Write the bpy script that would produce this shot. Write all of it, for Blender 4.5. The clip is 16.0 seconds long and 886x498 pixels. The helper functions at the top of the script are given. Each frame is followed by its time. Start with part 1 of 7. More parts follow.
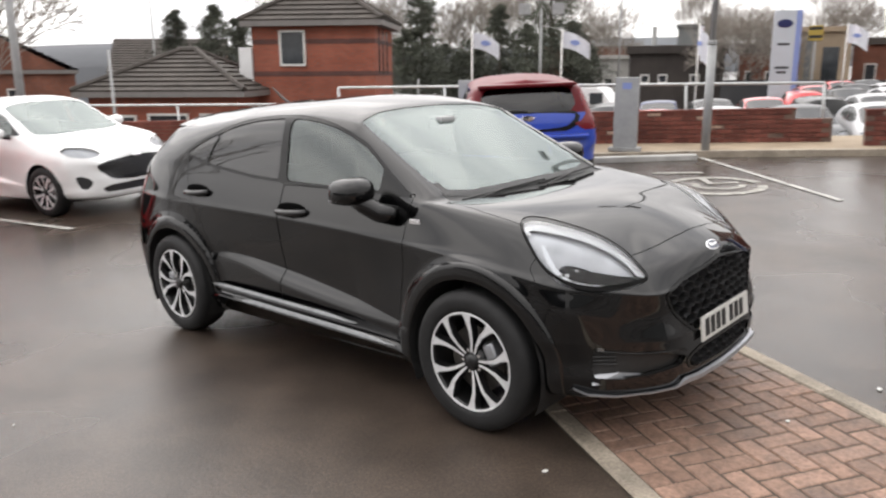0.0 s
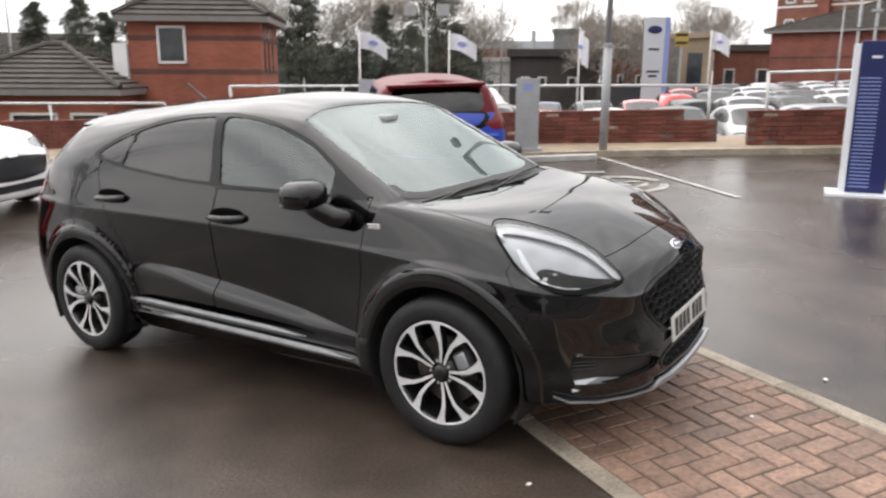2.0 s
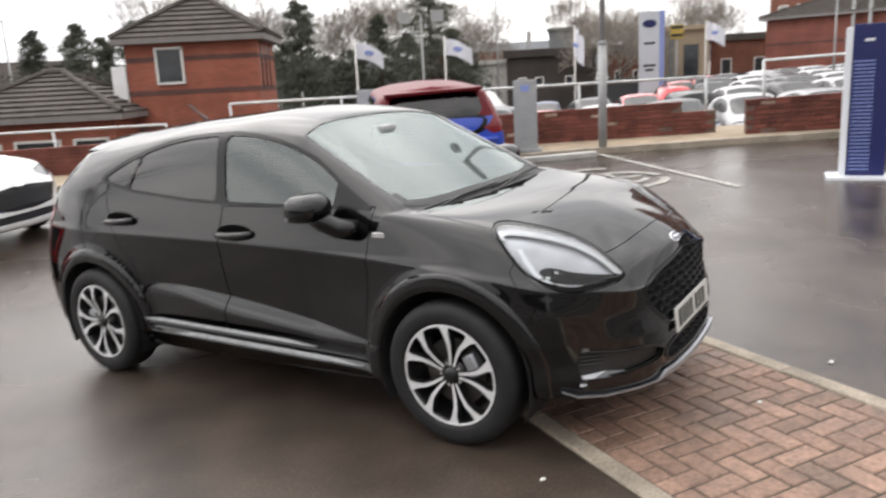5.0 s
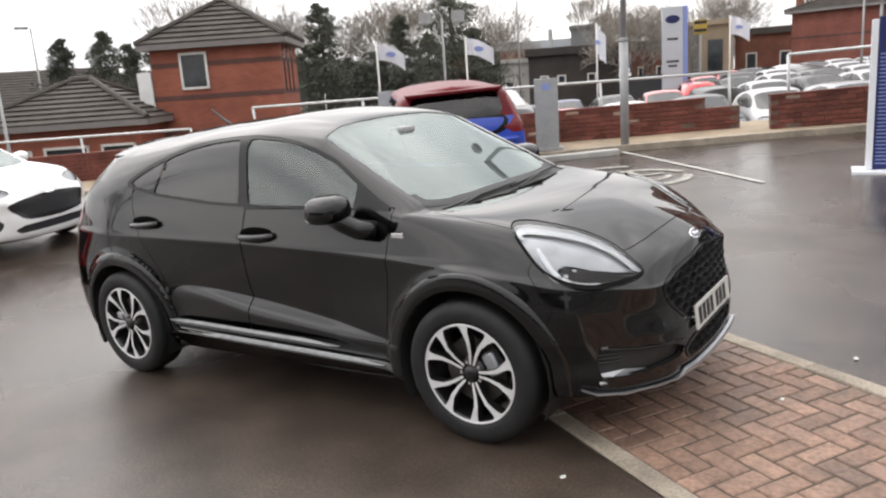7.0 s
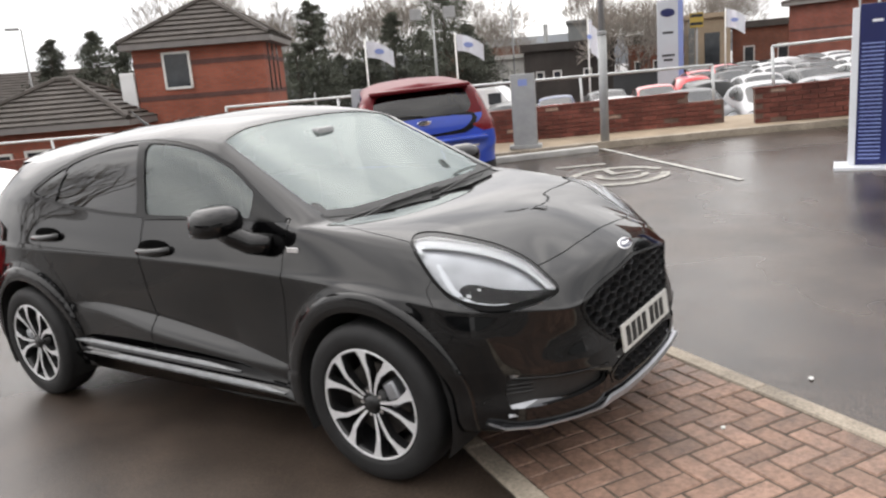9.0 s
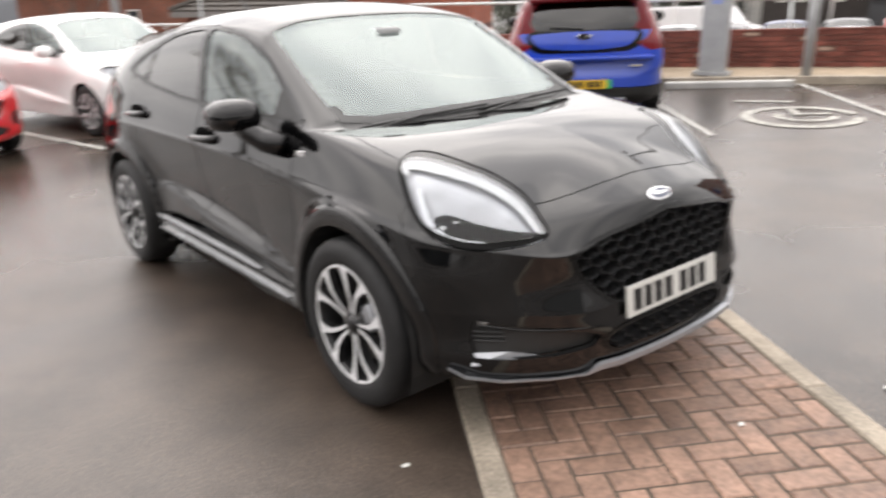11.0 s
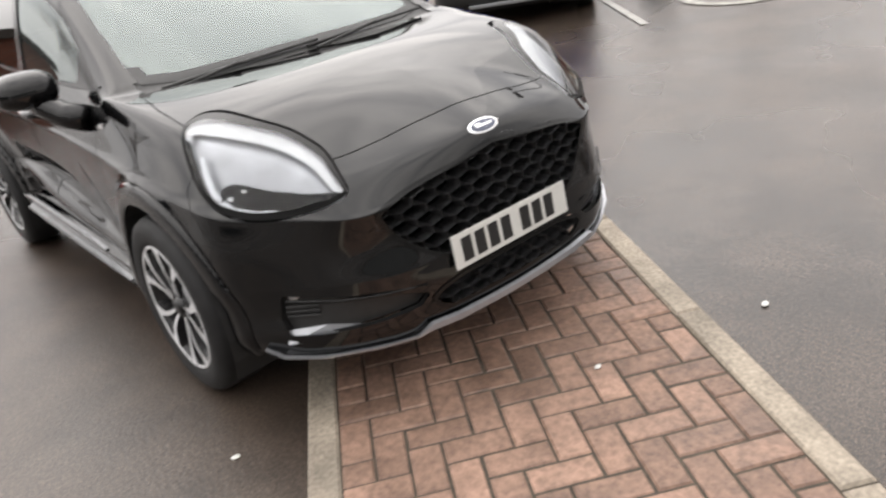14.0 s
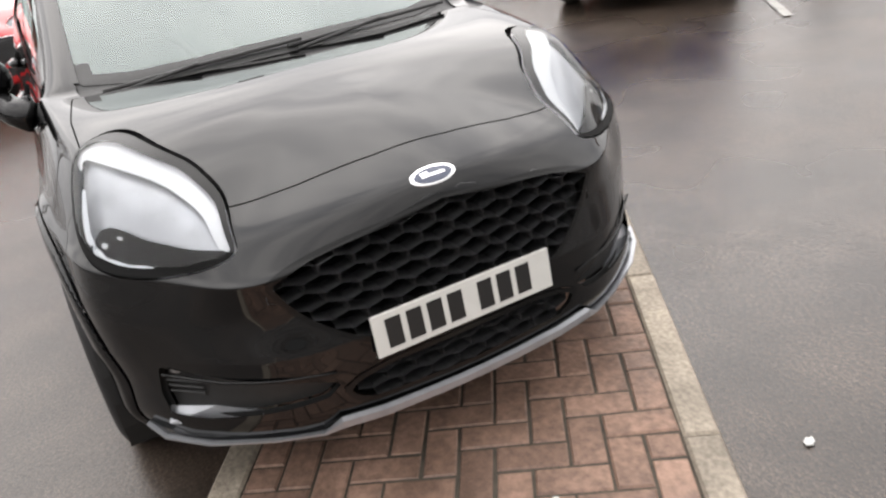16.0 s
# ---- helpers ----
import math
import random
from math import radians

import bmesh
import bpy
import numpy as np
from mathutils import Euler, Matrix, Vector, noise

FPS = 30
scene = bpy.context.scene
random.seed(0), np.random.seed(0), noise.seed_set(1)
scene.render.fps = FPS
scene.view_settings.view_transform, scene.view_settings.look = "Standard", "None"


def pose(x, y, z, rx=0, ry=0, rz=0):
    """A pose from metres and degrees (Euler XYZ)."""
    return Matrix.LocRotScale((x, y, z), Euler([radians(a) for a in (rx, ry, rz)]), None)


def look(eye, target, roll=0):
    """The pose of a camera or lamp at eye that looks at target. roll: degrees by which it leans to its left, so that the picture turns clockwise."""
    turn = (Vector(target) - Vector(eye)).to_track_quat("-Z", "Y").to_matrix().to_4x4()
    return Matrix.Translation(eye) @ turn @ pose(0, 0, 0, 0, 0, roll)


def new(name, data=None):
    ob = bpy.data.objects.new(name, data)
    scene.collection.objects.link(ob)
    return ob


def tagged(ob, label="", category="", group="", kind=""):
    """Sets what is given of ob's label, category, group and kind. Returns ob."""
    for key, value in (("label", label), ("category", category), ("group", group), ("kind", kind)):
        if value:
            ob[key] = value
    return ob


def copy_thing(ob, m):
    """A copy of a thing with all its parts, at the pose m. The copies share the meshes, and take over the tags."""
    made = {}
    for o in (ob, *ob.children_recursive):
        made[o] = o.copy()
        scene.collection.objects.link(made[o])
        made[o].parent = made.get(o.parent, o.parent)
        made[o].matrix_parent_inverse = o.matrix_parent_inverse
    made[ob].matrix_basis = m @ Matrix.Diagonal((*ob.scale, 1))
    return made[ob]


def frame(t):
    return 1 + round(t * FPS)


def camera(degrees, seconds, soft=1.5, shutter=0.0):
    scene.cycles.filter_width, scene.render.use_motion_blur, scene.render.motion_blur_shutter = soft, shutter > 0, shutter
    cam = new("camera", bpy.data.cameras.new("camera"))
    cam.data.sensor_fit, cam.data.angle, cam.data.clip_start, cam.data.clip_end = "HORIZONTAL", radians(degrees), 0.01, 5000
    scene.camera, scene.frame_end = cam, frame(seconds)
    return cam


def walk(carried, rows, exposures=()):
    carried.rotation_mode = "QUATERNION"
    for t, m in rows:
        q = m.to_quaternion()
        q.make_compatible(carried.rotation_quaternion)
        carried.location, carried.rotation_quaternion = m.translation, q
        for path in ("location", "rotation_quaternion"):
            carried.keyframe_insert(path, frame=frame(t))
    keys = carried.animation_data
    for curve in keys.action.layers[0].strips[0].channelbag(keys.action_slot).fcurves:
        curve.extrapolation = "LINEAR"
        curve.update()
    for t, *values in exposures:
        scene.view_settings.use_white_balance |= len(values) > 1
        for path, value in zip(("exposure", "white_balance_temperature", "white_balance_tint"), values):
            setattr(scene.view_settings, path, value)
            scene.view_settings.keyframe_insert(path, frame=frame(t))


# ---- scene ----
cam = camera(60.4, 16.0, 2.3, 0.5)
PATH = [
    (0, (3.433, -3.335, 1.583), (2.11, -1.898, 1.153), -2.9),
    (0.5, (3.278, -3.406, 1.564), (2.057, -1.883, 1.129), -3.1),
    (1, (3.157, -3.363, 1.56), (1.96, -1.829, 1.096), -2.0),
    (1.5, (3.073, -3.354, 1.554), (1.872, -1.824, 1.091), -1.1),
    (2, (3.03, -3.412, 1.577), (1.95, -1.788, 1.136), -2.3),
    (2.5, (3.029, -3.445, 1.576), (1.99, -1.781, 1.188), -3.2),
    (3, (3.032, -3.448, 1.575), (2.004, -1.77, 1.217), -3.5),
    (3.5, (3.032, -3.451, 1.576), (1.985, -1.783, 1.224), -3.7),
    (4, (3.041, -3.453, 1.583), (2.032, -1.766, 1.216), -3.4),
    (4.5, (3.063, -3.474, 1.59), (2.062, -1.79, 1.189), -3.6),
    (5, (3.08, -3.46, 1.59), (1.984, -1.843, 1.163), -5.5),
    (5.2, (3.089, -3.477, 1.597), (1.959, -1.894, 1.134), -5.6),
    (7.3, (3.125, -3.461, 1.589), (1.969, -1.882, 1.179), -6.7),
    (7.5, (3.169, -3.427, 1.584), (1.986, -1.866, 1.178), -6.3),
    (8, (3.25, -3.317, 1.568), (2.01, -1.804, 1.149), -6.7),
    (8.5, (3.246, -3.147, 1.54), (2.042, -1.609, 1.112), -7.5),
    (8.7, (3.241, -3.066, 1.545), (2.088, -1.489, 1.118), -7.2),
    (10.8, (3.588, -2.24, 1.446), (2.219, -0.903, 0.864), -4.6),
    (11, (3.63, -2.22, 1.453), (2.124, -1.049, 0.853), -3.2),
    (11.5, (3.674, -2.169, 1.47), (2.079, -1.14, 0.839), -3.9),
    (12, (3.664, -2.145, 1.465), (2.1, -1.074, 0.827), -5.5),
    (12.5, (3.643, -2.112, 1.461), (2.086, -1.061, 0.774), -7.7),
    (13, (3.688, -1.994, 1.445), (2.158, -0.938, 0.708), -10.1),
    (13.5, (3.819, -1.771, 1.456), (2.31, -0.716, 0.674), -9.2),
    (14, (3.795, -1.558, 1.438), (2.332, -0.463, 0.626), -10.7),
    (14.5, (3.719, -1.355, 1.452), (2.276, -0.227, 0.648), -11.0),
    (15, (3.693, -1.183, 1.447), (2.204, -0.127, 0.629), -11.5),
    (15.5, (3.727, -0.957, 1.434), (2.149, -0.05, 0.605), -9.5),
    (16, (3.64, -0.743, 1.397), (1.987, 0.018, 0.567), -9.9),
]
walk(cam, [(t, look(eye, target, roll)) for t, eye, target, roll in PATH],
     [(0, 0.18, 6760, 13), (3, 0.22, 6720, 12.5), (8.7, 0.16, 6720, 12.5), (11, 0.50, 6850, 14), (11.5, 0.50, 6850, 14), (12, 0.24, 6850, 14), (13, 0.36, 6850, 13.5), (14.5, 0.26, 6800, 13), (15, 0.28, 6750, 13), (16, 0.40, 6750, 13)])

# ---------------- world and light: flat white overcast ----------------
world = bpy.data.worlds.new("overcast")
scene.world = world
world.use_nodes = True
wn, wl = world.node_tree.nodes, world.node_tree.links
wn.clear()
w_out = wn.new("ShaderNodeOutputWorld")
w_bg = wn.new("ShaderNodeBackground")
w_sky = wn.new("ShaderNodeTexSky")
w_sky.sky_type, w_sky.sun_disc = "NISHITA", False
w_sky.sun_elevation, w_sky.sun_rotation = radians(48), radians(-72)
w_sat = wn.new("ShaderNodeHueSaturation")
w_sat.inputs["Saturation"].default_value = 0.10
w_sat.inputs["Value"].default_value = 0.55
wl.new(w_sky.outputs[0], w_sat.inputs["Color"])
w_tc = wn.new("ShaderNodeTexCoord")
w_map = wn.new("ShaderNodeMapping")
w_map.inputs["Scale"].default_value = (1.6, 1.6, 4.5)
w_noise = wn.new("ShaderNodeTexNoise")
w_noise.inputs["Scale"].default_value, w_noise.inputs["Detail"].default_value = 1.7, 5
w_ramp = wn.new("ShaderNodeValToRGB")
w_ramp.color_ramp.elements[0].position, w_ramp.color_ramp.elements[0].color = 0.33, (5.9, 6.1, 6.4, 1)
w_ramp.color_ramp.elements[1].position, w_ramp.color_ramp.elements[1].color = 0.62, (10.2, 10.3, 10.3, 1)
w_mix = wn.new("ShaderNodeMixRGB")
w_mix.inputs[0].default_value = 0.8
wl.new(w_tc.outputs["Generated"], w_map.inputs[0])
wl.new(w_map.outputs[0], w_noise.inputs["Vector"])
wl.new(w_noise.outputs[0], w_ramp.inputs[0])
wl.new(w_sat.outputs[0], w_mix.inputs[1])
wl.new(w_ramp.outputs[0], w_mix.inputs[2])
w_sep, w_rise, w_lift = wn.new("ShaderNodeSeparateXYZ"), wn.new("ShaderNodeMapRange"), wn.new("ShaderNodeVectorMath")
w_rise.inputs[1].default_value, w_rise.inputs[2].default_value, w_rise.inputs[3].default_value, w_rise.inputs[4].default_value = 0.0, 0.75, 0.70, 1.42   # overcast: brighter overhead
w_lift.operation = "SCALE"
wl.new(w_tc.outputs["Generated"], w_sep.inputs[0])
wl.new(w_sep.outputs[2], w_rise.inputs[0])
wl.new(w_mix.outputs[0], w_lift.inputs[0])
wl.new(w_rise.outputs[0], w_lift.inputs["Scale"])
w_dot, w_glow, w_veil = wn.new("ShaderNodeVectorMath"), wn.new("ShaderNodeMapRange"), wn.new("ShaderNodeVectorMath")
w_dot.operation, w_veil.operation = "DOT_PRODUCT", "SCALE"
w_dot.inputs[1].default_value = (-0.66, 0.22, 0.72)          # towards the veiled sun
w_glow.interpolation_type = "SMOOTHSTEP"
w_glow.inputs[1].default_value, w_glow.inputs[2].default_value, w_glow.inputs[3].default_value, w_glow.inputs[4].default_value = -0.45, 1.0, 0.80, 1.65
wl.new(w_tc.outputs["Generated"], w_dot.inputs[0])
wl.new(w_dot.outputs["Value"], w_glow.inputs[0])
wl.new(w_lift.outputs[0], w_veil.inputs[0])
wl.new(w_glow.outputs[0], w_veil.inputs["Scale"])
wl.new(w_veil.outputs[0], w_bg.inputs[0])
w_bg.inputs[1].default_value = 0.15
wl.new(w_bg.outputs[0], w_out.inputs[0])

sun = new("sun", bpy.data.lights.new("sun", "SUN"))
sun.data.energy, sun.data.angle, sun.data.color = 0.5, radians(75), (1.0, 0.97, 0.93)
sun.matrix_basis = look((-15, 5, 20), (0, 0, 0))


# ---------------- materials ----------------
def mat(name, color, rough=0.5, metal=0.0, coat=0.0, noise_scale=0.0, noise_amt=0.0, bump=0.0, bump_scale=60.0, rough_var=0.0, per_object=0.0, spec=0.5, fine=0.0, whole=False):
    """A surface with large stains, fine grain, and bump, in object space and metres."""
    m = bpy.data.materials.new(name)
    m.use_nodes = True
    nt = m.node_tree
    b = nt.nodes["Principled BSDF"]
    b.inputs["Roughness"].default_value, b.inputs["Metallic"].default_value = rough, metal
    b.inputs["Coat Weight"].default_value, b.inputs["Coat Roughness"].default_value = coat, 0.03
    b.inputs["Specular IOR Level"].default_value = spec
    b.inputs["Base Color"].default_value = (*color, 1)
    tc = nt.nodes.new("ShaderNodeTexCoord")
    field = nt.nodes.new("ShaderNodeNewGeometry").outputs["Position"] if whole else tc.outputs["Object"]   # stains that run on from piece to piece
    col = None
    if noise_amt:
        n = nt.nodes.new("ShaderNodeTexNoise")
        n.inputs["Scale"].default_value, n.inputs["Detail"].default_value, n.inputs["Roughness"].default_value = noise_scale, 6, 0.6
        nt.links.new(field, n.inputs["Vector"])
        r = nt.nodes.new("ShaderNodeMapRange")
        r.inputs[1].default_value, r.inputs[2].default_value, r.inputs[3].default_value, r.inputs[4].default_value = 0.3, 0.7, 1 - noise_amt, 1 + noise_amt
        nt.links.new(n.outputs[0], r.inputs[0])
        v = nt.nodes.new("ShaderNodeVectorMath")
        v.operation = "SCALE"
        v.inputs[0].default_value = color
        nt.links.new(r.outputs[0], v.inputs["Scale"])
        col = v.outputs[0]
        if rough_var:
            q = nt.nodes.new("ShaderNodeMapRange")
            q.inputs[1].default_value, q.inputs[2].default_value, q.inputs[3].default_value, q.inputs[4].default_value = 0.35, 0.65, rough - rough_var, rough + rough_var
            nt.links.new(n.outputs[0], q.inputs[0])
            nt.links.new(q.outputs[0], b.inputs["Roughness"])
    if fine:
        n2 = nt.nodes.new("ShaderNodeTexNoise")
        n2.inputs["Scale"].default_value, n2.inputs["Detail"].default_value = noise_scale * 22, 4
        nt.links.new(field, n2.inputs["Vector"])
        r2 = nt.nodes.new("ShaderNodeMapRange")
        r2.inputs[1].default_value, r2.inputs[2].default_value, r2.inputs[3].default_value, r2.inputs[4].default_value = 0.3, 0.7, 1 - fine, 1 + fine
        nt.links.new(n2.outputs[0], r2.inputs[0])
        v2 = nt.nodes.new("ShaderNodeVectorMath")
        v2.operation = "SCALE"
        v2.inputs[0].default_value = color
        if col:
            nt.links.new(col, v2.inputs[0])
        nt.links.new(r2.outputs[0], v2.inputs["Scale"])
        col = v2.outputs[0]
    if per_object:
        oi = nt.nodes.new("ShaderNodeObjectInfo")
        r3 = nt.nodes.new("ShaderNodeMapRange")
        r3.inputs[3].default_value, r3.inputs[4].default_value = 1 - per_object, 1 + per_object
        nt.links.new(oi.outputs["Random"], r3.inputs[0])
        v3 = nt.nodes.new("ShaderNodeVectorMath")
        v3.operation = "SCALE"
        v3.inputs[0].default_value = color
        if col:
            nt.links.new(col, v3.inputs[0])
        nt.links.new(r3.outputs[0], v3.inputs["Scale"])
        col = v3.outputs[0]
    if col:
        nt.links.new(col, b.inputs["Base Color"])
    if bump:
        n4 = nt.nodes.new("ShaderNodeTexNoise")
        n4.inputs["Scale"].default_value, n4.inputs["Detail"].default_value = bump_scale, 5
        nt.links.new(tc.outputs["Object"], n4.inputs["Vector"])
        bp = nt.nodes.new("ShaderNodeBump")
        bp.inputs["Strength"].default_value, bp.inputs["Distance"].default_value = bump, 0.01
        nt.links.new(n4.outputs[0], bp.inputs["Height"])
        nt.links.new(bp.outputs[0], b.inputs["Normal"])
    return m


def glass_mat(name, tint, gloss_tint=(1, 1, 1), ior=1.5, rough=0.0, haze=0.0, haze_color=(0.5, 0.55, 0.55)):
    """A thin pane: tinted see-through, with a mirror coat by Fresnel, and a pale haze painting reflected sky."""
    m = bpy.data.materials.new(name)
    m.use_nodes = True
    nt = m.node_tree
    nt.nodes.remove(nt.nodes["Principled BSDF"])
    out = nt.nodes["Material Output"]
    tr, gl, mx, fr = (nt.nodes.new(k) for k in ("ShaderNodeBsdfTransparent", "ShaderNodeBsdfGlossy", "ShaderNodeMixShader", "ShaderNodeFresnel"))
    tr.inputs[0].default_value = (*tint, 1)
    gl.inputs["Color"].default_value = (*gloss_tint, 1)
    gl.inputs["Roughness"].default_value = rough
    fr.inputs[0].default_value = ior
    base = tr.outputs[0]
    if haze:
        df, hm = nt.nodes.new("ShaderNodeBsdfDiffuse"), nt.nodes.new("ShaderNodeMixShader")
        df.inputs[0].default_value = (*haze_color, 1)
        hm.inputs[0].default_value = haze
        nt.links.new(tr.outputs[0], hm.inputs[1])
        nt.links.new(df.outputs[0], hm.inputs[2])
        base = hm.outputs[0]
    nt.links.new(fr.outputs[0], mx.inputs[0])
    nt.links.new(base, mx.inputs[1])
    nt.links.new(gl.outputs[0], mx.inputs[2])
    nt.links.new(mx.outputs[0], out.inputs[0])
    return m


M_BLACK = mat("black_paint", (0.0018, 0.0018, 0.002), 0.035, 0.0, 0.0, 3.0, 0.2, spec=0.58)
M_TRIM = mat("gloss_black_trim", (0.005, 0.005, 0.005), 0.18, 0, 0, spec=0.3)
M_PLASTIC = mat("black_plastic", (0.018, 0.018, 0.018), 0.5, 0, 0, 40, 0.2, 0.1, 300)
M_DARK = mat("dark_underside", (0.01, 0.01, 0.01), 0.8, 0, 0, 8, 0.3)
M_RUBBER = mat("tyre_rubber", (0.013, 0.013, 0.0135), 0.62, 0, 0, 14, 0.3, 0.15, 120, spec=0.35)
M_ALLOY = mat("machined_alloy", (0.66, 0.66, 0.67), 0.38, 0.25, 0.0, 30, 0.08)
M_RIMBLACK = mat("black_rim", (0.007, 0.007, 0.0075), 0.35, 0, 0.15)
M_DISC = mat("brake_disc", (0.10, 0.092, 0.085), 0.45, 0.8, 0, 30, 0.3)
M_CHROME = mat("chrome", (0.85, 0.85, 0.86), 0.08, 1.0)
M_SATIN = mat("satin_silver", (0.36, 0.37, 0.39), 0.32, 0.7, 0, 20, 0.1)
# pale satin standing in for sky reflected in the gloss black sill
M_SILLSHEEN = mat("sill_sheen", (0.15, 0.155, 0.16), 0.25, 0.5, 0, 20, 0.2)
M_LEDSTRIP = mat("light_guide", (0.85, 0.87, 0.9), 0.25, 0.0, 0.5)
M_LAMPBOWL = mat("lamp_bowl", (0.45, 0.46, 0.48), 0.30, 0.2, 0, 16, 0.2)
M_LAMPRING = mat("lamp_edge", (0.66, 0.67, 0.68), 0.28, 0.1, 0.3, 25, 0.08)
M_MESH = mat("grille_mesh", (0.022, 0.022, 0.023), 0.34, 0, 0, 20, 0.2, spec=0.5)
# near-black that paints the shade inside the grilles and handle cups
M_DEEPSHADE = mat("deep_shade", (0.002, 0.002, 0.002), 0.95, 0, 0, 20, 0.2, spec=0.03)
M_STOP = mat("white_concrete", (0.42, 0.41, 0.39), 0.75, 0, 0, 5, 0.2, 0.3, 90)
M_LAMPDARK = mat("lamp_insert", (0.006, 0.006, 0.007), 0.35, 0, 0, 20, 0.2, spec=0.12)
M_RIM = mat("lamp_rim", (0.003, 0.003, 0.003), 0.45, 0, 0, 20, 0.2, spec=0.08)
M_PLATEW = mat("white_plate", (0.60, 0.60, 0.57), 0.35, 0, 0.2, 12, 0.05)
M_PLATEY = mat("yellow_plate", (0.75, 0.47, 0.04), 0.35, 0, 0.2, 12, 0.05)
M_INK = mat("black_ink", (0.012, 0.012, 0.012), 0.5)
M_GREEN = mat("green_flash", (0.05, 0.4, 0.12), 0.4)
M_REDLENS = mat("red_lens", (0.17, 0.005, 0.010), 0.12, 0, 0.5)
M_SEAT = mat("seat_cloth", (0.03, 0.03, 0.033), 0.85, 0, 0, 60, 0.3)
M_DASH = mat("dashboard", (0.045, 0.045, 0.047), 0.7, 0, 0, 60, 0.2)
M_BLUEOVAL = mat("blue_enamel", (0.05, 0.06, 0.10), 0.2, 0, 0.6)
# haze: diffuse paleness standing in for sky reflected in the glass
M_GLASS = glass_mat("window_glass", (0.42, 0.48, 0.47), (0.94, 1, 0.99), 1.8, 0.0, 0.05, (0.5, 0.56, 0.55))
M_SCREEN = glass_mat("windscreen_glass", (0.72, 0.80, 0.78), (0.92, 1, 0.99), 1.78, 0.0, 0.24, (0.24, 0.29, 0.28))
M_FARGLASS = mat("far_car_glass", (0.018, 0.021, 0.022), 0.2, 0, 0, 6, 0.2, spec=0.3)
M_PRIVACY = glass_mat("privacy_glass", (0.06, 0.065, 0.065), (1, 1, 1), 1.7)
M_LENS = glass_mat("lamp_lens", (0.95, 0.96, 0.97), (1, 1, 1), 1.34)

M_WHITECAR = mat("white_paint", (0.78, 0.78, 0.78), 0.3, 0, 0.8, 3, 0.04)
M_REDCAR = mat("red_paint", (0.52, 0.012, 0.016), 0.3, 0, 0.9, 3, 0.1)
M_BLUECAR = mat("blue_paint", (0.012, 0.055, 0.42), 0.3, 0, 0.9, 3, 0.1)
M_SOULRED = mat("dark_red_paint", (0.12, 0.005, 0.010), 0.4, 0, 0.0, 3, 0.1, spec=0.25)
M_SALEWHITE = mat("dull_white_paint", (0.46, 0.46, 0.47), 0.4, 0, 0.1, 3, 0.08)
M_NAVYCAR = mat("navy_paint", (0.018, 0.032, 0.10), 0.3, 0, 0.25, 3, 0.1)
M_SILVERCAR = mat("silver_paint", (0.28, 0.29, 0.30), 0.3, 0.4, 0.25, 3, 0.06)
M_GREYCAR = mat("grey_paint", (0.045, 0.047, 0.05), 0.3, 0.2, 0.25, 3, 0.1)



def asphalt_mat():
    """Worn damp asphalt: broad damp patches, tyre-swept areas, and stone speckle."""
    m = bpy.data.materials.new("damp_asphalt")
    m.use_nodes = True
    nt = m.node_tree
    b = nt.nodes["Principled BSDF"]
    tc = nt.nodes.new("ShaderNodeTexCoord")

    def tex(scale, detail, rough=0.55):
        n = nt.nodes.new("ShaderNodeTexNoise")
        n.inputs["Scale"].default_value, n.inputs["Detail"].default_value, n.inputs["Roughness"].default_value = scale, detail, rough
        nt.links.new(tc.outputs["Object"], n.inputs["Vector"])
        return n.outputs[0]

    def span(x, a, c, lo, hi):
        r = nt.nodes.new("ShaderNodeMapRange")
        r.interpolation_type = "SMOOTHSTEP"
        r.inputs[1].default_value, r.inputs[2].default_value, r.inputs[3].default_value, r.inputs[4].default_value = a, c, lo, hi
        nt.links.new(x, r.inputs[0])
        return r.outputs[0]

    def times(x, y):
        k = nt.nodes.new("ShaderNodeMath")
        k.operation = "MULTIPLY"
        nt.links.new(x, k.inputs[0])
        nt.links.new(y, k.inputs[1])
        return k.outputs[0]

    damp, mid, grit, stone = tex(0.33, 3), tex(1.7, 7, 0.65), tex(70, 3, 0.7), tex(170, 2, 0.8)
    tone = times(times(span(damp, 0.35, 0.65, 0.82, 1.16), span(mid, 0.3, 0.7, 0.58, 1.36)), times(span(grit, 0.3, 0.7, 0.50, 1.50), span(stone, 0.40, 0.78, 0.75, 2.9)))
    v = nt.nodes.new("ShaderNodeVectorMath")
    v.operation = "SCALE"
    v.inputs[0].default_value = (0.038, 0.0284, 0.0222)
    nt.links.new(tone, v.inputs["Scale"])
    nt.links.new(v.outputs[0], b.inputs["Base Color"])
    nt.links.new(span(damp, 0.38, 0.62, 0.18, 0.37), b.inputs["Roughness"])
    bp = nt.nodes.new("ShaderNodeBump")
    bp.inputs["Strength"].default_value, bp.inputs["Distance"].default_value = 0.35, 0.006
    nt.links.new(grit, bp.inputs["Height"])
    nt.links.new(bp.outputs[0], b.inputs["Normal"])
    return m


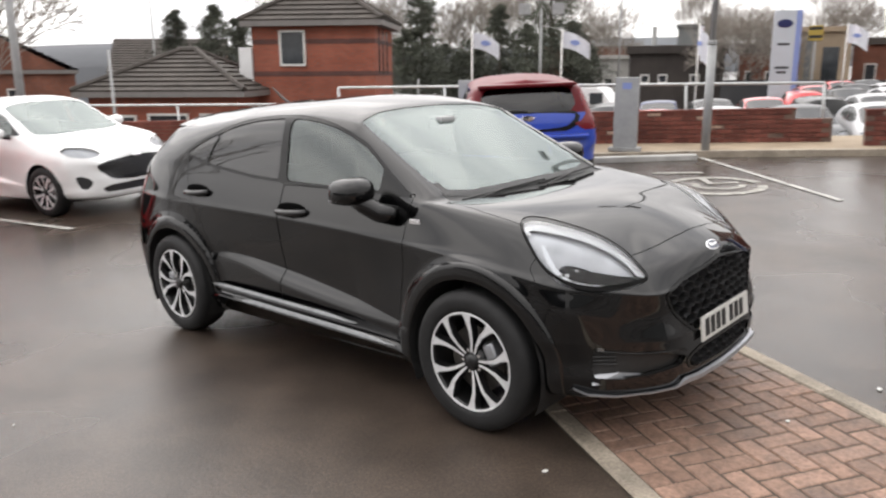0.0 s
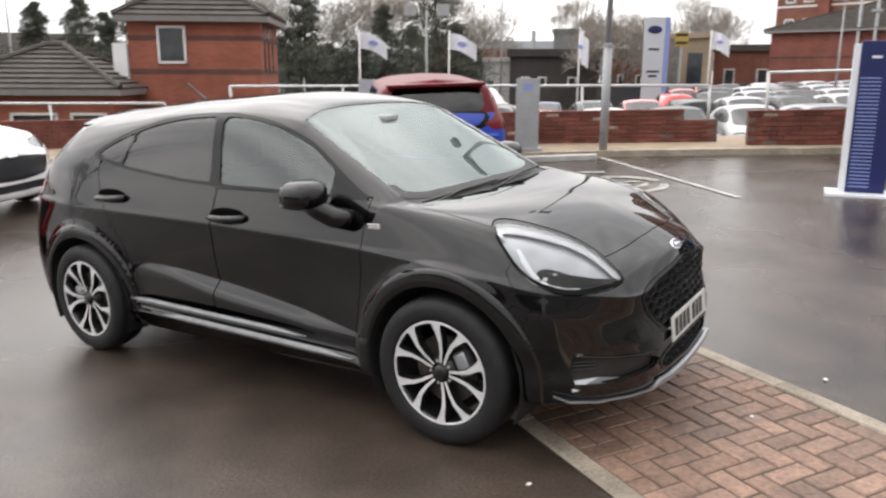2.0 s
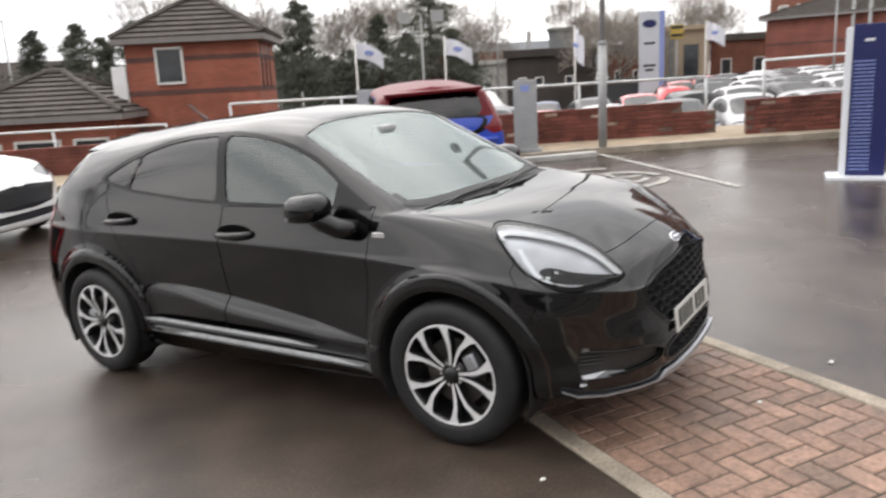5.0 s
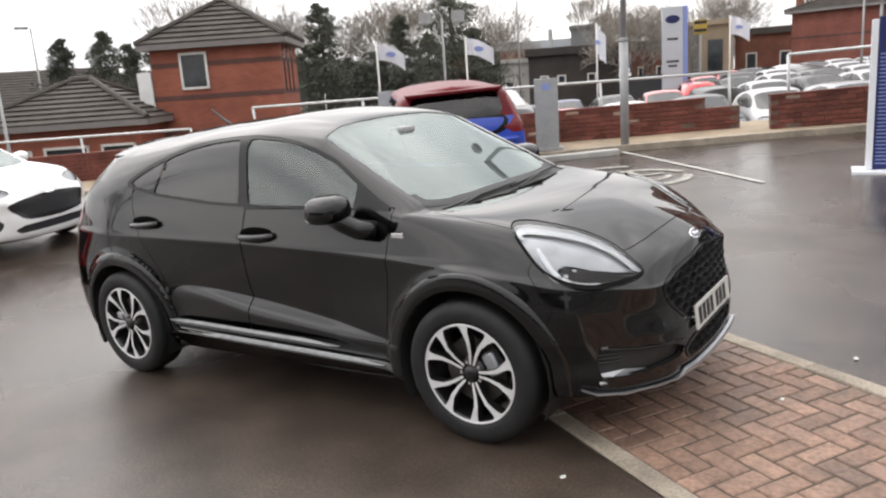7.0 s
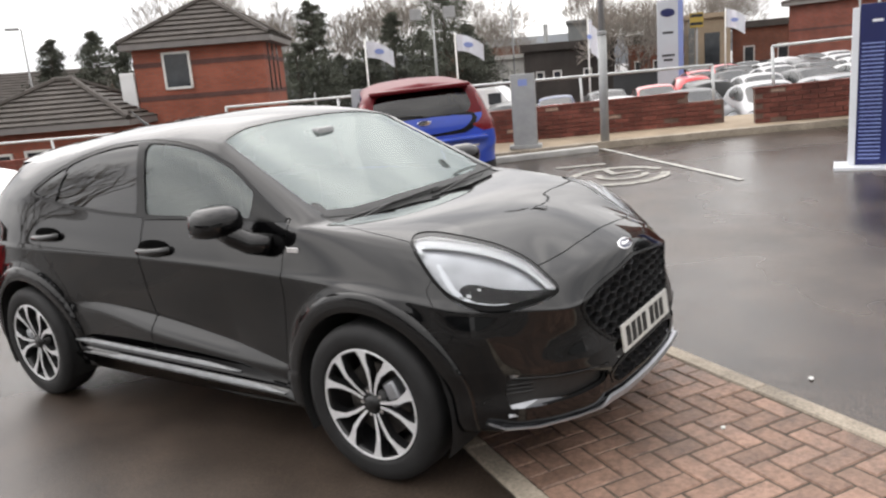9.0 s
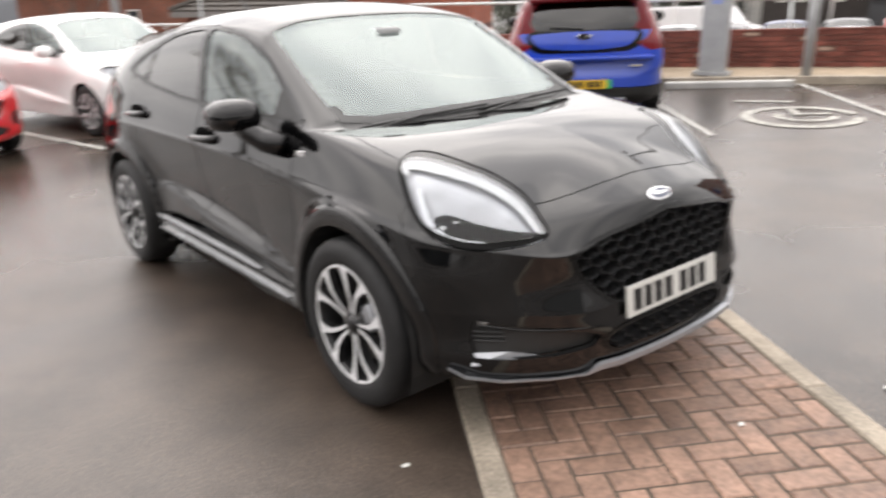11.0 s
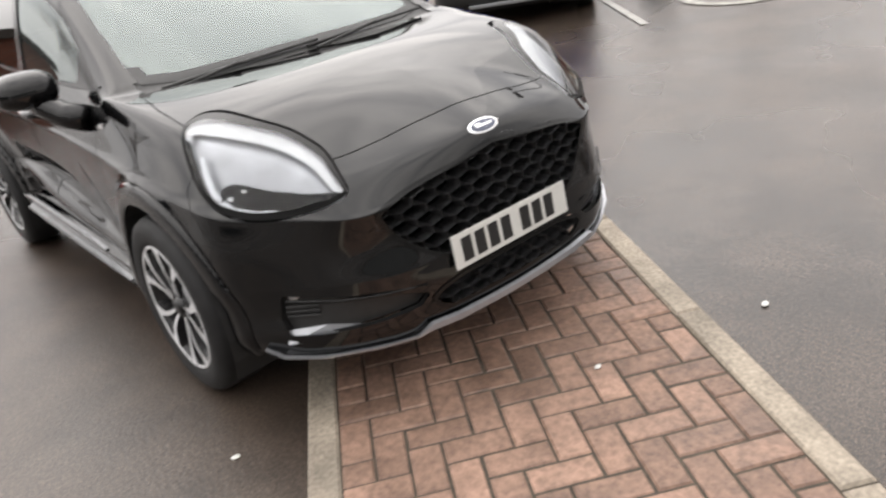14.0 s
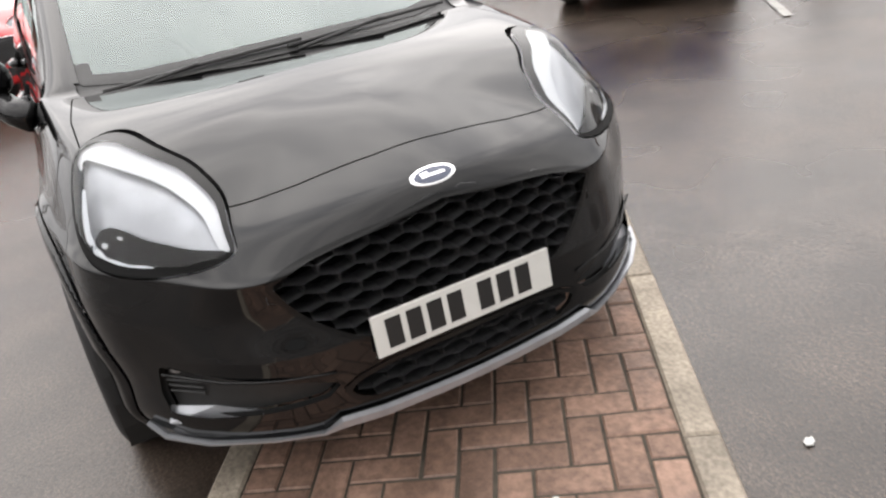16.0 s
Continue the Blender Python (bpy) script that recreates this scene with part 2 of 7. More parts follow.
M_ASPHALT = asphalt_mat()
M_PAVER = mat("clay_paver", (0.205, 0.128, 0.094), 0.55, 0, 0, 2.2, 0.50, 0.35, 90, 0.14, 0.24, 0.4, 0.30, True)
M_JOINT = mat("joint_sand", (0.055, 0.045, 0.033), 0.9, 0, 0, 20, 0.4, 0.4, 150)
M_KERB = mat("concrete_edging", (0.29, 0.247, 0.195), 0.75, 0, 0, 3, 0.36, 0.35, 110, 0, 0.16, 0.5, 0.28, True)
M_LINE = mat("road_paint", (0.36, 0.35, 0.325), 0.6, 0, 0, 6, 0.32, 0.2, 120, 0, 0, 0.5, 0.12)
M_SYMBOL = mat("worn_road_paint", (0.29, 0.28, 0.25), 0.6, 0, 0, 9, 0.55, 0.2, 120, 0, 0, 0.5, 0.2)
M_FLAGS = mat("buff_paving", (0.30, 0.235, 0.165), 0.8, 0, 0, 2, 0.2, 0.3, 60)
M_BRICKWALL = mat("weathered_brick", (0.15, 0.050, 0.038), 0.85, 0, 0, 2, 0.40, 0.5, 60, 0, 0.28, 0.3, 0.3, True)
M_WORN = mat("spalled_brick", (0.34, 0.24, 0.19), 0.9, 0, 0, 9, 0.4, 0.5, 60, 0, 0.2, 0.3, 0.3, True)
M_MORTAR = mat("mortar", (0.13, 0.085, 0.068), 0.9, 0, 0, 6, 0.3, 0.3, 80)
M_ROOF = mat("roof_tile", (0.066, 0.057, 0.050), 0.8, 0, 0, 1.5, 0.25, 0.3, 30, 0, 0, 0.4, 0.2)
M_FASCIA = mat("fascia_board", (0.21, 0.195, 0.185), 0.6, 0, 0, 3, 0.1)
M_WFRAME = mat("white_frame", (0.72, 0.71, 0.68), 0.5, 0, 0, 5, 0.08)
M_PANE = mat("dark_pane", (0.035, 0.04, 0.045), 0.08, 0, 0.3, 1.5, 0.4)
M_GALV = mat("galvanised_steel", (0.50, 0.51, 0.51), 0.45, 0.5, 0, 8, 0.15)
M_GREYPOST = mat("grey_painted_steel", (0.33, 0.335, 0.335), 0.5, 0.1, 0, 6, 0.12)
M_SIGNBLUE = mat("sign_blue", (0.006, 0.011, 0.085), 0.4, 0, 0.0, 2, 0.1)
M_SIGNWHITE = mat("sign_white", (0.70, 0.72, 0.76), 0.4, 0, 0.2, 2, 0.06)
M_BAR = mat("printed_bar", (0.22, 0.28, 0.55), 0.5)
M_PYLON = mat("pylon_grey", (0.50, 0.53, 0.57), 0.4, 0.2, 0, 1, 0.06)
M_YELLOW = mat("yellow_sign", (0.40, 0.28, 0.05), 0.5)
M_LEAF = mat("conifer_needles", (0.084, 0.092, 0.070), 0.8, 0, 0, 1.2, 0.4, 0, 1, 0, 0.25)
M_BARK = mat("bark", (0.085, 0.07, 0.058), 0.9, 0, 0, 5, 0.3, 0.4, 30)
M_TWIG = mat("bare_twigs", (0.28, 0.25, 0.22), 0.9, 0, 0, 2, 0.3)
M_FLAG = mat("flag_cloth", (0.66, 0.67, 0.72), 0.8, 0, 0, 3, 0.08)
M_HILL = mat("far_hills", (0.135, 0.14, 0.15), 1.0, 0, 0, 0.02, 0.15)
M_DKSHED = mat("dark_cladding", (0.05, 0.042, 0.038), 0.8, 0, 0, 0.6, 0.3)
M_BUFF = mat("buff_wall", (0.35, 0.27, 0.19), 0.85, 0, 0, 0.6, 0.2)
M_WHITEWALL = mat("white_render", (0.66, 0.65, 0.62), 0.8, 0, 0, 0.5, 0.1)
M_GREYSHED = mat("grey_cladding", (0.17, 0.18, 0.18), 0.7, 0, 0, 0.5, 0.15)


# ---------------- mesh helpers ----------------
def part(name, bm, material, parent=None, label="", smooth=False):
    me = bpy.data.meshes.new(name)
    if not isinstance(bm, bpy.types.Mesh):
        bm.to_mesh(me)
        bm.free()
    else:
        me = bm
    if smooth:
        me.polygons.foreach_set("use_smooth", [True] * len(me.polygons))
    if not me.materials:
        me.materials.append(material)
    ob = new(name, me)
    ob.parent = parent
    if label:
        tagged(ob, label)
    return ob


def thing(name, m, label, category, group="", kind=""):
    ob = new(name)
    ob.matrix_basis = m
    return tagged(ob, label, category, group, kind)


def box(bm, x0, x1, y0, y1, z0, z1, m=None, bevel=0.0):
    start = len(bm.verts)
    vs = [bm.verts.new(((x0, x1)[i & 1], (y0, y1)[i >> 1 & 1], (z0, z1)[i >> 2])) for i in range(8)]
    fs = [bm.faces.new([vs[i] for i in f]) for f in ((0, 2, 3, 1), (4, 5, 7, 6), (0, 1, 5, 4), (2, 6, 7, 3), (0, 4, 6, 2), (1, 3, 7, 5))]
    if bevel:
        es = list({e for f in fs for e in f.edges})
        got = bmesh.ops.bevel(bm, geom=es, offset=bevel, segments=2, affect="EDGES", profile=0.6)
        vs = list({v for f in got["faces"] for v in f.verts} | {v for v in vs if v.is_valid})
    if m is not None:
        bmesh.ops.transform(bm, matrix=m, verts=vs)
    return bm


def boxes(*items, bevel=0.0):
    bm = bmesh.new()
    for it in items:
        box(bm, *it, bevel=bevel)
    return bm


def tube(points, radius, sides=8, bm=None, taper=None, cap=True):
    """A round bar along a list of points."""
    bm = bm or bmesh.new()
    rings = []
    pts = [Vector(p) for p in points]
    for i, p in enumerate(pts):
        d = (pts[min(i + 1, len(pts) - 1)] - pts[max(i - 1, 0)]).normalized()
        a = d.orthogonal().normalized() if abs(d.z) > 0.9 else Vector((0, 0, 1)).cross(d).normalized()
        b = d.cross(a)
        r = radius if taper is None else radius + (taper - radius) * i / max(1, len(pts) - 1)
        rings.append([bm.verts.new(p + a * math.cos(k * math.tau / sides) * r + b * math.sin(k * math.tau / sides) * r) for k in range(sides)])
    for r0, r1 in zip(rings, rings[1:]):
        for k in range(sides):
            bm.faces.new((r0[k], r0[(k + 1) % sides], r1[(k + 1) % sides], r1[k]))
    if cap:
        bm.faces.new(rings[0][::-1])
        bm.faces.new(rings[-1])
    return bm


def lathe(profile, sides=48, axis="y", bm=None):
    """Turns a profile of (radius, along) about the y axis."""
    bm = bm or bmesh.new()
    rings = []
    for r, a in profile:
        rings.append([bm.verts.new((r * math.sin(k * math.tau / sides), a, r * math.cos(k * math.tau / sides))) for k in range(sides)])
    for r0, r1 in zip(rings, rings[1:]):
        for k in range(sides):
            bm.faces.new((r0[k], r0[(k + 1) % sides], r1[(k + 1) % sides], r1[k]))
    return bm


def prism(poly, y0, y1, bm=None):
    """A flat outline in x, z given depth from y0 to y1."""
    bm = bm or bmesh.new()
    a = [bm.verts.new((x, y0, z)) for x, z in poly]
    b = [bm.verts.new((x, y1, z)) for x, z in poly]
    bm.faces.new(a)
    bm.faces.new(b[::-1])
    n = len(poly)
    for i in range(n):
        bm.faces.new((a[i], b[i], b[(i + 1) % n], a[(i + 1) % n]))
    bmesh.ops.recalc_face_normals(bm, faces=bm.faces)
    return bm


# ---------------- lofted car bodies ----------------
def pchip(ys, q, level=()):
    """Shape-keeping cubic through ys (n, lines, 3) at 0..n-1, read at q; lines named level meet the middle squarely."""
    ys = np.asarray(ys, float)
    d = np.diff(ys, axis=0)
    m = np.zeros_like(ys)
    a, b = d[:-1], d[1:]
    same = a * b > 0
    m[1:-1] = np.where(same, 2 * a * b / np.where(np.abs(a + b) < 1e-9, 1, a + b), 0)
    m[0], m[-1] = d[0], d[-1]
    for k in level:
        m[0, k, 0] = m[0, k, 2] = m[-1, k, 0] = m[-1, k, 2] = 0
    i = np.clip(q.astype(int), 0, len(ys) - 2)
    t = (q - i).reshape(-1, *([1] * (ys.ndim - 1)))
    return (2 * t**3 - 3 * t**2 + 1) * ys[i] + (t**3 - 2 * t**2 + t) * m[i] + (3 * t**2 - 2 * t**3) * ys[i + 1] + (t**3 - t**2) * m[i + 1]


class Shell:
    """Half of a body (y below 0), lofted through feature lines, as triangles with normals."""

    def __init__(self, lines, nu=9, nv=6, swell=None, screen=7, sharp=(), polish=0):
        c = np.array(lines, float)
        rows = []
        for i, l in enumerate(c):
            if i in sharp:
                rows += [l * 0.86 + c[i - 1] * 0.14, l, l * 0.86 + c[i + 1] * 0.14]
            else:
                rows.append(l)
        c = np.array(rows)
        k = screen
        mids = [c[:, k] * (1 - f) + c[:, k + 1] * f for f in (0.1, 0.5, 0.92)]
        c = np.concatenate([c[:, : k + 1], np.stack(mids, 1), c[:, k + 1:]], 1)
        K, S = c.shape[:2]
        qu = np.linspace(0, S - 1, (S - 1) * nu + 1)
        qv = np.linspace(0, K - 1, (K - 1) * nv + 1)
        g = pchip(c.transpose(1, 0, 2), qu, range(K - 1))
        g = pchip(g.transpose(1, 0, 2), qv)
        for _ in range(polish):      # fair the panels so that reflections run smooth
            h = g.copy()
            h[:, 1:-1] = (g[:, :-2] + 2 * g[:, 1:-1] + g[:, 2:]) / 4
            h[:-1, -1] = (g[:-1, -1] + g[:-1, -2] * (1, 0, 1)) / (2, 1, 2)
            top = int((K - 3) * nv)
            ext = np.concatenate([h, h[-2:-1] * np.array([1, -1, 1])])
            h[top:] = (ext[top - 1:-2] + 2 * ext[top:-1] + ext[top + 1:]) / 4
            g = h
        if swell:
            g = swell(g)
        du, dv = np.gradient(g, axis=1), np.gradient(g, axis=0)
        n = np.cross(dv, du)
        ln = np.linalg.norm(n, axis=2, keepdims=True)
        n = n / np.where(ln < 1e-9, 1, ln)
        mid = g.shape[1] // 2
        if n[g.shape[0] // 3, mid, 1] > 0:
            n = -n
        n[-1, :, 1] = 0
        n[:, 0, 1] = n[:, -1, 1] = 0
        ln = np.linalg.norm(n, axis=2, keepdims=True)
        n = np.where(ln < 1e-6, np.array([0, 0, 1.0]), n / np.where(ln < 1e-6, 1, ln))
        self.grid, self.normals = g, n
        v = np.concatenate([g, n], 2)
        a, b, cc, d = v[:-1, :-1], v[:-1, 1:], v[1:, 1:], v[1:, :-1]
        t = np.concatenate([np.stack([a, b, cc], 2).reshape(-1, 3, 6), np.stack([a, cc, d], 2).reshape(-1, 3, 6)])
        area = np.linalg.norm(np.cross(t[:, 1, :3] - t[:, 0, :3], t[:, 2, :3] - t[:, 0, :3]), axis=1)
        t = t[area > 1e-9]
        fn = np.cross(t[:, 1, :3] - t[:, 0, :3], t[:, 2, :3] - t[:, 0, :3])
        flip = (fn * t[:, :, 3:].mean(1)).sum(1) < 0
        t[flip] = t[flip][:, ::-1]
        self.tris = t


def clip(tris, f):
    """The part of the triangles where f(places) is below 0."""
    if not len(tris):
        return tris
    val = f(tris[:, :, :3].reshape(-1, 3)).reshape(-1, 3)
    inside = val < 0
    count = inside.sum(1)
    out = [tris[count == 3]]
    extra = []
    for t, v, s in zip(tris[(count > 0) & (count < 3)], val[(count > 0) & (count < 3)], inside[(count > 0) & (count < 3)]):
        poly = []
        for i in range(3):
            j = (i + 1) % 3
            if s[i]:
                poly.append(t[i])
            if s[i] != s[j]:
                w = v[i] / (v[i] - v[j])
                poly.append(t[i] * (1 - w) + t[j] * w)
        for i in range(1, len(poly) - 1):
            extra.append((poly[0], poly[i], poly[i + 1]))
    if extra:
        out.append(np.array(extra))
    return np.concatenate(out)


def inside(poly, project, grow=0.0):
    """Signed distance to a closed outline in a projected plane; below 0 inside it."""
    pts = np.array(poly, float)

    def f(p):
        q = project(p)
        a, b = pts, np.roll(pts, -1, 0)
        e = b - a
        w = q[:, None] - a[None]
        t = np.clip((w * e).sum(2) / (e * e).sum(1), 0, 1)
        d = np.sqrt((((w - t[..., None] * e)) ** 2).sum(2).min(1))
        c1 = (a[None, :, 1] <= q[:, None, 1]) & (b[None, :, 1] > q[:, None, 1])
        c2 = (a[None, :, 1] > q[:, None, 1]) & (b[None, :, 1] <= q[:, None, 1])
        cr = e[None, :, 0] * w[..., 1] - e[None, :, 1] * w[..., 0]
        wind = (c1 & (cr > 0)).sum(1) - (c2 & (cr < 0)).sum(1)
        return np.where(wind != 0, -d, d) - grow
    return f


def rounded(poly, steps=5):
    """A closed outline through the same points, smoothed."""
    p = np.array(poly, float)
    out = []
    for i in range(len(p)):
        a, b, c, d = p[i - 1], p[i], p[(i + 1) % len(p)], p[(i + 2) % len(p)]
        for k in range(steps):
            t = k / steps
            out.append(tuple(0.5 * (2 * b + (c - a) * t + (2 * a - 5 * b + 4 * c - d) * t * t + (3 * b - a - 3 * c + d) * t ** 3)))
    return out


def outside(f, gap=0.0):
    return lambda p: gap - f(p)


SIDE = lambda p: p[:, [0, 2]]
PLAN = lambda p: p[:, :2]
FRONT = lambda p: p[:, 1:]
CORNER = lambda p: np.stack([0.8 * p[:, 0] + 0.6 * p[:, 1], p[:, 2]], 1)


def cut(tris, *fs):
    for f in fs:
        tris = clip(tris, f)
    return tris


def mirrored(tris):
    t = tris.copy()
    t[:, :, [1, 4]] *= -1
    return t[:, ::-1]


def skin(name, tris, material, parent, label="", shift=0.0, lift=None):
    """Triangles with their normals as one smooth mesh, moved by shift along the normals."""
    if not len(tris):
        return None
    v = tris.reshape(-1, 6)
    key = np.round(v[:, :3] / 0.0004).astype(np.int64)
    _, first, back = np.unique(key, axis=0, return_index=True, return_inverse=True)
    v2 = v[first]
    faces = back.reshape(-1, 3)
    good = (faces[:, 0] != faces[:, 1]) & (faces[:, 1] != faces[:, 2]) & (faces[:, 0] != faces[:, 2])
    nrm = v2[:, 3:] / np.maximum(np.linalg.norm(v2[:, 3:], axis=1, keepdims=True), 1e-9)
    me = bpy.data.meshes.new(name)
    me.from_pydata((v2[:, :3] + nrm * (shift if lift is None else lift(v2[:, :3])[:, None])).tolist(), [], faces[good].tolist())
    me.polygons.foreach_set("use_smooth", [True] * len(me.polygons))
    me.materials.append(material)
    if lift is None:
        me.normals_split_custom_set_from_vertices(nrm.tolist())
    ob = new(name, me)
    ob.parent = parent
    if label:
        tagged(ob, label)
    return ob


def both(t):
    return np.concatenate([t, mirrored(t)])


# feature lines of the crossover, tail centre to nose centre, from the sill up to the roof's middle
def crossover_lines():
    X = (-1.98, -1.97, -1.88, -1.70, -1.29, -0.72, -0.10, 0.45, 0.88, 1.29, 1.66, 1.84, 2.07, 2.11)
    floor_y = (0, -0.42, -0.64, -0.66, -0.68, -0.68, -0.68, -0.68, -0.68, -0.68, -0.66, -0.62, -0.36, 0)
    under = [(x * 0.97, y, 0.21) for x, y in zip(X, floor_y)]
    low = [(-1.98, 0, .27), (-1.97, -.42, .27), (-1.88, -.68, .26), (-1.70, -.79, .25), (-1.29, -.80, .22), (-.72, -.785, .215), (-.1, -.785, .215),
           (.45, -.80, .215), (.88, -.80, .215), (1.29, -.81, .22), (1.66, -.80, .26), (1.84, -.745, .262), (2.06, -.375, .235), (2.085, 0, .23)]
    ledge = [(-2.04, 0, .36), (-2.03, -.42, .36), (-1.95, -.70, .35), (-1.74, -.84, .34), (-1.29, -.865, .32), (-.72, -.800, .33), (-.1, -.796, .33),
             (.45, -.80, .32), (.88, -.84, .31), (1.29, -.865, .31), (1.68, -.835, .33), (1.868, -.738, .325), (2.085, -.385, .30), (2.105, 0, .30)]
    blade_low = [(-2.05, 0, .46), (-2.04, -.44, .46), (-1.97, -.70, .46), (-1.77, -.845, .45), (-1.29, -.875, .45), (-.72, -.812, .545), (-.1, -.822, .462),
                 (.45, -.820, .408), (.88, -.839, .392), (1.29, -.875, .43), (1.69, -.832, .42), (1.88, -.713, .41), (2.085, -.40, .39), (2.10, 0, .39)]
    blade_top = [(-2.05, 0, .56), (-2.04, -.45, .56), (-1.98, -.70, .56), (-1.79, -.845, .56), (-1.29, -.885, .56), (-.72, -.798, .605), (-.1, -.772, .552),
                 (.45, -.784, .482), (.88, -.835, .42), (1.29, -.885, .53), (1.70, -.839, .50), (1.887, -.700, .49), (2.08, -.41, .47), (2.10, 0, .47)]
    wide = [(-2.03, 0, .72), (-2.02, -.45, .72), (-1.97, -.69, .72), (-1.80, -.83, .70), (-1.29, -.868, .72), (-.72, -.816, .70), (-.1, -.804, .68),
            (.45, -.808, .66), (.88, -.832, .64), (1.29, -.868, .69), (1.70, -.842, .62), (1.890, -.684, .60), (2.05, -.43, .59), (2.09, 0, .60)]
    crease = [(-1.97, 0, .95), (-1.97, -.45, .95), (-1.93, -.66, .95), (-1.80, -.79, .93), (-1.29, -.862, .905), (-.72, -.846, .89), (-.1, -.838, .875),
              (.45, -.84, .855), (.88, -.846, .83), (1.29, -.862, .80), (1.69, -.830, .74), (1.890, -.667, .70), (2.045, -.465, .672), (2.072, 0, .738)]
    belt = [(-1.88, 0, 1.12), (-1.88, -.45, 1.12), (-1.83, -.65, 1.12), (-1.66, -.75, 1.14), (-1.25, -.785, 1.16), (-.72, -.785, 1.10), (-.1, -.785, 1.055),
            (.45, -.785, 1.045), (.98, -.77, 1.03), (1.33, -.745, .985), (1.60, -.705, .94), (1.79, -.605, .862), (1.975, -.455, .755), (2.05, 0, .792)]
    edge = [(-1.62, 0, 1.40), (-1.60, -.35, 1.395), (-1.54, -.54, 1.38), (-1.35, -.62, 1.37), (-.95, -.64, 1.40), (-.55, -.645, 1.44), (-.1, -.645, 1.452),
            (.36, -.615, 1.405), (1.03, -.685, 1.03), (1.36, -.60, 1.0), (1.60, -.55, .955), (1.745, -.47, .897), (1.885, -.36, .832), (1.965, 0, .845)]
    crown = [(-1.60, 0, 1.44), (-1.56, -.22, 1.44), (-1.48, -.33, 1.44), (-1.2, -.36, 1.46), (-.85, -.36, 1.488), (-.5, -.36, 1.505), (-.1, -.36, 1.51),
             (.28, -.36, 1.452), (1.10, -.36, 1.02), (1.38, -.34, 1.01), (1.55, -.30, .985), (1.66, -.25, .955), (1.75, -.16, .93), (1.80, 0, .918)]
    ridge = [(-1.58, 0, 1.45), (-1.5, 0, 1.452), (-1.38, 0, 1.465), (-1.1, 0, 1.487), (-.8, 0, 1.508), (-.5, 0, 1.52), (-.1, 0, 1.525),
             (.25, 0, 1.465), (1.13, 0, 1.015), (1.36, 0, 1.017), (1.48, 0, 1.003), (1.55, 0, .99), (1.61, 0, .978), (1.66, 0, .965)]
    return [under, low, ledge, blade_low, blade_top, wide, crease, belt, edge, crown, ridge]


AXLE, HUB_Z = 1.294, 0.334


def arch_swell(amount, r_out=0.482, axle=AXLE):
    def f(g):
        g = g.copy()
        side = np.clip((np.abs(g[..., 1]) - 0.70) / 0.06, 0, 1)
        for sx in (-1, 1):
            r = np.hypot(g[..., 0] - sx * axle, g[..., 2] - HUB_Z)
            band = np.clip((r_out - r) / 0.05, 0, 1)
            band = band * band * (3 - 2 * band) * np.clip(1 - (np.abs(g[..., 0]) - axle - 0.16) / 0.20, 0, 1)
            g[..., 1] -= amount * band * side
        return g
    return f


def wheel_well(parent, sx, sy, radius=0.39, axle=AXLE, depth=0.30, outer=0.865):
    bm = bmesh.new()
    n = 20
    rows = [[bm.verts.new((sx * axle + r * math.cos(a), sy * y, HUB_Z + r * math.sin(a))) for a in np.linspace(-0.45, math.pi + 0.45, n)]
            for r, y in ((radius, outer), (radius - 0.004, outer - depth), (0.05, outer - depth))]
    for r0, r1 in zip(rows, rows[1:]):
        for i in range(n - 1):
            bm.faces.new((r0[i], r0[i + 1], r1[i + 1], r1[i]))
    return part("wheel_well", bm, M_DARK, parent)


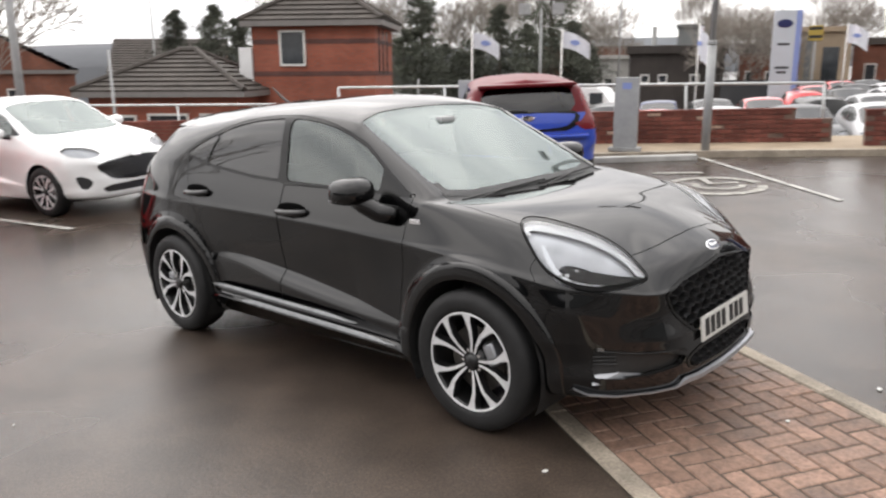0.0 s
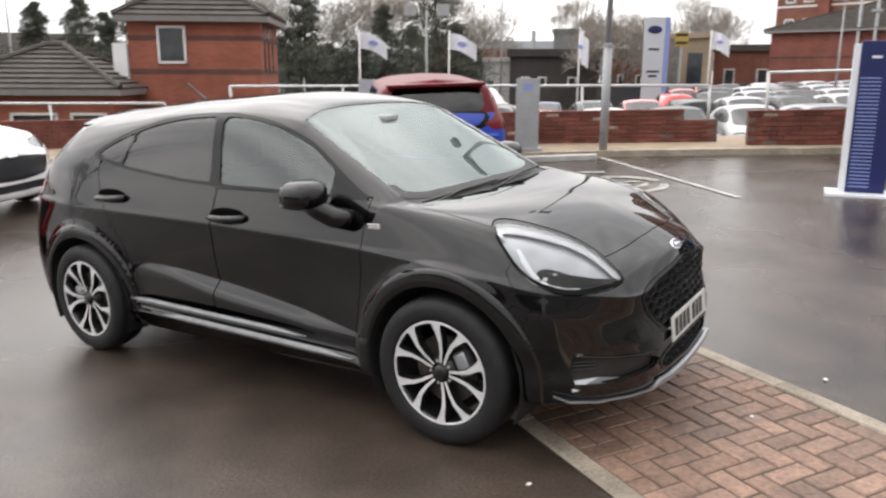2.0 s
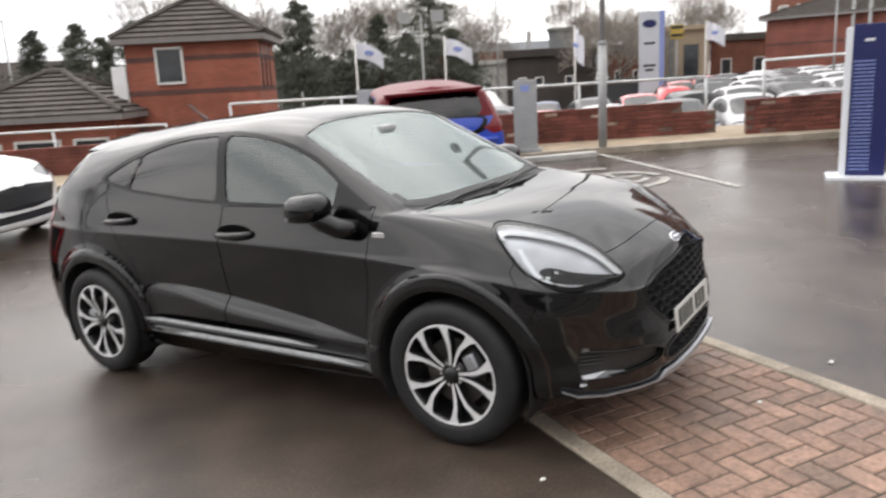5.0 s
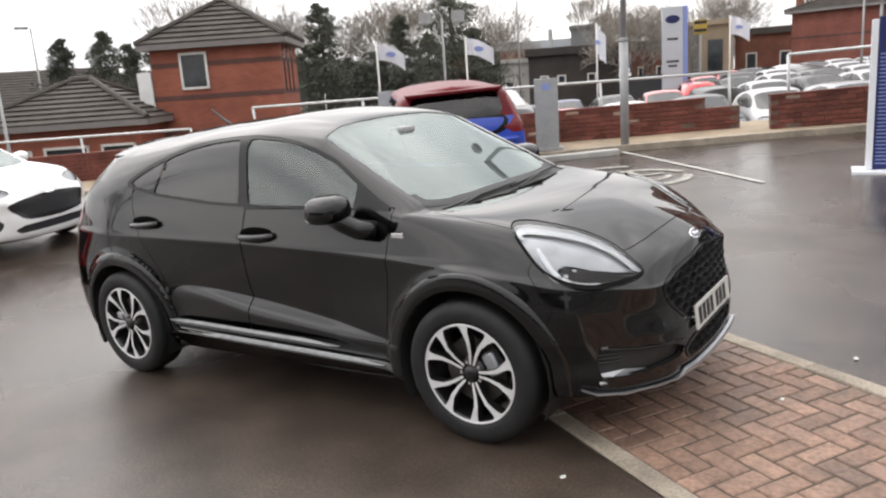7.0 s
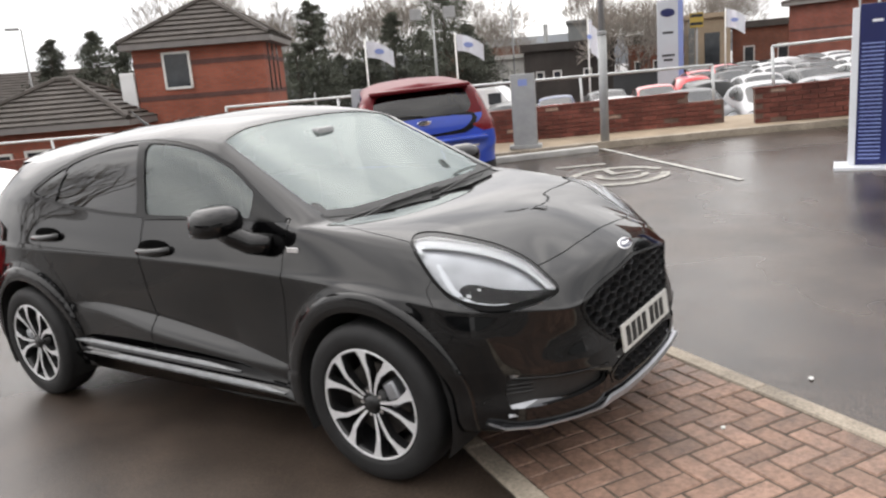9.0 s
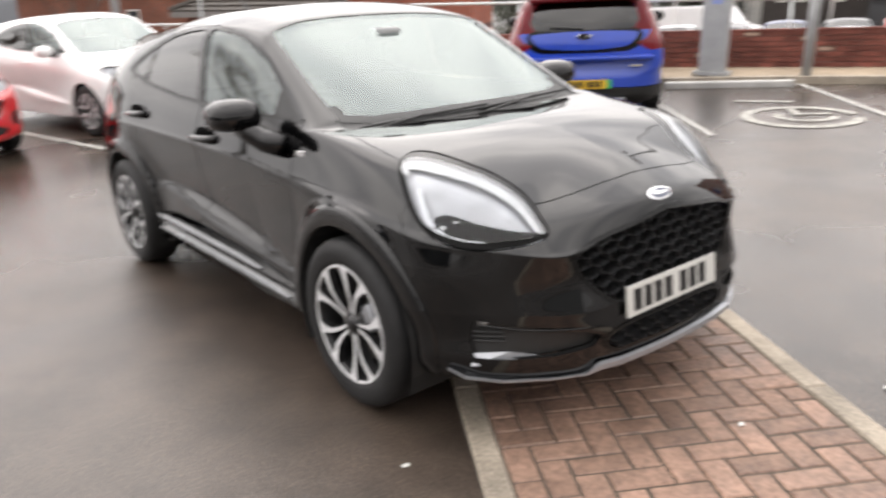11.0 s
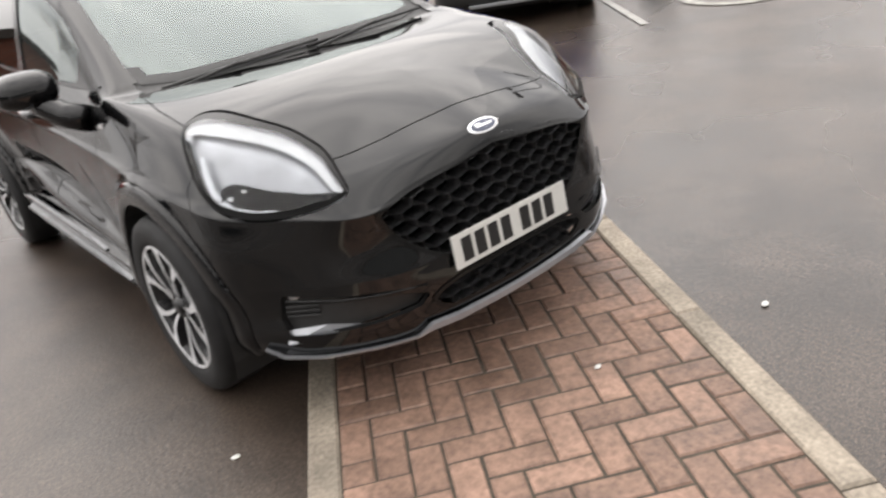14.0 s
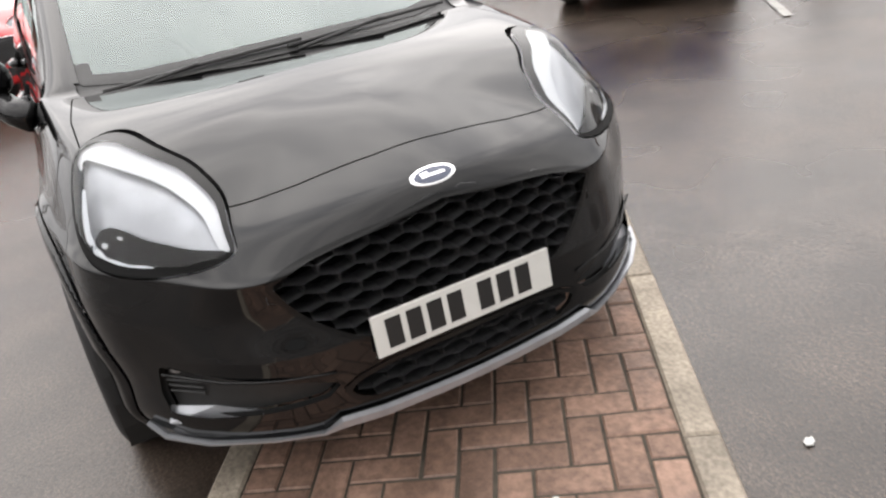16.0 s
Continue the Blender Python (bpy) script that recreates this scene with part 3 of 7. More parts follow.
def wheel(parent, sx, sy, axle=AXLE, y_face=0.885, r=HUB_Z, rim_r=0.237, style="twin", width=0.21, alloy=None):
    """A wheel under its car: tyre, rim, spokes and disc. The outer face looks along sy."""
    alloy = alloy or M_ALLOY
    ob = new("wheel")
    ob.parent = parent
    ob.matrix_basis = pose(sx * axle, sy * y_face, r, 0, 0, 0 if sy < 0 else 180) @ pose(0, 0, 0, 0, 17 if sx > 0 else -25, 0)
    w = width
    prof = [(rim_r, 0.012), (rim_r + .006, 0.004), (rim_r + .02, 0.002), ((rim_r + r) / 2, -0.004), (r - .028, 0.004), (r - .012, 0.014), (r - .003, 0.03), (r, 0.05), (r, w / 2),
            (r, w - .05), (r - .012, w - .014), ((rim_r + r) / 2, w), (rim_r, w - .01), (rim_r, 0.012)]
    bm = lathe(prof, 56)
    part("tyre", bm, M_RUBBER, ob, smooth=True)
    bm = lathe([(rim_r + .001, 0.012), (rim_r - .012, 0.010), (rim_r - .016, 0.03), (rim_r - .03, 0.07), (rim_r - .035, w - .02)], 56)
    part("rim", bm, M_RIMBLACK, ob, smooth=True)
    bm = lathe([(rim_r - .002, 0.008), (rim_r - .007, 0.004), (rim_r - .013, 0.009)], 56)
    part("rim_lip", bm, alloy, ob, smooth=True)
    bm = lathe([(0.155, 0.075), (0.155, 0.095), (0.05, 0.095)], 32)
    bmesh.ops.contextual_create(bm, geom=[e for e in bm.edges if e.is_boundary and e.verts[0].co.y < 0.08])
    part("brake_disc", bm, M_DISC, ob)
    bm = lathe([(0.001, 0.012), (0.028, 0.012), (0.034, 0.02), (0.036, 0.035), (0.068, 0.035), (0.07, 0.09)], 24)
    part("hub_cap", bm, M_RIMBLACK, ob, smooth=True)
    for k in range(5):
        for s in (-1, 1):
            path = ((0.045, 0.20, 0.014), (0.10, 0.165, 0.018), (0.15, 0.20, 0.025), (0.192, 0.28, 0.036), (0.213, 0.305, 0.050), (rim_r - .008, 0.325, 0.080))
            if style == "multi":
                path = ((0.045, 0.13, 0.03), (0.12, 0.22, 0.034), (rim_r - .008, 0.32, 0.052))
            bm = bmesh.new()
            rows = []
            for i, (rad, off, wid) in enumerate(path):
                a = k * math.tau / 5 + s * off
                c, d = Vector((math.sin(a), 0, math.cos(a))), Vector((math.cos(a), 0, -math.sin(a)))
                y = 0.030 - 0.022 * min(1, rad / 0.16)
                p = c * rad
                rows.append([bm.verts.new(p + d * (wid / 2) * e + Vector((0, y + dy, 0))) for e, dy in ((-1.25, 0.035), (-0.8, 0.0), (0.8, 0.0), (1.25, 0.035))])
            for r0, r1 in zip(rows, rows[1:]):
                for i in range(3):
                    bm.faces.new((r0[i], r0[i + 1], r1[i + 1], r1[i]))
            bmesh.ops.recalc_face_normals(bm, faces=bm.faces)
            bm.faces.ensure_lookup_table()
            for i, f in enumerate(bm.faces):
                f.material_index = 0 if i % 3 == 1 else 1
            sp = part("spoke", bm, alloy, ob)
            sp.data.materials.append(M_RIMBLACK)
    bm = boxes((-0.055, 0.055, 0.030, 0.085, 0.085, 0.150), bevel=0.014)
    part("brake_caliper", bm, M_SATIN, ob, "cast grey brake caliper", smooth=True).matrix_basis = pose(0, 0, 0, 0, (48 if sx > 0 else -62) * -sy, 0)
    for k in range(5):
        a = (k + 0.5) * math.tau / 5
        bm = lathe([(0.001, 0.02), (0.008, 0.02), (0.009, 0.04)], 8)
        bmesh.ops.translate(bm, vec=(0.052 * math.sin(a), 0.008, 0.052 * math.cos(a)), verts=bm.verts)
        part("wheel_nut", bm, M_CHROME, ob)
    return ob


def plate(parent, place, material, label, length=0.52, height=0.111):
    bm = boxes((-0.006, 0.002, -length / 2, length / 2, -height / 2, height / 2), bevel=0.0015)
    ob = part("number_plate", bm, material, parent, label)
    ob.matrix_basis = place
    for i in range(7):
        y = -0.205 + i * 0.058 + (0.03 if i > 3 else 0)
        bm = boxes((0.002, 0.0035, y - 0.021, y + 0.021, -0.039, 0.039))
        part("bar", bm, M_INK, ob)
    return ob


def seats_and_dash(parent, right_hand=True, low=False):
    part("dashboard", boxes((0.50, 1.02, -0.66, 0.66, 0.80, 0.955), bevel=0.04), M_DASH, parent, smooth=True)
    bm = tube([(0.36 + 0.06 * math.sin(a) * 0.5, -0.36 + 0.185 * math.cos(a), 0.93 + 0.17 * math.sin(a)) for a in np.linspace(0, math.tau, 25)], 0.016, 8, cap=False)
    part("steering_wheel", bm, M_DASH, parent, smooth=True)
    for y in (-0.36, 0.36):
        bm = boxes((-0.28, 0.22, y - 0.25, y + 0.25, 0.42, 0.60), (-0.42, -0.24, y - 0.25, y + 0.25, 0.5, 1.10), (-0.42, -0.32, y - 0.13, y + 0.13, 1.12, 1.30), bevel=0.04)
        part("seat", bm, M_SEAT, parent, smooth=True)
    part("rear_bench", boxes((-1.05, -0.62, -0.60, 0.60, 0.42, 0.60), (-1.2, -1.02, -0.60, 0.60, 0.5, 1.05), bevel=0.05), M_SEAT, parent, smooth=True)
    part("cabin_floor", boxes((-1.7, 0.9, -0.68, 0.68, 0.24, 0.30)), M_DARK, parent)


DLO = [(-1.205, 1.205), (-.88, 1.136), (-.42, 1.086), (-.06, 1.067), (.38, 1.057), (.90, 1.045), (.80, 1.095), (.687, 1.166), (.60, 1.225), (.50, 1.29), (.37, 1.345),
       (.25, 1.386), (.10, 1.418), (-.06, 1.436), (-.25, 1.437), (-.41, 1.430), (-.60, 1.406), (-.79, 1.366), (-.95, 1.320), (-1.08, 1.268)]
LAMP = rounded([(.768, .972), (.82, .975), (.90, .962), (1.0, .934), (1.10, .895), (1.19, .842), (1.25, .785), (1.281, .742), (1.25, .724), (1.18, .712), (1.10, .708),
                (1.02, .716), (.945, .738), (.885, .772), (.835, .82), (.79, .89), (.765, .945)])
HOOD = [(1.125, 0.1), (1.118, -.35), (1.085, -.60), (1.075, -.69), (1.30, -.718), (1.51, -.722), (1.66, -.665), (1.79, -.58), (1.874, -.484), (1.915, -.30), (1.935, -.1), (1.937, .1)]
SCREEN = [(.285, .1), (.292, -.2), (.315, -.40), (.375, -.592), (.66, -.625), (1.00, -.655), (1.055, -.50), (1.075, -.3), (1.085, .1)]
GRILLE = rounded([(.1, .737), (-.15, .732), (-.30, .716), (-.40, .694), (-.462, .668), (-.452, .63), (-.42, .575), (-.36, .515), (-.28, .462), (-.20, .445), (.1, .44)], 3)
LOWGRILLE = [(.1, .395), (-.22, .392), (-.31, .378), (-.36, .355), (-.335, .315), (-.29, .292), (.1, .282)]
POCKET = [(1.045, .475), (1.16, .455), (1.30, .43), (1.40, .405), (1.46, .375), (1.43, .345), (1.30, .335), (1.15, .335), (1.05, .345), (1.03, .40)]


def black_crossover(m):
    car = thing("crossover_car", m, "gloss black compact crossover parked with its nose over the brick strip", "car")
    sh = Shell(crossover_lines(), 22, 8, arch_swell(0.012, 0.50), sharp=(4, 6), polish=14)
    T = sh.tris
    side = lambda p: p[:, 1] + 0.52          # the flanks
    arch = [lambda p, s=s: np.where(np.abs(p[:, 1]) > 0.62, np.hypot(p[:, 0] - s * AXLE, p[:, 2] - HUB_Z) - 0.388, 9) for s in (-1, 1)]
    dlo, lamp, hood, screen = inside(DLO, SIDE), inside(LAMP, CORNER), inside(HOOD, PLAN), inside(SCREEN, PLAN)
    grille, lowg, pocket = inside(GRILLE, FRONT), inside(LOWGRILLE, FRONT), inside(POCKET, CORNER)
    upper = lambda p: 1.0 - p[:, 2]
    G = 0.0022

    # glass and frames of the side
    flank = cut(T, side, lambda p: 0.9 - p[:, 2])
    pane = {"quarter_window": [(-1.3, 1.0), (-.955, 1.0), (-.935, 1.16), (-.85, 1.30), (-.80, 1.5), (-1.3, 1.5)],
            "rear_door_window": [(-.925, 1.0), (-.16, 1.0), (-.185, 1.5), (-.77, 1.5), (-.83, 1.30), (-.913, 1.16)],
            "front_door_window": [(-.085, 1.0), (.655, 1.0), (.655, 1.5), (-.13, 1.5)]}
    for name, poly in pane.items():
        t = cut(flank, inside(DLO, SIDE, -0.016), inside(poly, SIDE))
        for tt in (t, mirrored(t)):
            skin(name, tt, M_GLASS if name.startswith("front") else M_PRIVACY, car, "clear side glass" if name.startswith("front") else "dark privacy glass", -0.008)
    fr = cut(flank, inside(DLO, SIDE, -0.001))
    in_pane = [inside(q, SIDE) for q in pane.values()]
    rim = lambda p: -np.maximum(inside(DLO, SIDE, -0.016)(p), np.min([f(p) for f in in_pane], 0))
    fr = cut(fr, rim)
    for tt in (fr, mirrored(fr)):
        skin("window_frame", tt, M_TRIM, car, "gloss black window surround", -0.002)

    ws = cut(T, screen, upper, lambda p: 0.2 - p[:, 0])
    foot = lambda p: np.where(p[:, 0] > 0.90, -inside(SCREEN, PLAN, -0.045)(p), 1)
    skin("windscreen", both(cut(ws, lambda p: -foot(p))), M_SCREEN, car, "pale reflecting windscreen", -0.004)
    skin("screen_frit", both(cut(ws, foot)), M_PLASTIC, car, "dark printed band at the foot of the windscreen", -0.004)
    rw = cut(T, inside([(.1, 1.14), (-.50, 1.14), (-.56, 1.17), (-.47, 1.37), (.1, 1.385)], FRONT), lambda p: p[:, 0] + 1.45)
    skin("rear_window", both(rw), M_PRIVACY, car, "", -0.004)

    # body colour panels
    no_arch = [outside(a) for a in arch]
    skinT = cut(T, *no_arch)
    no_dlo = lambda p: np.where(p[:, 1] < -0.52, -dlo(p) + G * 0.2, -1)
    no_screen = lambda p: np.where((p[:, 2] > 0.98) & (p[:, 0] > 0.15), -screen(p), -1)
    no_hood = lambda p: np.where((p[:, 2] > 0.74) & (p[:, 0] > 1.05), G - hood(p), -1)
    no_lamp = lambda p: np.where(p[:, 0] > 1.40, 0.004 - lamp(p), -1)
    no_grille = lambda p: np.where(p[:, 0] > 1.7, -grille(p), -1)
    no_low = lambda p: np.where(p[:, 0] > 1.7, -lowg(p), -1)
    no_pocket = lambda p: np.where(p[:, 0] > 1.6, -pocket(p), -1)
    door_f = [(-.103, 1.06), (-.215, .20), (.78, .20), (.80, .40), (.868, .75), (.893, 1.06)]
    door_r = [(-.109, 1.07), (-.221, .20), (-.80, .20), (-.84, .45), (-.915, .70), (-1.02, .90), (-1.10, 1.07), (-1.12, 1.19), (-.88, 1.15), (-.42, 1.10)]
    df, dr = inside(door_f, SIDE), inside(door_r, SIDE)
    on_side = lambda p: p[:, 1] + 0.70
    below_belt = no_dlo
    rearlamp = inside([(-2.2, .92), (-1.88, .92), (-1.76, .965), (-1.70, 1.02), (-1.76, 1.062), (-2.2, 1.055)], SIDE)
    rear_only = lambda p: np.where((p[:, 0] < -1.4) & (p[:, 1] < -.38), 0.003 - rearlamp(p), -1)
    for name, f, lab in (("front_door", df, "black front door"), ("rear_door", dr, "black rear door")):
        t = cut(skinT, lambda p, f=f: f(p) + G, on_side, below_belt, lambda p: 0.30 - p[:, 2])
        for tt in (t, mirrored(t)):
            skin(name, tt, M_BLACK, car, lab)
    bumper_line = inside([(1.615, .84), (1.60, .80), (1.72, .665), (1.69, .60), (1.66, .1), (2.4, .1), (2.4, .9), (1.9, .9), (1.75, .80)], SIDE)
    nose = lambda p: np.minimum(bumper_line(p), np.where(np.abs(p[:, 1]) < 0.62, 1.78 - p[:, 0], 9))
    bumper = cut(skinT, nose, no_hood, no_lamp, no_grille, no_low, no_pocket, lambda p: 1.5 - p[:, 0])
    skin("front_bumper", both(bumper), M_BLACK, car, "gloss black front bumper")
    hd = cut(T, lambda p: hood(p) + G, lambda p: 0.745 - p[:, 2], lambda p: 1.0 - p[:, 0], no_lamp)
    skin("bonnet", both(hd), M_BLACK, car, "gloss black bonnet with soft ridges")
    no_door = lambda f: (lambda p: np.where((p[:, 1] < -0.70) & (p[:, 2] > 0.30), G - f(p), -1))
    wing = cut(skinT, lambda p: 0.80 - p[:, 0], no_door(df), no_hood, no_lamp, lambda p: G - nose(p), no_screen, no_dlo,
               lambda p: np.where((np.abs(p[:, 1]) < 0.66) & (p[:, 2] > 0.9), 9.0, -1) * np.where((p[:, 0] > 0.99) & (p[:, 0] < 1.15), 1, 0) - 0.5)
    for tt in (wing, mirrored(wing)):
        skin("front_wing", tt, M_BLACK, car, "black front wing")
    rest = cut(skinT, lambda p: p[:, 0] - 0.80, no_door(df), no_door(dr), no_dlo, no_screen, rear_only,
               lambda p: np.where(p[:, 0] < -1.45, -inside([(.1, 1.14), (-.50, 1.14), (-.56, 1.17), (-.47, 1.37), (.1, 1.385)], FRONT)(p), -1))
    skin("body_shell", both(rest), M_BLACK, car, "gloss black roof, pillars and tail")
    cw = cut(T, lambda p: np.maximum(0.98 - p[:, 2], np.maximum(-screen(p) + 0.001, np.maximum(hood(p) * -1 + 0.004, np.maximum(0.9 - p[:, 0], p[:, 0] - 1.16)))), lambda p: np.abs(p[:, 1]) - 0.665)
    skin("cowl", both(cw), M_PLASTIC, car, "black plastic scuttle panel", -0.006)
    inner = cut(T, *no_arch, no_dlo, no_screen, lambda p: np.where(p[:, 0] < -1.45, -inside([(.1, 1.14), (-.50, 1.14), (-.56, 1.17), (-.47, 1.37), (.1, 1.385)], FRONT)(p), -1), no_lamp, no_grille, no_low, no_pocket)
    skin("inner_shell", both(inner), M_DARK, car, "dark inner panels", -0.022)
    part("underbody", boxes((-1.85, 1.75, -0.52, 0.52, 0.20, 0.26), (1.60, 2.02, -0.34, 0.34, 0.225, 0.26), bevel=0.02), M_DARK, car)

    # tail lamps
    tl = cut(T, lambda p: rearlamp(p) + 0.003, lambda p: p[:, 0] + 1.4, lambda p: p[:, 1] + .38)
    for tt in (tl, mirrored(tl)):
        skin("tail_lamp", tt, M_REDLENS, car, "red tail lamp lens", -0.001)

    # headlamps: bowl, light guide, projector, lens
    lt = cut(T, lamp, lambda p: 1.40 - p[:, 0])
    for s, tt in ((1, lt), (-1, mirrored(lt))):
        lens = skin("headlamp", cut(tt, lambda p: inside(LAMP, CORNER, -0.004)(p * np.array([1, s, 1]))), M_LENS, car, "clear teardrop headlamp", 0.001)
        skin("bezel", cut(tt, lambda p: -inside(LAMP, CORNER, -0.009)(p * np.array([1, s, 1]))), M_TRIM, lens, "black lamp bezel", 0.0015)
        flip = np.array([1, s, 1])
        here = lambda poly, k=0.0: (lambda p: inside(poly, CORNER, k)(p * flip))
        INSERT = [(.905, .800), (.95, .812), (.99, .803), (1.06, .778), (1.16, .757), (1.262, .745), (1.18, .722), (1.08, .716), (1.0, .726), (.94, .755)]
        GUIDE = [(.838, .893), (.856, .892), (.880, .842), (.908, .795), (.960, .757), (1.03, .737), (1.10, .731), (1.10, .724), (1.02, .727), (.945, .748), (.888, .788), (.855, .838)]
        above = lambda p: 0.925 - (CORNER(p * flip)[:, 0] - 0.80) * 0.385 - p[:, 2]
        # upper edge alone, its pale colour carrying the sky's reflection in the lens
        ring = cut(tt, lambda p: -here(LAMP, -0.026)(p), lambda p: -here(INSERT)(p), above)
        skin("reflector_edge", ring, M_LAMPRING, lens, "silver upper edge of the lamp bowl, sky reflection in its colour", -0.012)
        skin("reflector_bowl", cut(tt, here(LAMP, -0.003), lambda p: -here(INSERT)(p)), M_LAMPBOWL, lens, "pale silver lamp bowl", -0.030)
        skin("lower_bezel", cut(tt, here(INSERT, 0.006)), M_LAMPDARK, lens, "dark lower lamp insert", -0.016)
        skin("light_guide", cut(tt, here(GUIDE)), M_LEDSTRIP, lens, "white daytime light guide", -0.005)
        for u0, z0 in ((0.945, 0.778), (0.985, 0.790)):
            EYE = [(u0 + 0.013 * math.cos(q), z0 + 0.008 * math.sin(q)) for q in np.linspace(0, math.tau, 11)[:-1]]
            skin("lamp_facet", cut(tt, here(EYE)), M_LAMPRING, lens, "small silver reflector", -0.012)
        def rim_depth(p):
            u = CORNER(p * flip)[:, 0]
            return here(LAMP)(p) + 0.006 + 0.012 * np.clip((u - 0.84) / 0.12, 0, 1) * np.clip((1.30 - u) / 0.10, 0, 1)
        skin("lower_rim", cut(tt, lambda p: -rim_depth(p), lambda p: -above(p)), M_RIM, lens, "black lower rim", 0.0018)
        bm = bmesh.new()
        bmesh.ops.create_uvsphere(bm, u_segments=16, v_segments=10, radius=0.026)
        bmesh.ops.translate(bm, vec=(1.715, s * -0.60, 0.79), verts=bm.verts)
        part("projector", bm, M_LAMPDARK, lens, "dark projector lens", smooth=True)

    # grille: recessed near-black sheet painted as the shade of the depth, honeycomb mesh, frame
    def mesh_panel(name, outline, cell, label):
        t = cut(T, inside(outline, FRONT, -0.002), lambda p: 1.7 - p[:, 0])
        back = skin(name, both(t), M_DEEPSHADE, car, label, -0.055)
        g = sh
        yz = inside(outline, FRONT, -0.010)
        bmh = bmesh.new()
        pts = t.reshape(-1, 6)
        row, step = 0, cell * 0.40
        z = min(q[1] for q in outline)
        while z < max(q[1] for q in outline):
            y = -0.6 + (cell * 0.5 if row % 2 else 0)
            while y < 0.6:
                c = np.array([[2.1, -abs(y), z]])
                if yz(c)[0] < 0:
                    rows = []
                    for rr, dx in ((0.577, -0.004), (0.557, -0.002), (0.53, -0.014), (0.50, -0.054)):
                        vs = []
                        for k in range(6):
                            a = math.tau * (k + 0.5) / 6
                            yy, zz = y + cell * rr * math.cos(a), z + step / 1.5 * rr / 0.577 * math.sin(a)
                            n2 = pts[np.argmin((pts[:, 1] + abs(yy)) ** 2 + (pts[:, 2] - zz) ** 2)]
                            vs.append(bmh.verts.new((n2[0] + dx, yy, zz)))
                        rows.append(vs)
                    for r0, r1 in zip(rows, rows[1:]):
                        for k in range(6):
                            bmh.faces.new((r0[k], r0[(k + 1) % 6], r1[(k + 1) % 6], r1[k]))
                y += cell
            z += step
            row += 1
        part("honeycomb_mesh", bmh, M_MESH, back, "black honeycomb mesh")
        rim_t = cut(T, inside(outline, FRONT, 0.0), lambda p: -inside(outline, FRONT, -0.014)(p), lambda p: 1.7 - p[:, 0])
        skin("grille_frame", both(rim_t), M_TRIM, back, "gloss black grille frame", 0.004)
    mesh_panel("upper_grille", GRILLE, 0.088, "black honeycomb upper grille on a painted-shade backing")
    mesh_panel("lower_grille", LOWGRILLE, 0.080, "black honeycomb lower grille on a painted-shade backing")
    pk = cut(T, inside(POCKET, CORNER, -0.001), lambda p: 1.6 - p[:, 0])
    for s, tt in ((1, pk), (-1, mirrored(pk))):
        po = skin("bumper_pocket", tt, M_PLASTIC, car, "recessed black bumper pocket", -0.03)
        fl = lathe([(0.001, -0.004), (0.012, -0.003), (0.017, 0.003), (0.018, 0.03)], 16)
        bmesh.ops.rotate(fl, cent=(0, 0, 0), matrix=Matrix.Rotation(radians(40), 3, "Z"), verts=fl.verts)
        bmesh.ops.translate(fl, vec=(1.868, -0.700, 0.462), verts=fl.verts)
        if s < 0:
            bmesh.ops.scale(fl, vec=(1, -1, 1), verts=fl.verts)
        part("fog_lamp", fl, M_GREYPOST, po, "small round fog lamp", smooth=True)
        for i in range(3):
            b3 = tube([(1.845, -0.722, 0.428 - i * 0.016), (1.915, -0.650, 0.423 - i * 0.016)], 0.004, 6)
            if s < 0:
                bmesh.ops.scale(b3, vec=(1, -1, 1), verts=b3.verts)
            part("fin", b3, M_PLASTIC, po)
        bl = bmesh.new()
        q = [(1.842, -0.735, 0.352), (1.925, -0.640, 0.353), (2.005, -0.530, 0.328), (1.995, -0.550, 0.314), (1.92, -0.670, 0.312), (1.862, -0.752, 0.316)]
        bl.faces.new([bl.verts.new((x, y * s, z)) for x, y, z in q])
        bmesh.ops.recalc_face_normals(bl, faces=bl.faces)
        bmesh.ops.solidify(bl, geom=bl.faces[:], thickness=0.012)
        part("bumper_blade", bl, M_SATIN, po, "satin silver upturned blade")

    for s in (1, -1):
        fold = tube([(x, y * s, z) for x, y, z in ((1.878, -.730, .462), (1.935, -.664, .447), (1.986, -.610, .438), (2.028, -.552, .433), (2.062, -.490, .427), (2.092, -.362, .408))], 0.0045, 6, taper=0.003)
        part("bumper_fold", fold, M_TRIM, car, "fine raised fold across the bumper", smooth=True)

    # silver lower lip with raised corners
    lip = [(1.80, -.800, .302), (1.856, -.770, .277), (1.940, -.680, .260), (2.028, -.535, .250), (2.078, -.425, .246), (2.100, -.380, .262), (2.108, -.27, .250), (2.114, -.12, .246), (2.116, 0, .245)]
    full = lip + [(x, -y, z) for x, y, z in lip[-2::-1]]
    bm = bmesh.new()
    rows = []
    for i, (x, y, z) in enumerate(full):
        k = abs(y)
        h = 0.022 if k < 0.39 else 0.004
        o = 0.006
        o = o if k < 0.39 else 0.001
        rows.append([bm.verts.new(p) for p in ((x - 0.03, y * 0.985, z - 0.006), (x + o, y * 1.006, z - 0.002), (x + o, y * 1.006, z + h * 0.8), (x - 0.008, y * 0.995, z + h))])
    for r0, r1 in zip(rows, rows[1:]):
        for i in range(3):
            bm.faces.new((r0[i], r0[i + 1], r1[i + 1], r1[i]))
    bmesh.ops.recalc_face_normals(bm, faces=bm.faces)
    part("front_lip", bm, M_SATIN, car, "satin silver lower lip")

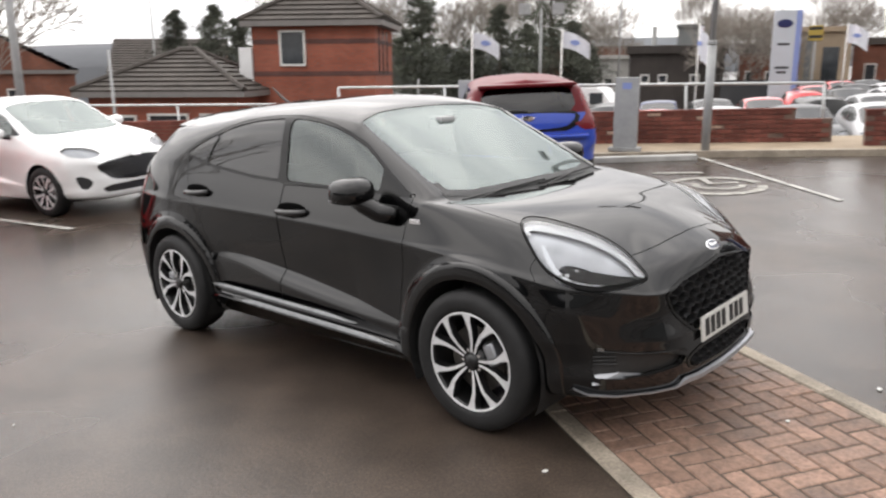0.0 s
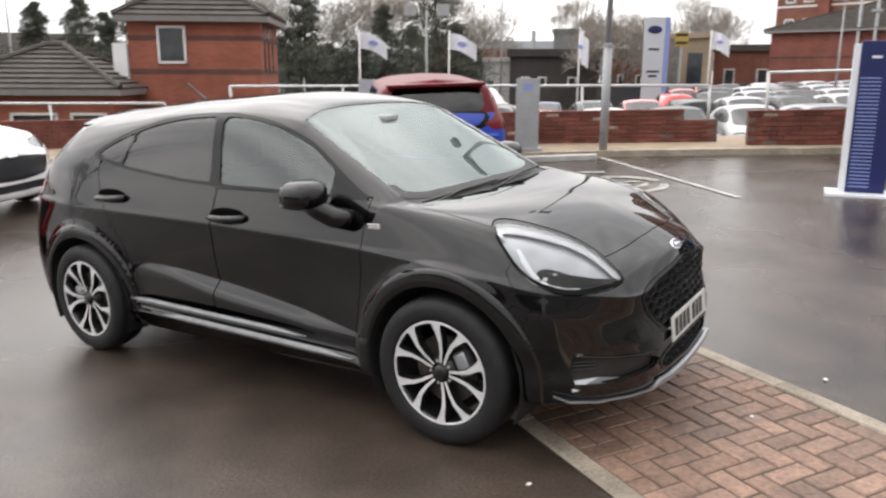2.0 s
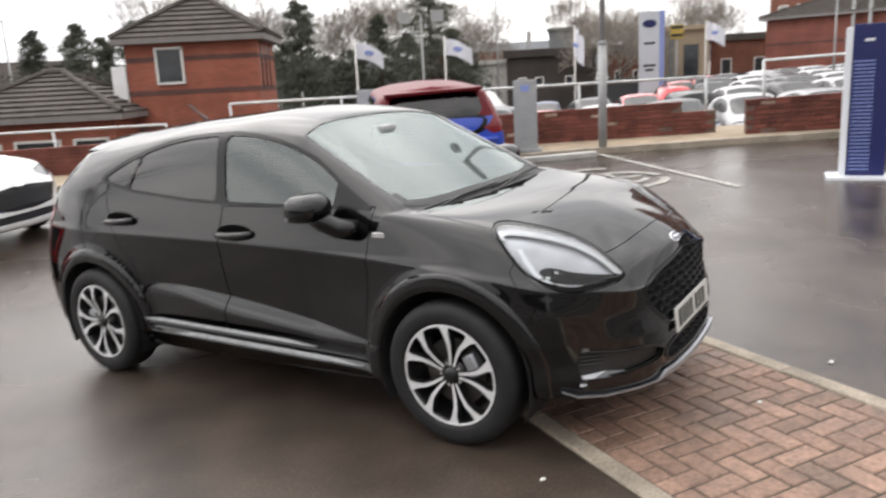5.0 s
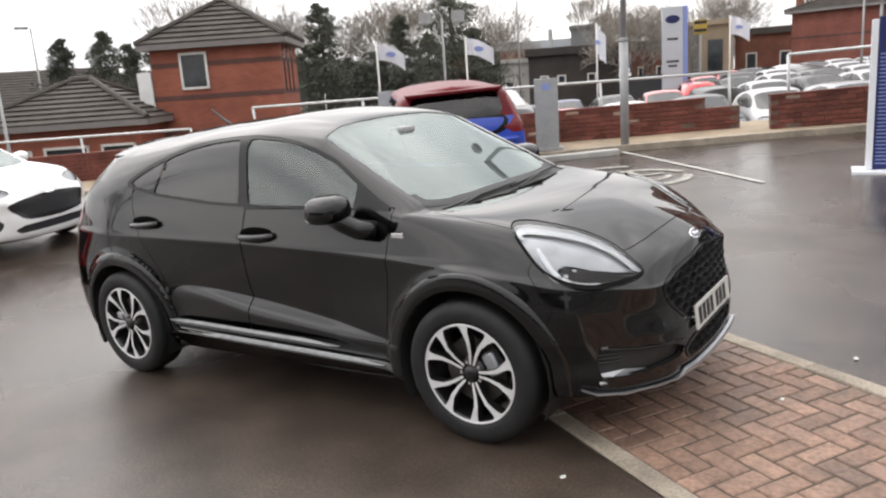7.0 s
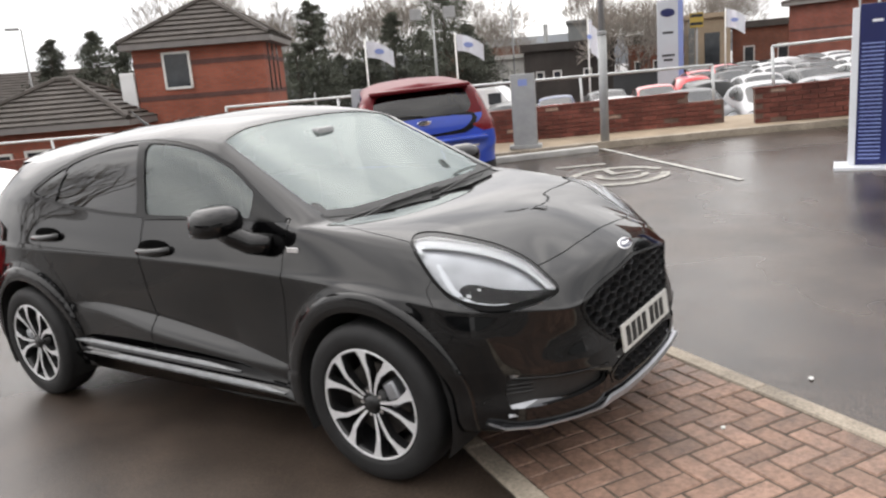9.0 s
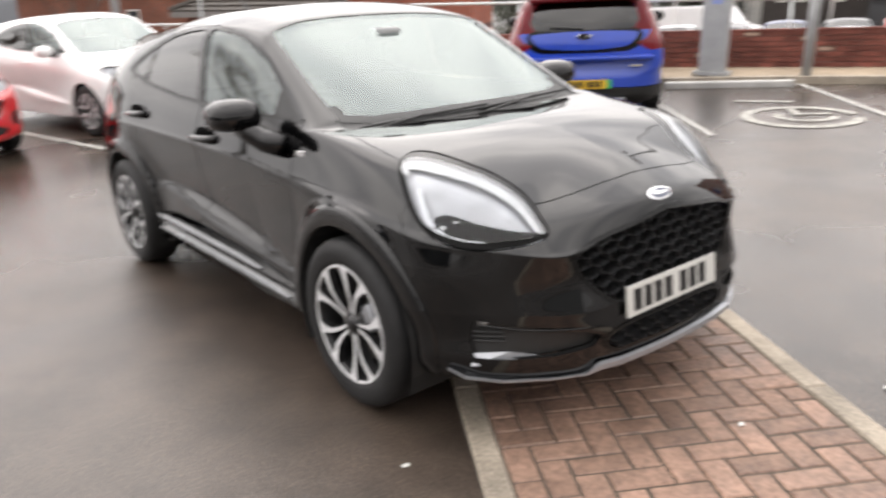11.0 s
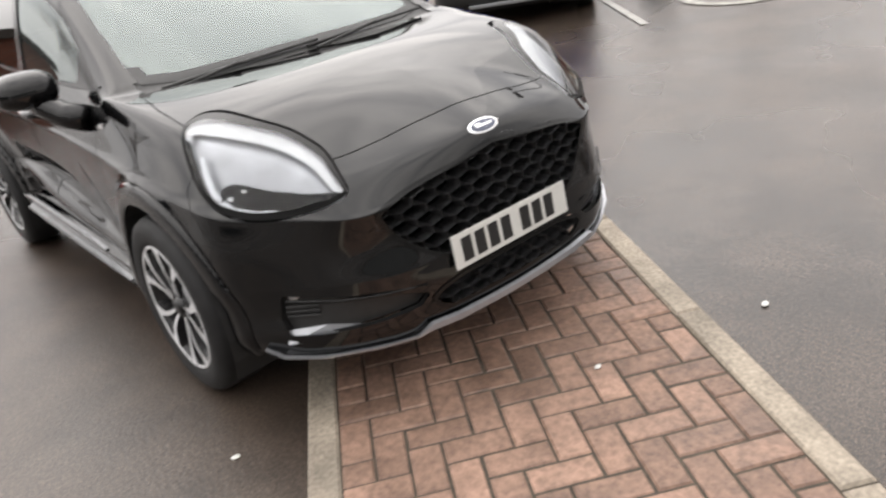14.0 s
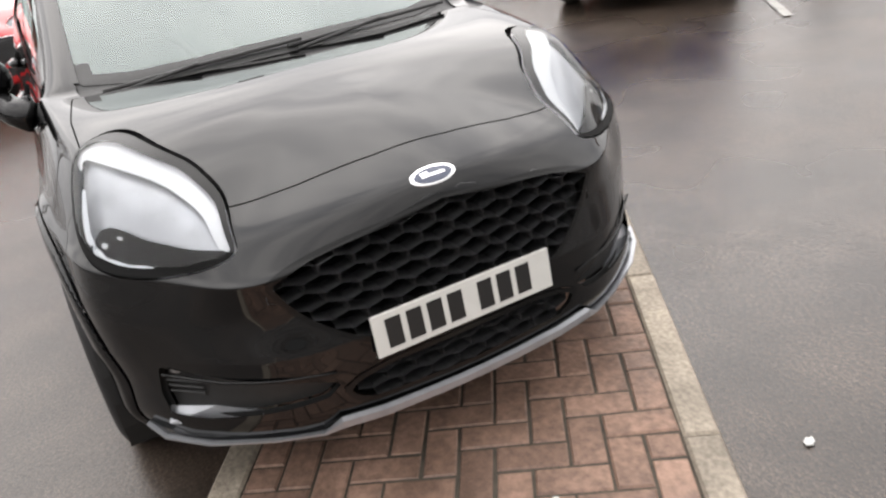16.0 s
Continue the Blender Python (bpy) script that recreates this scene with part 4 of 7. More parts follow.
    # side skirts, with two added pale strips coloured as the sky's reflection
    for s in (1, -1):
        bm = bmesh.new()
        rows = []
        for x in np.linspace(-0.95, 0.88, 24):
            e = min(1, (x + 0.95) / 0.14, (0.89 - x) / 0.10)
            d = 0.022 * max(0, e)
            zt = 0.392 - 0.035 * (x + 0.95) / 1.83 - (1 - max(0, e)) * 0.04
            prof = [(-0.812, zt + 0.004), (-0.826 - d, zt - 0.006), (-0.829 - d, zt - 0.016), (-0.819 - d, zt - 0.038), (-0.826 - d, zt - 0.044), (-0.842 - d, zt - 0.054), (-0.845 - d, zt - 0.062),
                    (-0.828 - d, zt - 0.085), (-0.78, 0.205)]
            rows.append([bm.verts.new((x, s * y, z)) for y, z in prof])
        for r0, r1 in zip(rows, rows[1:]):
            for i in range(8):
                bm.faces.new((r0[i], r0[i + 1], r1[i + 1], r1[i]))
        bmesh.ops.recalc_face_normals(bm, faces=bm.faces)
        part("side_skirt", bm, M_BLACK, car, "black side skirt under pale sheen strips", smooth=False)

        for name, x0, x1, off, high in (("sill_sheen_strip", -0.88, 0.50, 0.002, 0.020), ("sill_sheen_edge", -0.55, 0.80, -0.050, 0.024)):
            bm = bmesh.new()
            rows = []
            for x in np.linspace(x0, x1, 18):
                e = min(1, (x - x0) / 0.10 + 0.05, (x1 - x) / 0.22 + 0.05)
                zt = 0.392 - 0.035 * (x + 0.95) / 1.83 + off
                y = -0.852 - (0.016 if off < 0 else 0.0)
                rows.append([bm.verts.new((x, s * yy, z)) for yy, z in ((y + 0.016, zt + high * 0.55 * e), (y, zt), (y - 0.002, zt - high * 0.5 * e), (y + 0.012, zt - high * 0.5 * e - 0.002))])
            for r0, r1 in zip(rows, rows[1:]):
                for i in range(3):
                    bm.faces.new((r0[i], r0[i + 1], r1[i + 1], r1[i]))
            bmesh.ops.recalc_face_normals(bm, faces=bm.faces)
            part(name, bm, M_SILLSHEEN, car, "pale strip along the sill, coloured as reflected sky", smooth=True)

    # raised arch lips
    for s in (-1, 1):
        rr = lambda p, s=s: np.hypot(p[:, 0] - s * AXLE, p[:, 2] - HUB_Z)
        t = cut(T, lambda p: p[:, 1] + 0.66, lambda p: rr(p) - 0.463, lambda p: 0.386 - rr(p), lambda p: 0.27 - p[:, 2])
        for tt in (t, mirrored(t)):
            skin("wheel_arch_lip", tt, M_BLACK, car, "raised gloss black arch lip", 0, lambda p: 0.002 + 0.013 * np.clip(1 - ((rr(p) - 0.423) / 0.041) ** 4, 0, 1))

    # wheels and wells
    for sx in (-1, 1):
        for sy in (-1, 1):
            wheel_well(car, sx, sy)
            wheel(car, sx, sy)

    # door handles, mirrors, badges, wipers, spoiler, aerial
    for s in (1, -1):
        for x, z, y in ((-0.012, 0.925, -0.812), (-0.975, 0.980, -0.820)):
            # near-black bulge standing in for the shaded hollow behind the grip
            bm = bmesh.new()
            bmesh.ops.create_uvsphere(bm, u_segments=20, v_segments=10, radius=1)
            bmesh.ops.scale(bm, vec=(0.140, 0.016, 0.044), verts=bm.verts)
            bmesh.ops.translate(bm, vec=(x, s * (y - 0.004), z), verts=bm.verts)
            cup = part("door_handle", bm, M_DEEPSHADE, car, "black pull handle over a cup painted as shade", smooth=True)
            b2 = tube([(x - 0.137, s * (y - 0.012), z - 0.010), (x - 0.09, s * (y - 0.034), z - 0.012), (x, s * (y - 0.042), z - 0.010), (x + 0.09, s * (y - 0.034), z - 0.006), (x + 0.137, s * (y - 0.012), z - 0.002)], 0.019, 10)
            part("grip", b2, M_BLACK, cup, smooth=True)
        bm = bmesh.new()
        bmesh.ops.create_uvsphere(bm, u_segments=24, v_segments=14, radius=1)
        for v in bm.verts:
            x, y, z = v.co
            x, y, z = (math.copysign(abs(c) ** 0.72, c) for c in (x, y, z))
            v.co = Vector((x * (0.105 if x > 0 else 0.07), y * 0.112, z * (0.078 if z > 0 else 0.055)))
            if v.co.x < -0.035:
                v.co.x = -0.035
        bmesh.ops.translate(bm, vec=(0.640, s * -0.945, 1.078), verts=bm.verts)
        top = part("mirror", bm, M_BLACK, car, "black door mirror on a stalk", smooth=True)
        b2 = boxes((0.605, 0.66, -1.05, -0.84, 1.048, 1.060), bevel=0.005)
        b3 = tube([(0.655, -0.935, 1.060), (0.695, -0.900, 1.015), (0.745, -0.862, 0.978), (0.815, -0.812, 0.958)], 0.046, 12, taper=0.050)
        bmesh.ops.scale(b3, vec=(1.0, 1, 1), verts=b3.verts)
        b4 = boxes((0.600, 0.606, -1.035, -0.855, 1.035, 1.13), bevel=0.003)
        for b in (b2, b3, b4):
            if s < 0:
                bmesh.ops.scale(b, vec=(1, -1, 1), verts=b.verts)
                bmesh.ops.reverse_faces(b, faces=b.faces)
        part("indicator", b2, M_SATIN, top, "pale indicator strip")
        part("mirror_stalk", b3, M_BLACK, top, smooth=True)
        part("mirror_glass", b4, M_CHROME, top)
        bm = boxes((0.905, 0.975, -0.8445, -0.838, 0.930, 0.952), bevel=0.002)
        if s < 0:
            bmesh.ops.scale(bm, vec=(1, -1, 1), verts=bm.verts)
            bmesh.ops.reverse_faces(bm, faces=bm.faces)
        wb = part("wing_badge", bm, M_CHROME, car, "small chrome wing badge")
        wb.matrix_basis = pose(0, 0.028 * s, 0)
    spine = T.reshape(-1, 6)
    spine = spine[(np.abs(spine[:, 1]) < 0.004) & (spine[:, 0] > 1.9)]
    seat = spine[np.argmin(np.abs(spine[:, 2] - 0.800))]
    lay = math.degrees(math.atan2(seat[5], seat[3]))
    tilt = pose(seat[0] + 0.002 * seat[3], 0, seat[2], 0, -lay, 0) @ pose(-0.004, 0, 0) @ Matrix.Diagonal((0.3, 0.95, 0.95, 1))
    bm = lathe([(0.001, -0.010), (0.03, -0.008), (0.041, -0.002), (0.041, 0.008)], 32)
    bmesh.ops.rotate(bm, cent=(0, 0, 0), matrix=Matrix.Rotation(radians(90), 3, "Z"), verts=bm.verts)
    bmesh.ops.scale(bm, vec=(1, 1.62, 0.68), verts=bm.verts)
    badge = part("bonnet_badge", bm, M_CHROME, car, "oval chrome and blue bonnet badge", smooth=True)
    badge.matrix_basis = tilt
    bm = lathe([(0.001, -0.0125), (0.031, -0.0105), (0.034, -0.006)], 32)
    bmesh.ops.rotate(bm, cent=(0, 0, 0), matrix=Matrix.Rotation(radians(90), 3, "Z"), verts=bm.verts)
    bmesh.ops.scale(bm, vec=(1, 1.62, 0.66), verts=bm.verts)
    part("badge_field", bm, M_BLUEOVAL, badge, smooth=True)
    part("bar", boxes((0.0115, 0.0145, -0.034, 0.034, -0.0035, 0.0045)), M_CHROME, badge)
    part("bar", boxes((0.0115, 0.0145, -0.036, -0.012, 0.0045, 0.012)), M_CHROME, badge)
    plate(car, pose(2.112, 0, 0.468, 0, -4, 0), M_PLATEW, "white number plate with plain bars")
    for p in (((1.06, -0.60, 1.022), (1.075, -0.30, 1.036), (1.085, 0.05, 1.045)), ((1.085, 0.0, 1.03), (1.075, 0.35, 1.046), (1.045, 0.62, 1.05))):
        w = part("wiper", tube(p, 0.0065, 6), M_PLASTIC, car, "black wiper resting on the glass")
        part("wiper_arm", tube([Vector(p[0]) + Vector((0.04, 0.02, -0.01)), Vector(p[1]) + Vector((0.01, 0, 0.006))], 0.006, 6), M_PLASTIC, w)
    bm = bmesh.new()
    rows = []
    for y in np.linspace(-0.60, 0.60, 15):
        k = 1 - (abs(y) / 0.60) ** 2.5
        rows.append([bm.verts.new(p) for p in ((-1.30, y, 1.372 + 0.098 * k), (-1.54 - 0.06 * k, y * 0.97, 1.375 + 0.072 * k), (-1.53 - 0.06 * k, y * 0.97, 1.352 + 0.072 * k), (-1.45, y * 0.97, 1.34 + 0.05 * k))])
    for r0, r1 in zip(rows, rows[1:]):
        for i in range(3):
            bm.faces.new((r0[i], r0[i + 1], r1[i + 1], r1[i]))
    bmesh.ops.recalc_face_normals(bm, faces=bm.faces)
    part("roof_spoiler", bm, M_BLACK, car, "black roof spoiler", smooth=True)
    part("aerial", tube([(-1.05, 0, 1.49), (-1.12, 0, 1.53), (-1.22, 0, 1.60)], 0.012, 6, taper=0.005), M_PLASTIC, car)
    bm = boxes((0.38, 0.41, -0.10, 0.10, 1.315, 1.365), bevel=0.012)
    part("rear_view_mirror", bm, M_PLASTIC, car)
    part("sensor_housing", boxes((0.36, 0.46, -0.06, 0.06, 1.345, 1.385), bevel=0.015), M_GREYPOST, car)
    seats_and_dash(car)
    return car


black_crossover(pose(0, 0, 0))


# ---------------- ground, strip, lines ----------------
SLOPE = 0.042


def site(x, y):
    """Height of the forecourt, which climbs gently away beyond the parked cars."""
    return SLOPE * min(13.0, max(0.0, -0.75 * x + 0.66 * y - 1.0))


def on_site(x, y, turn, lift=0.0):
    """A pose standing square on the forecourt."""
    n = Vector((0.75 * SLOPE, -0.66 * SLOPE, 1)).normalized() if -0.75 * x + 0.66 * y > 1 else Vector((0, 0, 1))
    return Matrix.Translation((x, y, site(x, y) + lift)) @ Vector((0, 0, 1)).rotation_difference(n).to_matrix().to_4x4() @ pose(0, 0, 0, 0, 0, turn)


def ground_mesh():
    bm = bmesh.new()
    spots = sorted(set([-900, -400, -200, -100, -60, -40, -32] + list(range(-26, 27)) + [32, 40, 60, 100, 200, 400, 900]))
    vs = {}
    for x in spots:
        for y in spots:
            z = site(x, y)
            beyond = (x + 2.95) * -0.43 + (y - 8.56) * 0.903 - 0.9
            if beyond > 0:
                z += (-1.0 - z) * min(1.0, beyond / 2.5)
            elif max(abs(x), abs(y)) < 26 and (abs(x) > 4 or abs(y) > 4):
                z += 0.004 * noise.noise(Vector((x * 0.3, y * 0.3, 3)))
            vs[x, y] = bm.verts.new((x, y, z))
    for a, b in zip(spots, spots[1:]):
        for c, d in zip(spots, spots[1:]):
            bm.faces.new((vs[a, c], vs[b, c], vs[b, d], vs[a, d]))
    return bm


ground = part("ground", ground_mesh(), M_ASPHALT, None, "damp dark grey-brown asphalt of the forecourt", smooth=True)
tagged(ground, "", "ground", "", "structure")

STRIP = math.atan2(-0.53, 0.848)       # heading of the brick strip
SM = Matrix.Rotation(STRIP, 4, "Z")    # x along the strip, y across it
N0, N1, N2, N3 = 0.33, 0.43, 1.635, 1.735


def painted_line(a, b, width, label="worn white bay line"):
    d = (Vector(b) - Vector(a))
    n = Vector((-d.y, d.x)).normalized() * width / 2
    bm = bmesh.new()
    k = max(2, int(d.length / 0.25))
    rng = random.Random(int(a[0] * 100))
    rows = []
    for i in range(k + 1):
        p = Vector(a) + d * i / k
        j = rng.uniform(-0.006, 0.006)
        rows.append([bm.verts.new((p.x + n.x * (1 + j * 10), p.y + n.y * (1 + j * 10), site(p.x, p.y) + 0.009)), bm.verts.new((p.x - n.x, p.y - n.y, site(p.x, p.y) + 0.009))])
    for r0, r1 in zip(rows, rows[1:]):
        bm.faces.new((r0[0], r0[1], r1[1], r1[0]))
    return tagged(part("bay_line", bm, M_LINE, None), label, "marking", "bay lines", "structure")


painted_line((-1.55, 8.05), (1.09, 5.70), 0.075)
painted_line((-2.60, 6.12), (-0.63, 4.57), 0.075)
painted_line((-10.2, -0.82), (-5.52, 0.13), 0.09)

# worn wheelchair sign on the bay
sym = thing("bay_symbol", on_site(-0.43, 5.93, 41, 0.009), "worn white wheelchair symbol painted on the bay", "marking", "", "structure")
bm = bmesh.new()
for i in range(44):
    a0, a1 = (0.15 + i / 44 * 5.9), (0.15 + (i + 1) / 44 * 5.9)
    bm.faces.new([bm.verts.new((r * math.cos(a), r * math.sin(a), 0)) for r, a in ((0.50, a0), (0.62, a0), (0.62, a1), (0.50, a1))])
part("ring", bm, M_SYMBOL, sym)
bm = bmesh.new()
for i in range(16):
    a0, a1 = (2.6 + i / 16 * 3.4), (2.6 + (i + 1) / 16 * 3.4)
    bm.faces.new([bm.verts.new((0.06 + r * math.cos(a), 0.04 + r * math.sin(a), 0)) for r, a in ((0.24, a0), (0.33, a0), (0.33, a1), (0.24, a1))])
part("inner_ring", bm, M_SYMBOL, sym)
for q in (((-.50, 1.04), (.15, .89), (.15, 1.00), (-.50, 1.15)), ((-.05, .10), (.04, .10), (.04, .48), (-.05, .48)), ((.04, .10), (.34, .10), (.34, .18), (.04, .18))):
    bm = bmesh.new()
    bm.faces.new([bm.verts.new((x, y, 0.001)) for x, y in q])
    part("figure_bar", bm, M_SYMBOL, sym)

bm = boxes((-0.83, 0.83, -0.07, 0.07, -0.01, 0.088), bevel=0.02)
ws = part("wheel_stop", bm, M_STOP, None, "pale concrete wheel stop on the asphalt")
ws.matrix_basis = on_site(-2.19, 7.36, 36)
tagged(ws, "", "wheel stop")

# boundary: kerb, paving, brick walls, railings
KERB = [(-20, -1.2), (-12, 2.7), (-6.5, 5.3), (-2.92, 7.15), (-1.85, 7.92), (0.2, 9.02), (1.67, 9.76), (8, 12.4), (22, 18.0)]
WALLA, WALLB = ((-18.0, 1.39), (-0.18, 9.88)), ((0.35, 9.58), (20.0, 17.53))


def strip_between(name, line, off0, off1, z0, z1, material, label):
    bm = bmesh.new()
    pts = [Vector(p) for p in line]
    rows = []
    for i, p in enumerate(pts):
        d = (pts[min(i + 1, len(pts) - 1)] - pts[max(i - 1, 0)]).normalized()
        n = Vector((-d.y, d.x))
        a, b = p + n * off0, p + n * off1
        rows.append([bm.verts.new((*a, z0 + site(*a))), bm.verts.new((*a, z1 + site(*a))), bm.verts.new((*b, z1 + site(*b))), bm.verts.new((*b, z0 + site(*b) - 0.3))])
    for r0, r1 in zip(rows, rows[1:]):
        for i in range(3):
            bm.faces.new((r0[i], r1[i], r1[i + 1], r0[i + 1]))
    bmesh.ops.recalc_face_normals(bm, faces=bm.faces)
    return tagged(part(name, bm, material, None), label, name, "", "structure")


strip_between("kerb", KERB, 0.0, 0.13, -0.02, 0.10, M_KERB, "low concrete kerb before the boundary wall")
strip_between("pavement", KERB, 0.131, 1.75, -0.02, 0.094, M_FLAGS, "buff paved strip along the boundary wall")


def low_wall(name, a, b, height, label, z0=0.09, end_step=False):
    a, b = Vector(a), Vector(b)
    L = (b - a).length
    za, zb = site(*a) + z0, site(*b) + z0
    m = pose(a.x, a.y, za, 0, 0, math.degrees(math.atan2(b.y - a.y, b.x - a.x))) @ pose(0, 0, 0, 0, -math.degrees(math.atan2(zb - za, L)), 0)
    ob = thing(name, m, label, "wall", "", "structure")
    cutback = 0.55 if end_step else 0.0
    core = boxes((0.01, L - 0.01 - cutback, 0.012, 0.203, -0.3, height - 0.006))
    if end_step:
        box(core, L - cutback, L - 0.01, 0.012, 0.203, -0.3, height - 0.156)
    part("core", core, M_MORTAR, ob)
    return ob, L


wall_a, LA = low_wall("wall_west", *WALLA, 0.53, "low weathered red brick boundary wall", end_step=True)
wall_b, LB = low_wall("wall_east", *WALLB, 0.53, "low weathered red brick boundary wall with spalled bricks")


def rail(name, pts, posts, label, r=0.024, base=0.4):
    ob = thing(name, pose(0, 0, 0), label, "railing")
    top = [Vector(p) for p in pts]
    part("top_rail", tube(top, r, 8), M_GALV, ob, smooth=True)
    for x, y, z in posts:
        part("post", tube([(x, y, base), (x, y, z)], r, 8), M_GALV, ob, smooth=True)
    return ob


def on_wall(w, s, dy=0.12):
    a, b = Vector(w[0]), Vector(w[1])
    d = (b - a).normalized()
    p = a + d * s + Vector((-d.y, d.x)) * dy
    return p.x, p.y


def rail_on(w, s0, s1, z0, z1, label, steps=None):
    n = max(2, int((s1 - s0) / 1.9) + 1)
    ss = np.linspace(s0, s1, n)
    pts = [(*on_wall(w, s0), z0 - 0.35)] + [(*on_wall(w, s), z0 + (z1 - z0) * (s - s0) / (s1 - s0)) for s in np.linspace(s0, s1, 6)] + [(*on_wall(w, s1), z1 - 0.35)]
    posts = [(*on_wall(w, s), z0 + (z1 - z0) * (s - s0) / (s1 - s0)) for s in ss]
    return rail("railing", pts, posts, label)


rail_on(WALLA, 3.0, 9.9, 1.53, 1.30, "galvanised tubular railing on the brick wall")
rail_on(WALLA, 11.2, 19.6, 1.56, 1.26, "galvanised tubular railing on the brick wall")
rail_on(WALLB, 0.3, 12.0, 1.44, 1.30, "galvanised tubular railing on the brick wall")
UP = Vector((0.038, 0.023, 0.999)).normalized()
LEAN = Vector((0, 0, 1)).rotation_difference(UP).to_matrix().to_4x4()


def upright(x, y, z=0, turn=0):
    """A pose standing plumb on the slightly sloping site."""
    return Matrix.Translation((x, y, z)) @ LEAN @ pose(0, 0, 0, 0, 0, turn)


def lamp_post(x, y, h, label, r=0.085, z=0.09, head=True):
    ob = thing("lamp_post", upright(x, y, z), label, "lamp post")
    part("column", tube([(0, 0, 0), (0, 0, min(1.6, h / 3))], r, 14), M_GREYPOST, ob, smooth=True)
    part("shaft", tube([(0, 0, min(1.6, h / 3)), (0, 0, h)], r * 0.72, 12, taper=r * 0.5), M_GREYPOST, ob, smooth=True)
    part("collar", lathe([(r * 0.7, 0), (r * 1.15, 0.01), (r * 1.15, 0.05), (r * 0.7, 0.06)], 14), M_GREYPOST, ob).matrix_basis = pose(0, 0, min(1.6, h / 3), 90)
    if head:
        for s in (-1, 1):
            part("lamp_head", boxes((s * 0.1 - 0.1, s * 0.45 + 0.1, -0.12, 0.12, h - 0.02, h + 0.10), bevel=0.02), M_GREYPOST, ob)
    return ob


lamp_post(-1.55, 8.21, 5.3, "tall galvanised twin-headed lamp post beside the boundary wall", 0.066, 0.32, True)

post = thing("charging_post", upright(-2.66, 7.70, 0.35, 25), "flat grey steel service post on the paving", "service post")
part("body", boxes((-0.185, 0.185, -0.10, 0.10, 0.06, 1.15), bevel=0.012), M_GREYPOST, post)
part("base_plate", boxes((-0.25, 0.25, -0.15, 0.15, 0, 0.06), bevel=0.01), M_GREYPOST, post)
part("label_panel", boxes((-0.07, 0.07, -0.1035, -0.10, 0.97, 1.07)), M_BAR, post)
post2 = thing("service_cabinet", upright(-5.1, 6.75, 0.43, 25), "grey steel service post beyond the blue car", "service post")
part("body", boxes((-0.185, 0.185, -0.10, 0.10, 0.05, 1.15), bevel=0.012), M_GREYPOST, post2)
part("base_plate", boxes((-0.25, 0.25, -0.15, 0.15, 0, 0.05), bevel=0.01), M_GREYPOST, post2)

sign = thing("totem_sign", upright(2.25, 6.52, 0.06, 8), "freestanding dark blue totem sign with printed bars", "sign")
part("base_plate", boxes((-0.37, 0.37, -0.27, 0.27, -0.02, 0.025), bevel=0.006), M_SIGNWHITE, sign, "white base plate")
part("panel", boxes((-0.165, 0.235, -0.06, 0.06, 0.025, 1.72), bevel=0.01), M_SIGNBLUE, sign, "dark blue panel")
part("edge_trim", boxes((-0.235, -0.166, -0.065, 0.065, 0.025, 1.69), bevel=0.01), M_SIGNWHITE, sign, "white edge trim")
for i in range(30):
    part("bar", boxes((-0.14, 0.07, -0.0635, -0.06, 0.09 + i * 0.042, 0.103 + i * 0.042)), M_BAR, sign)
part("logo_bar", boxes((-0.05, 0.05, -0.0635, -0.06, 1.53, 1.558)), M_SIGNWHITE, sign)


# ---------------- other cars ----------------
def scaled_lines(kx, ky, kz, change=None):
    ls = [[(x * kx, y * ky, z * kz) for x, y, z in l] for l in crossover_lines()]
    return change(ls) if change else ls


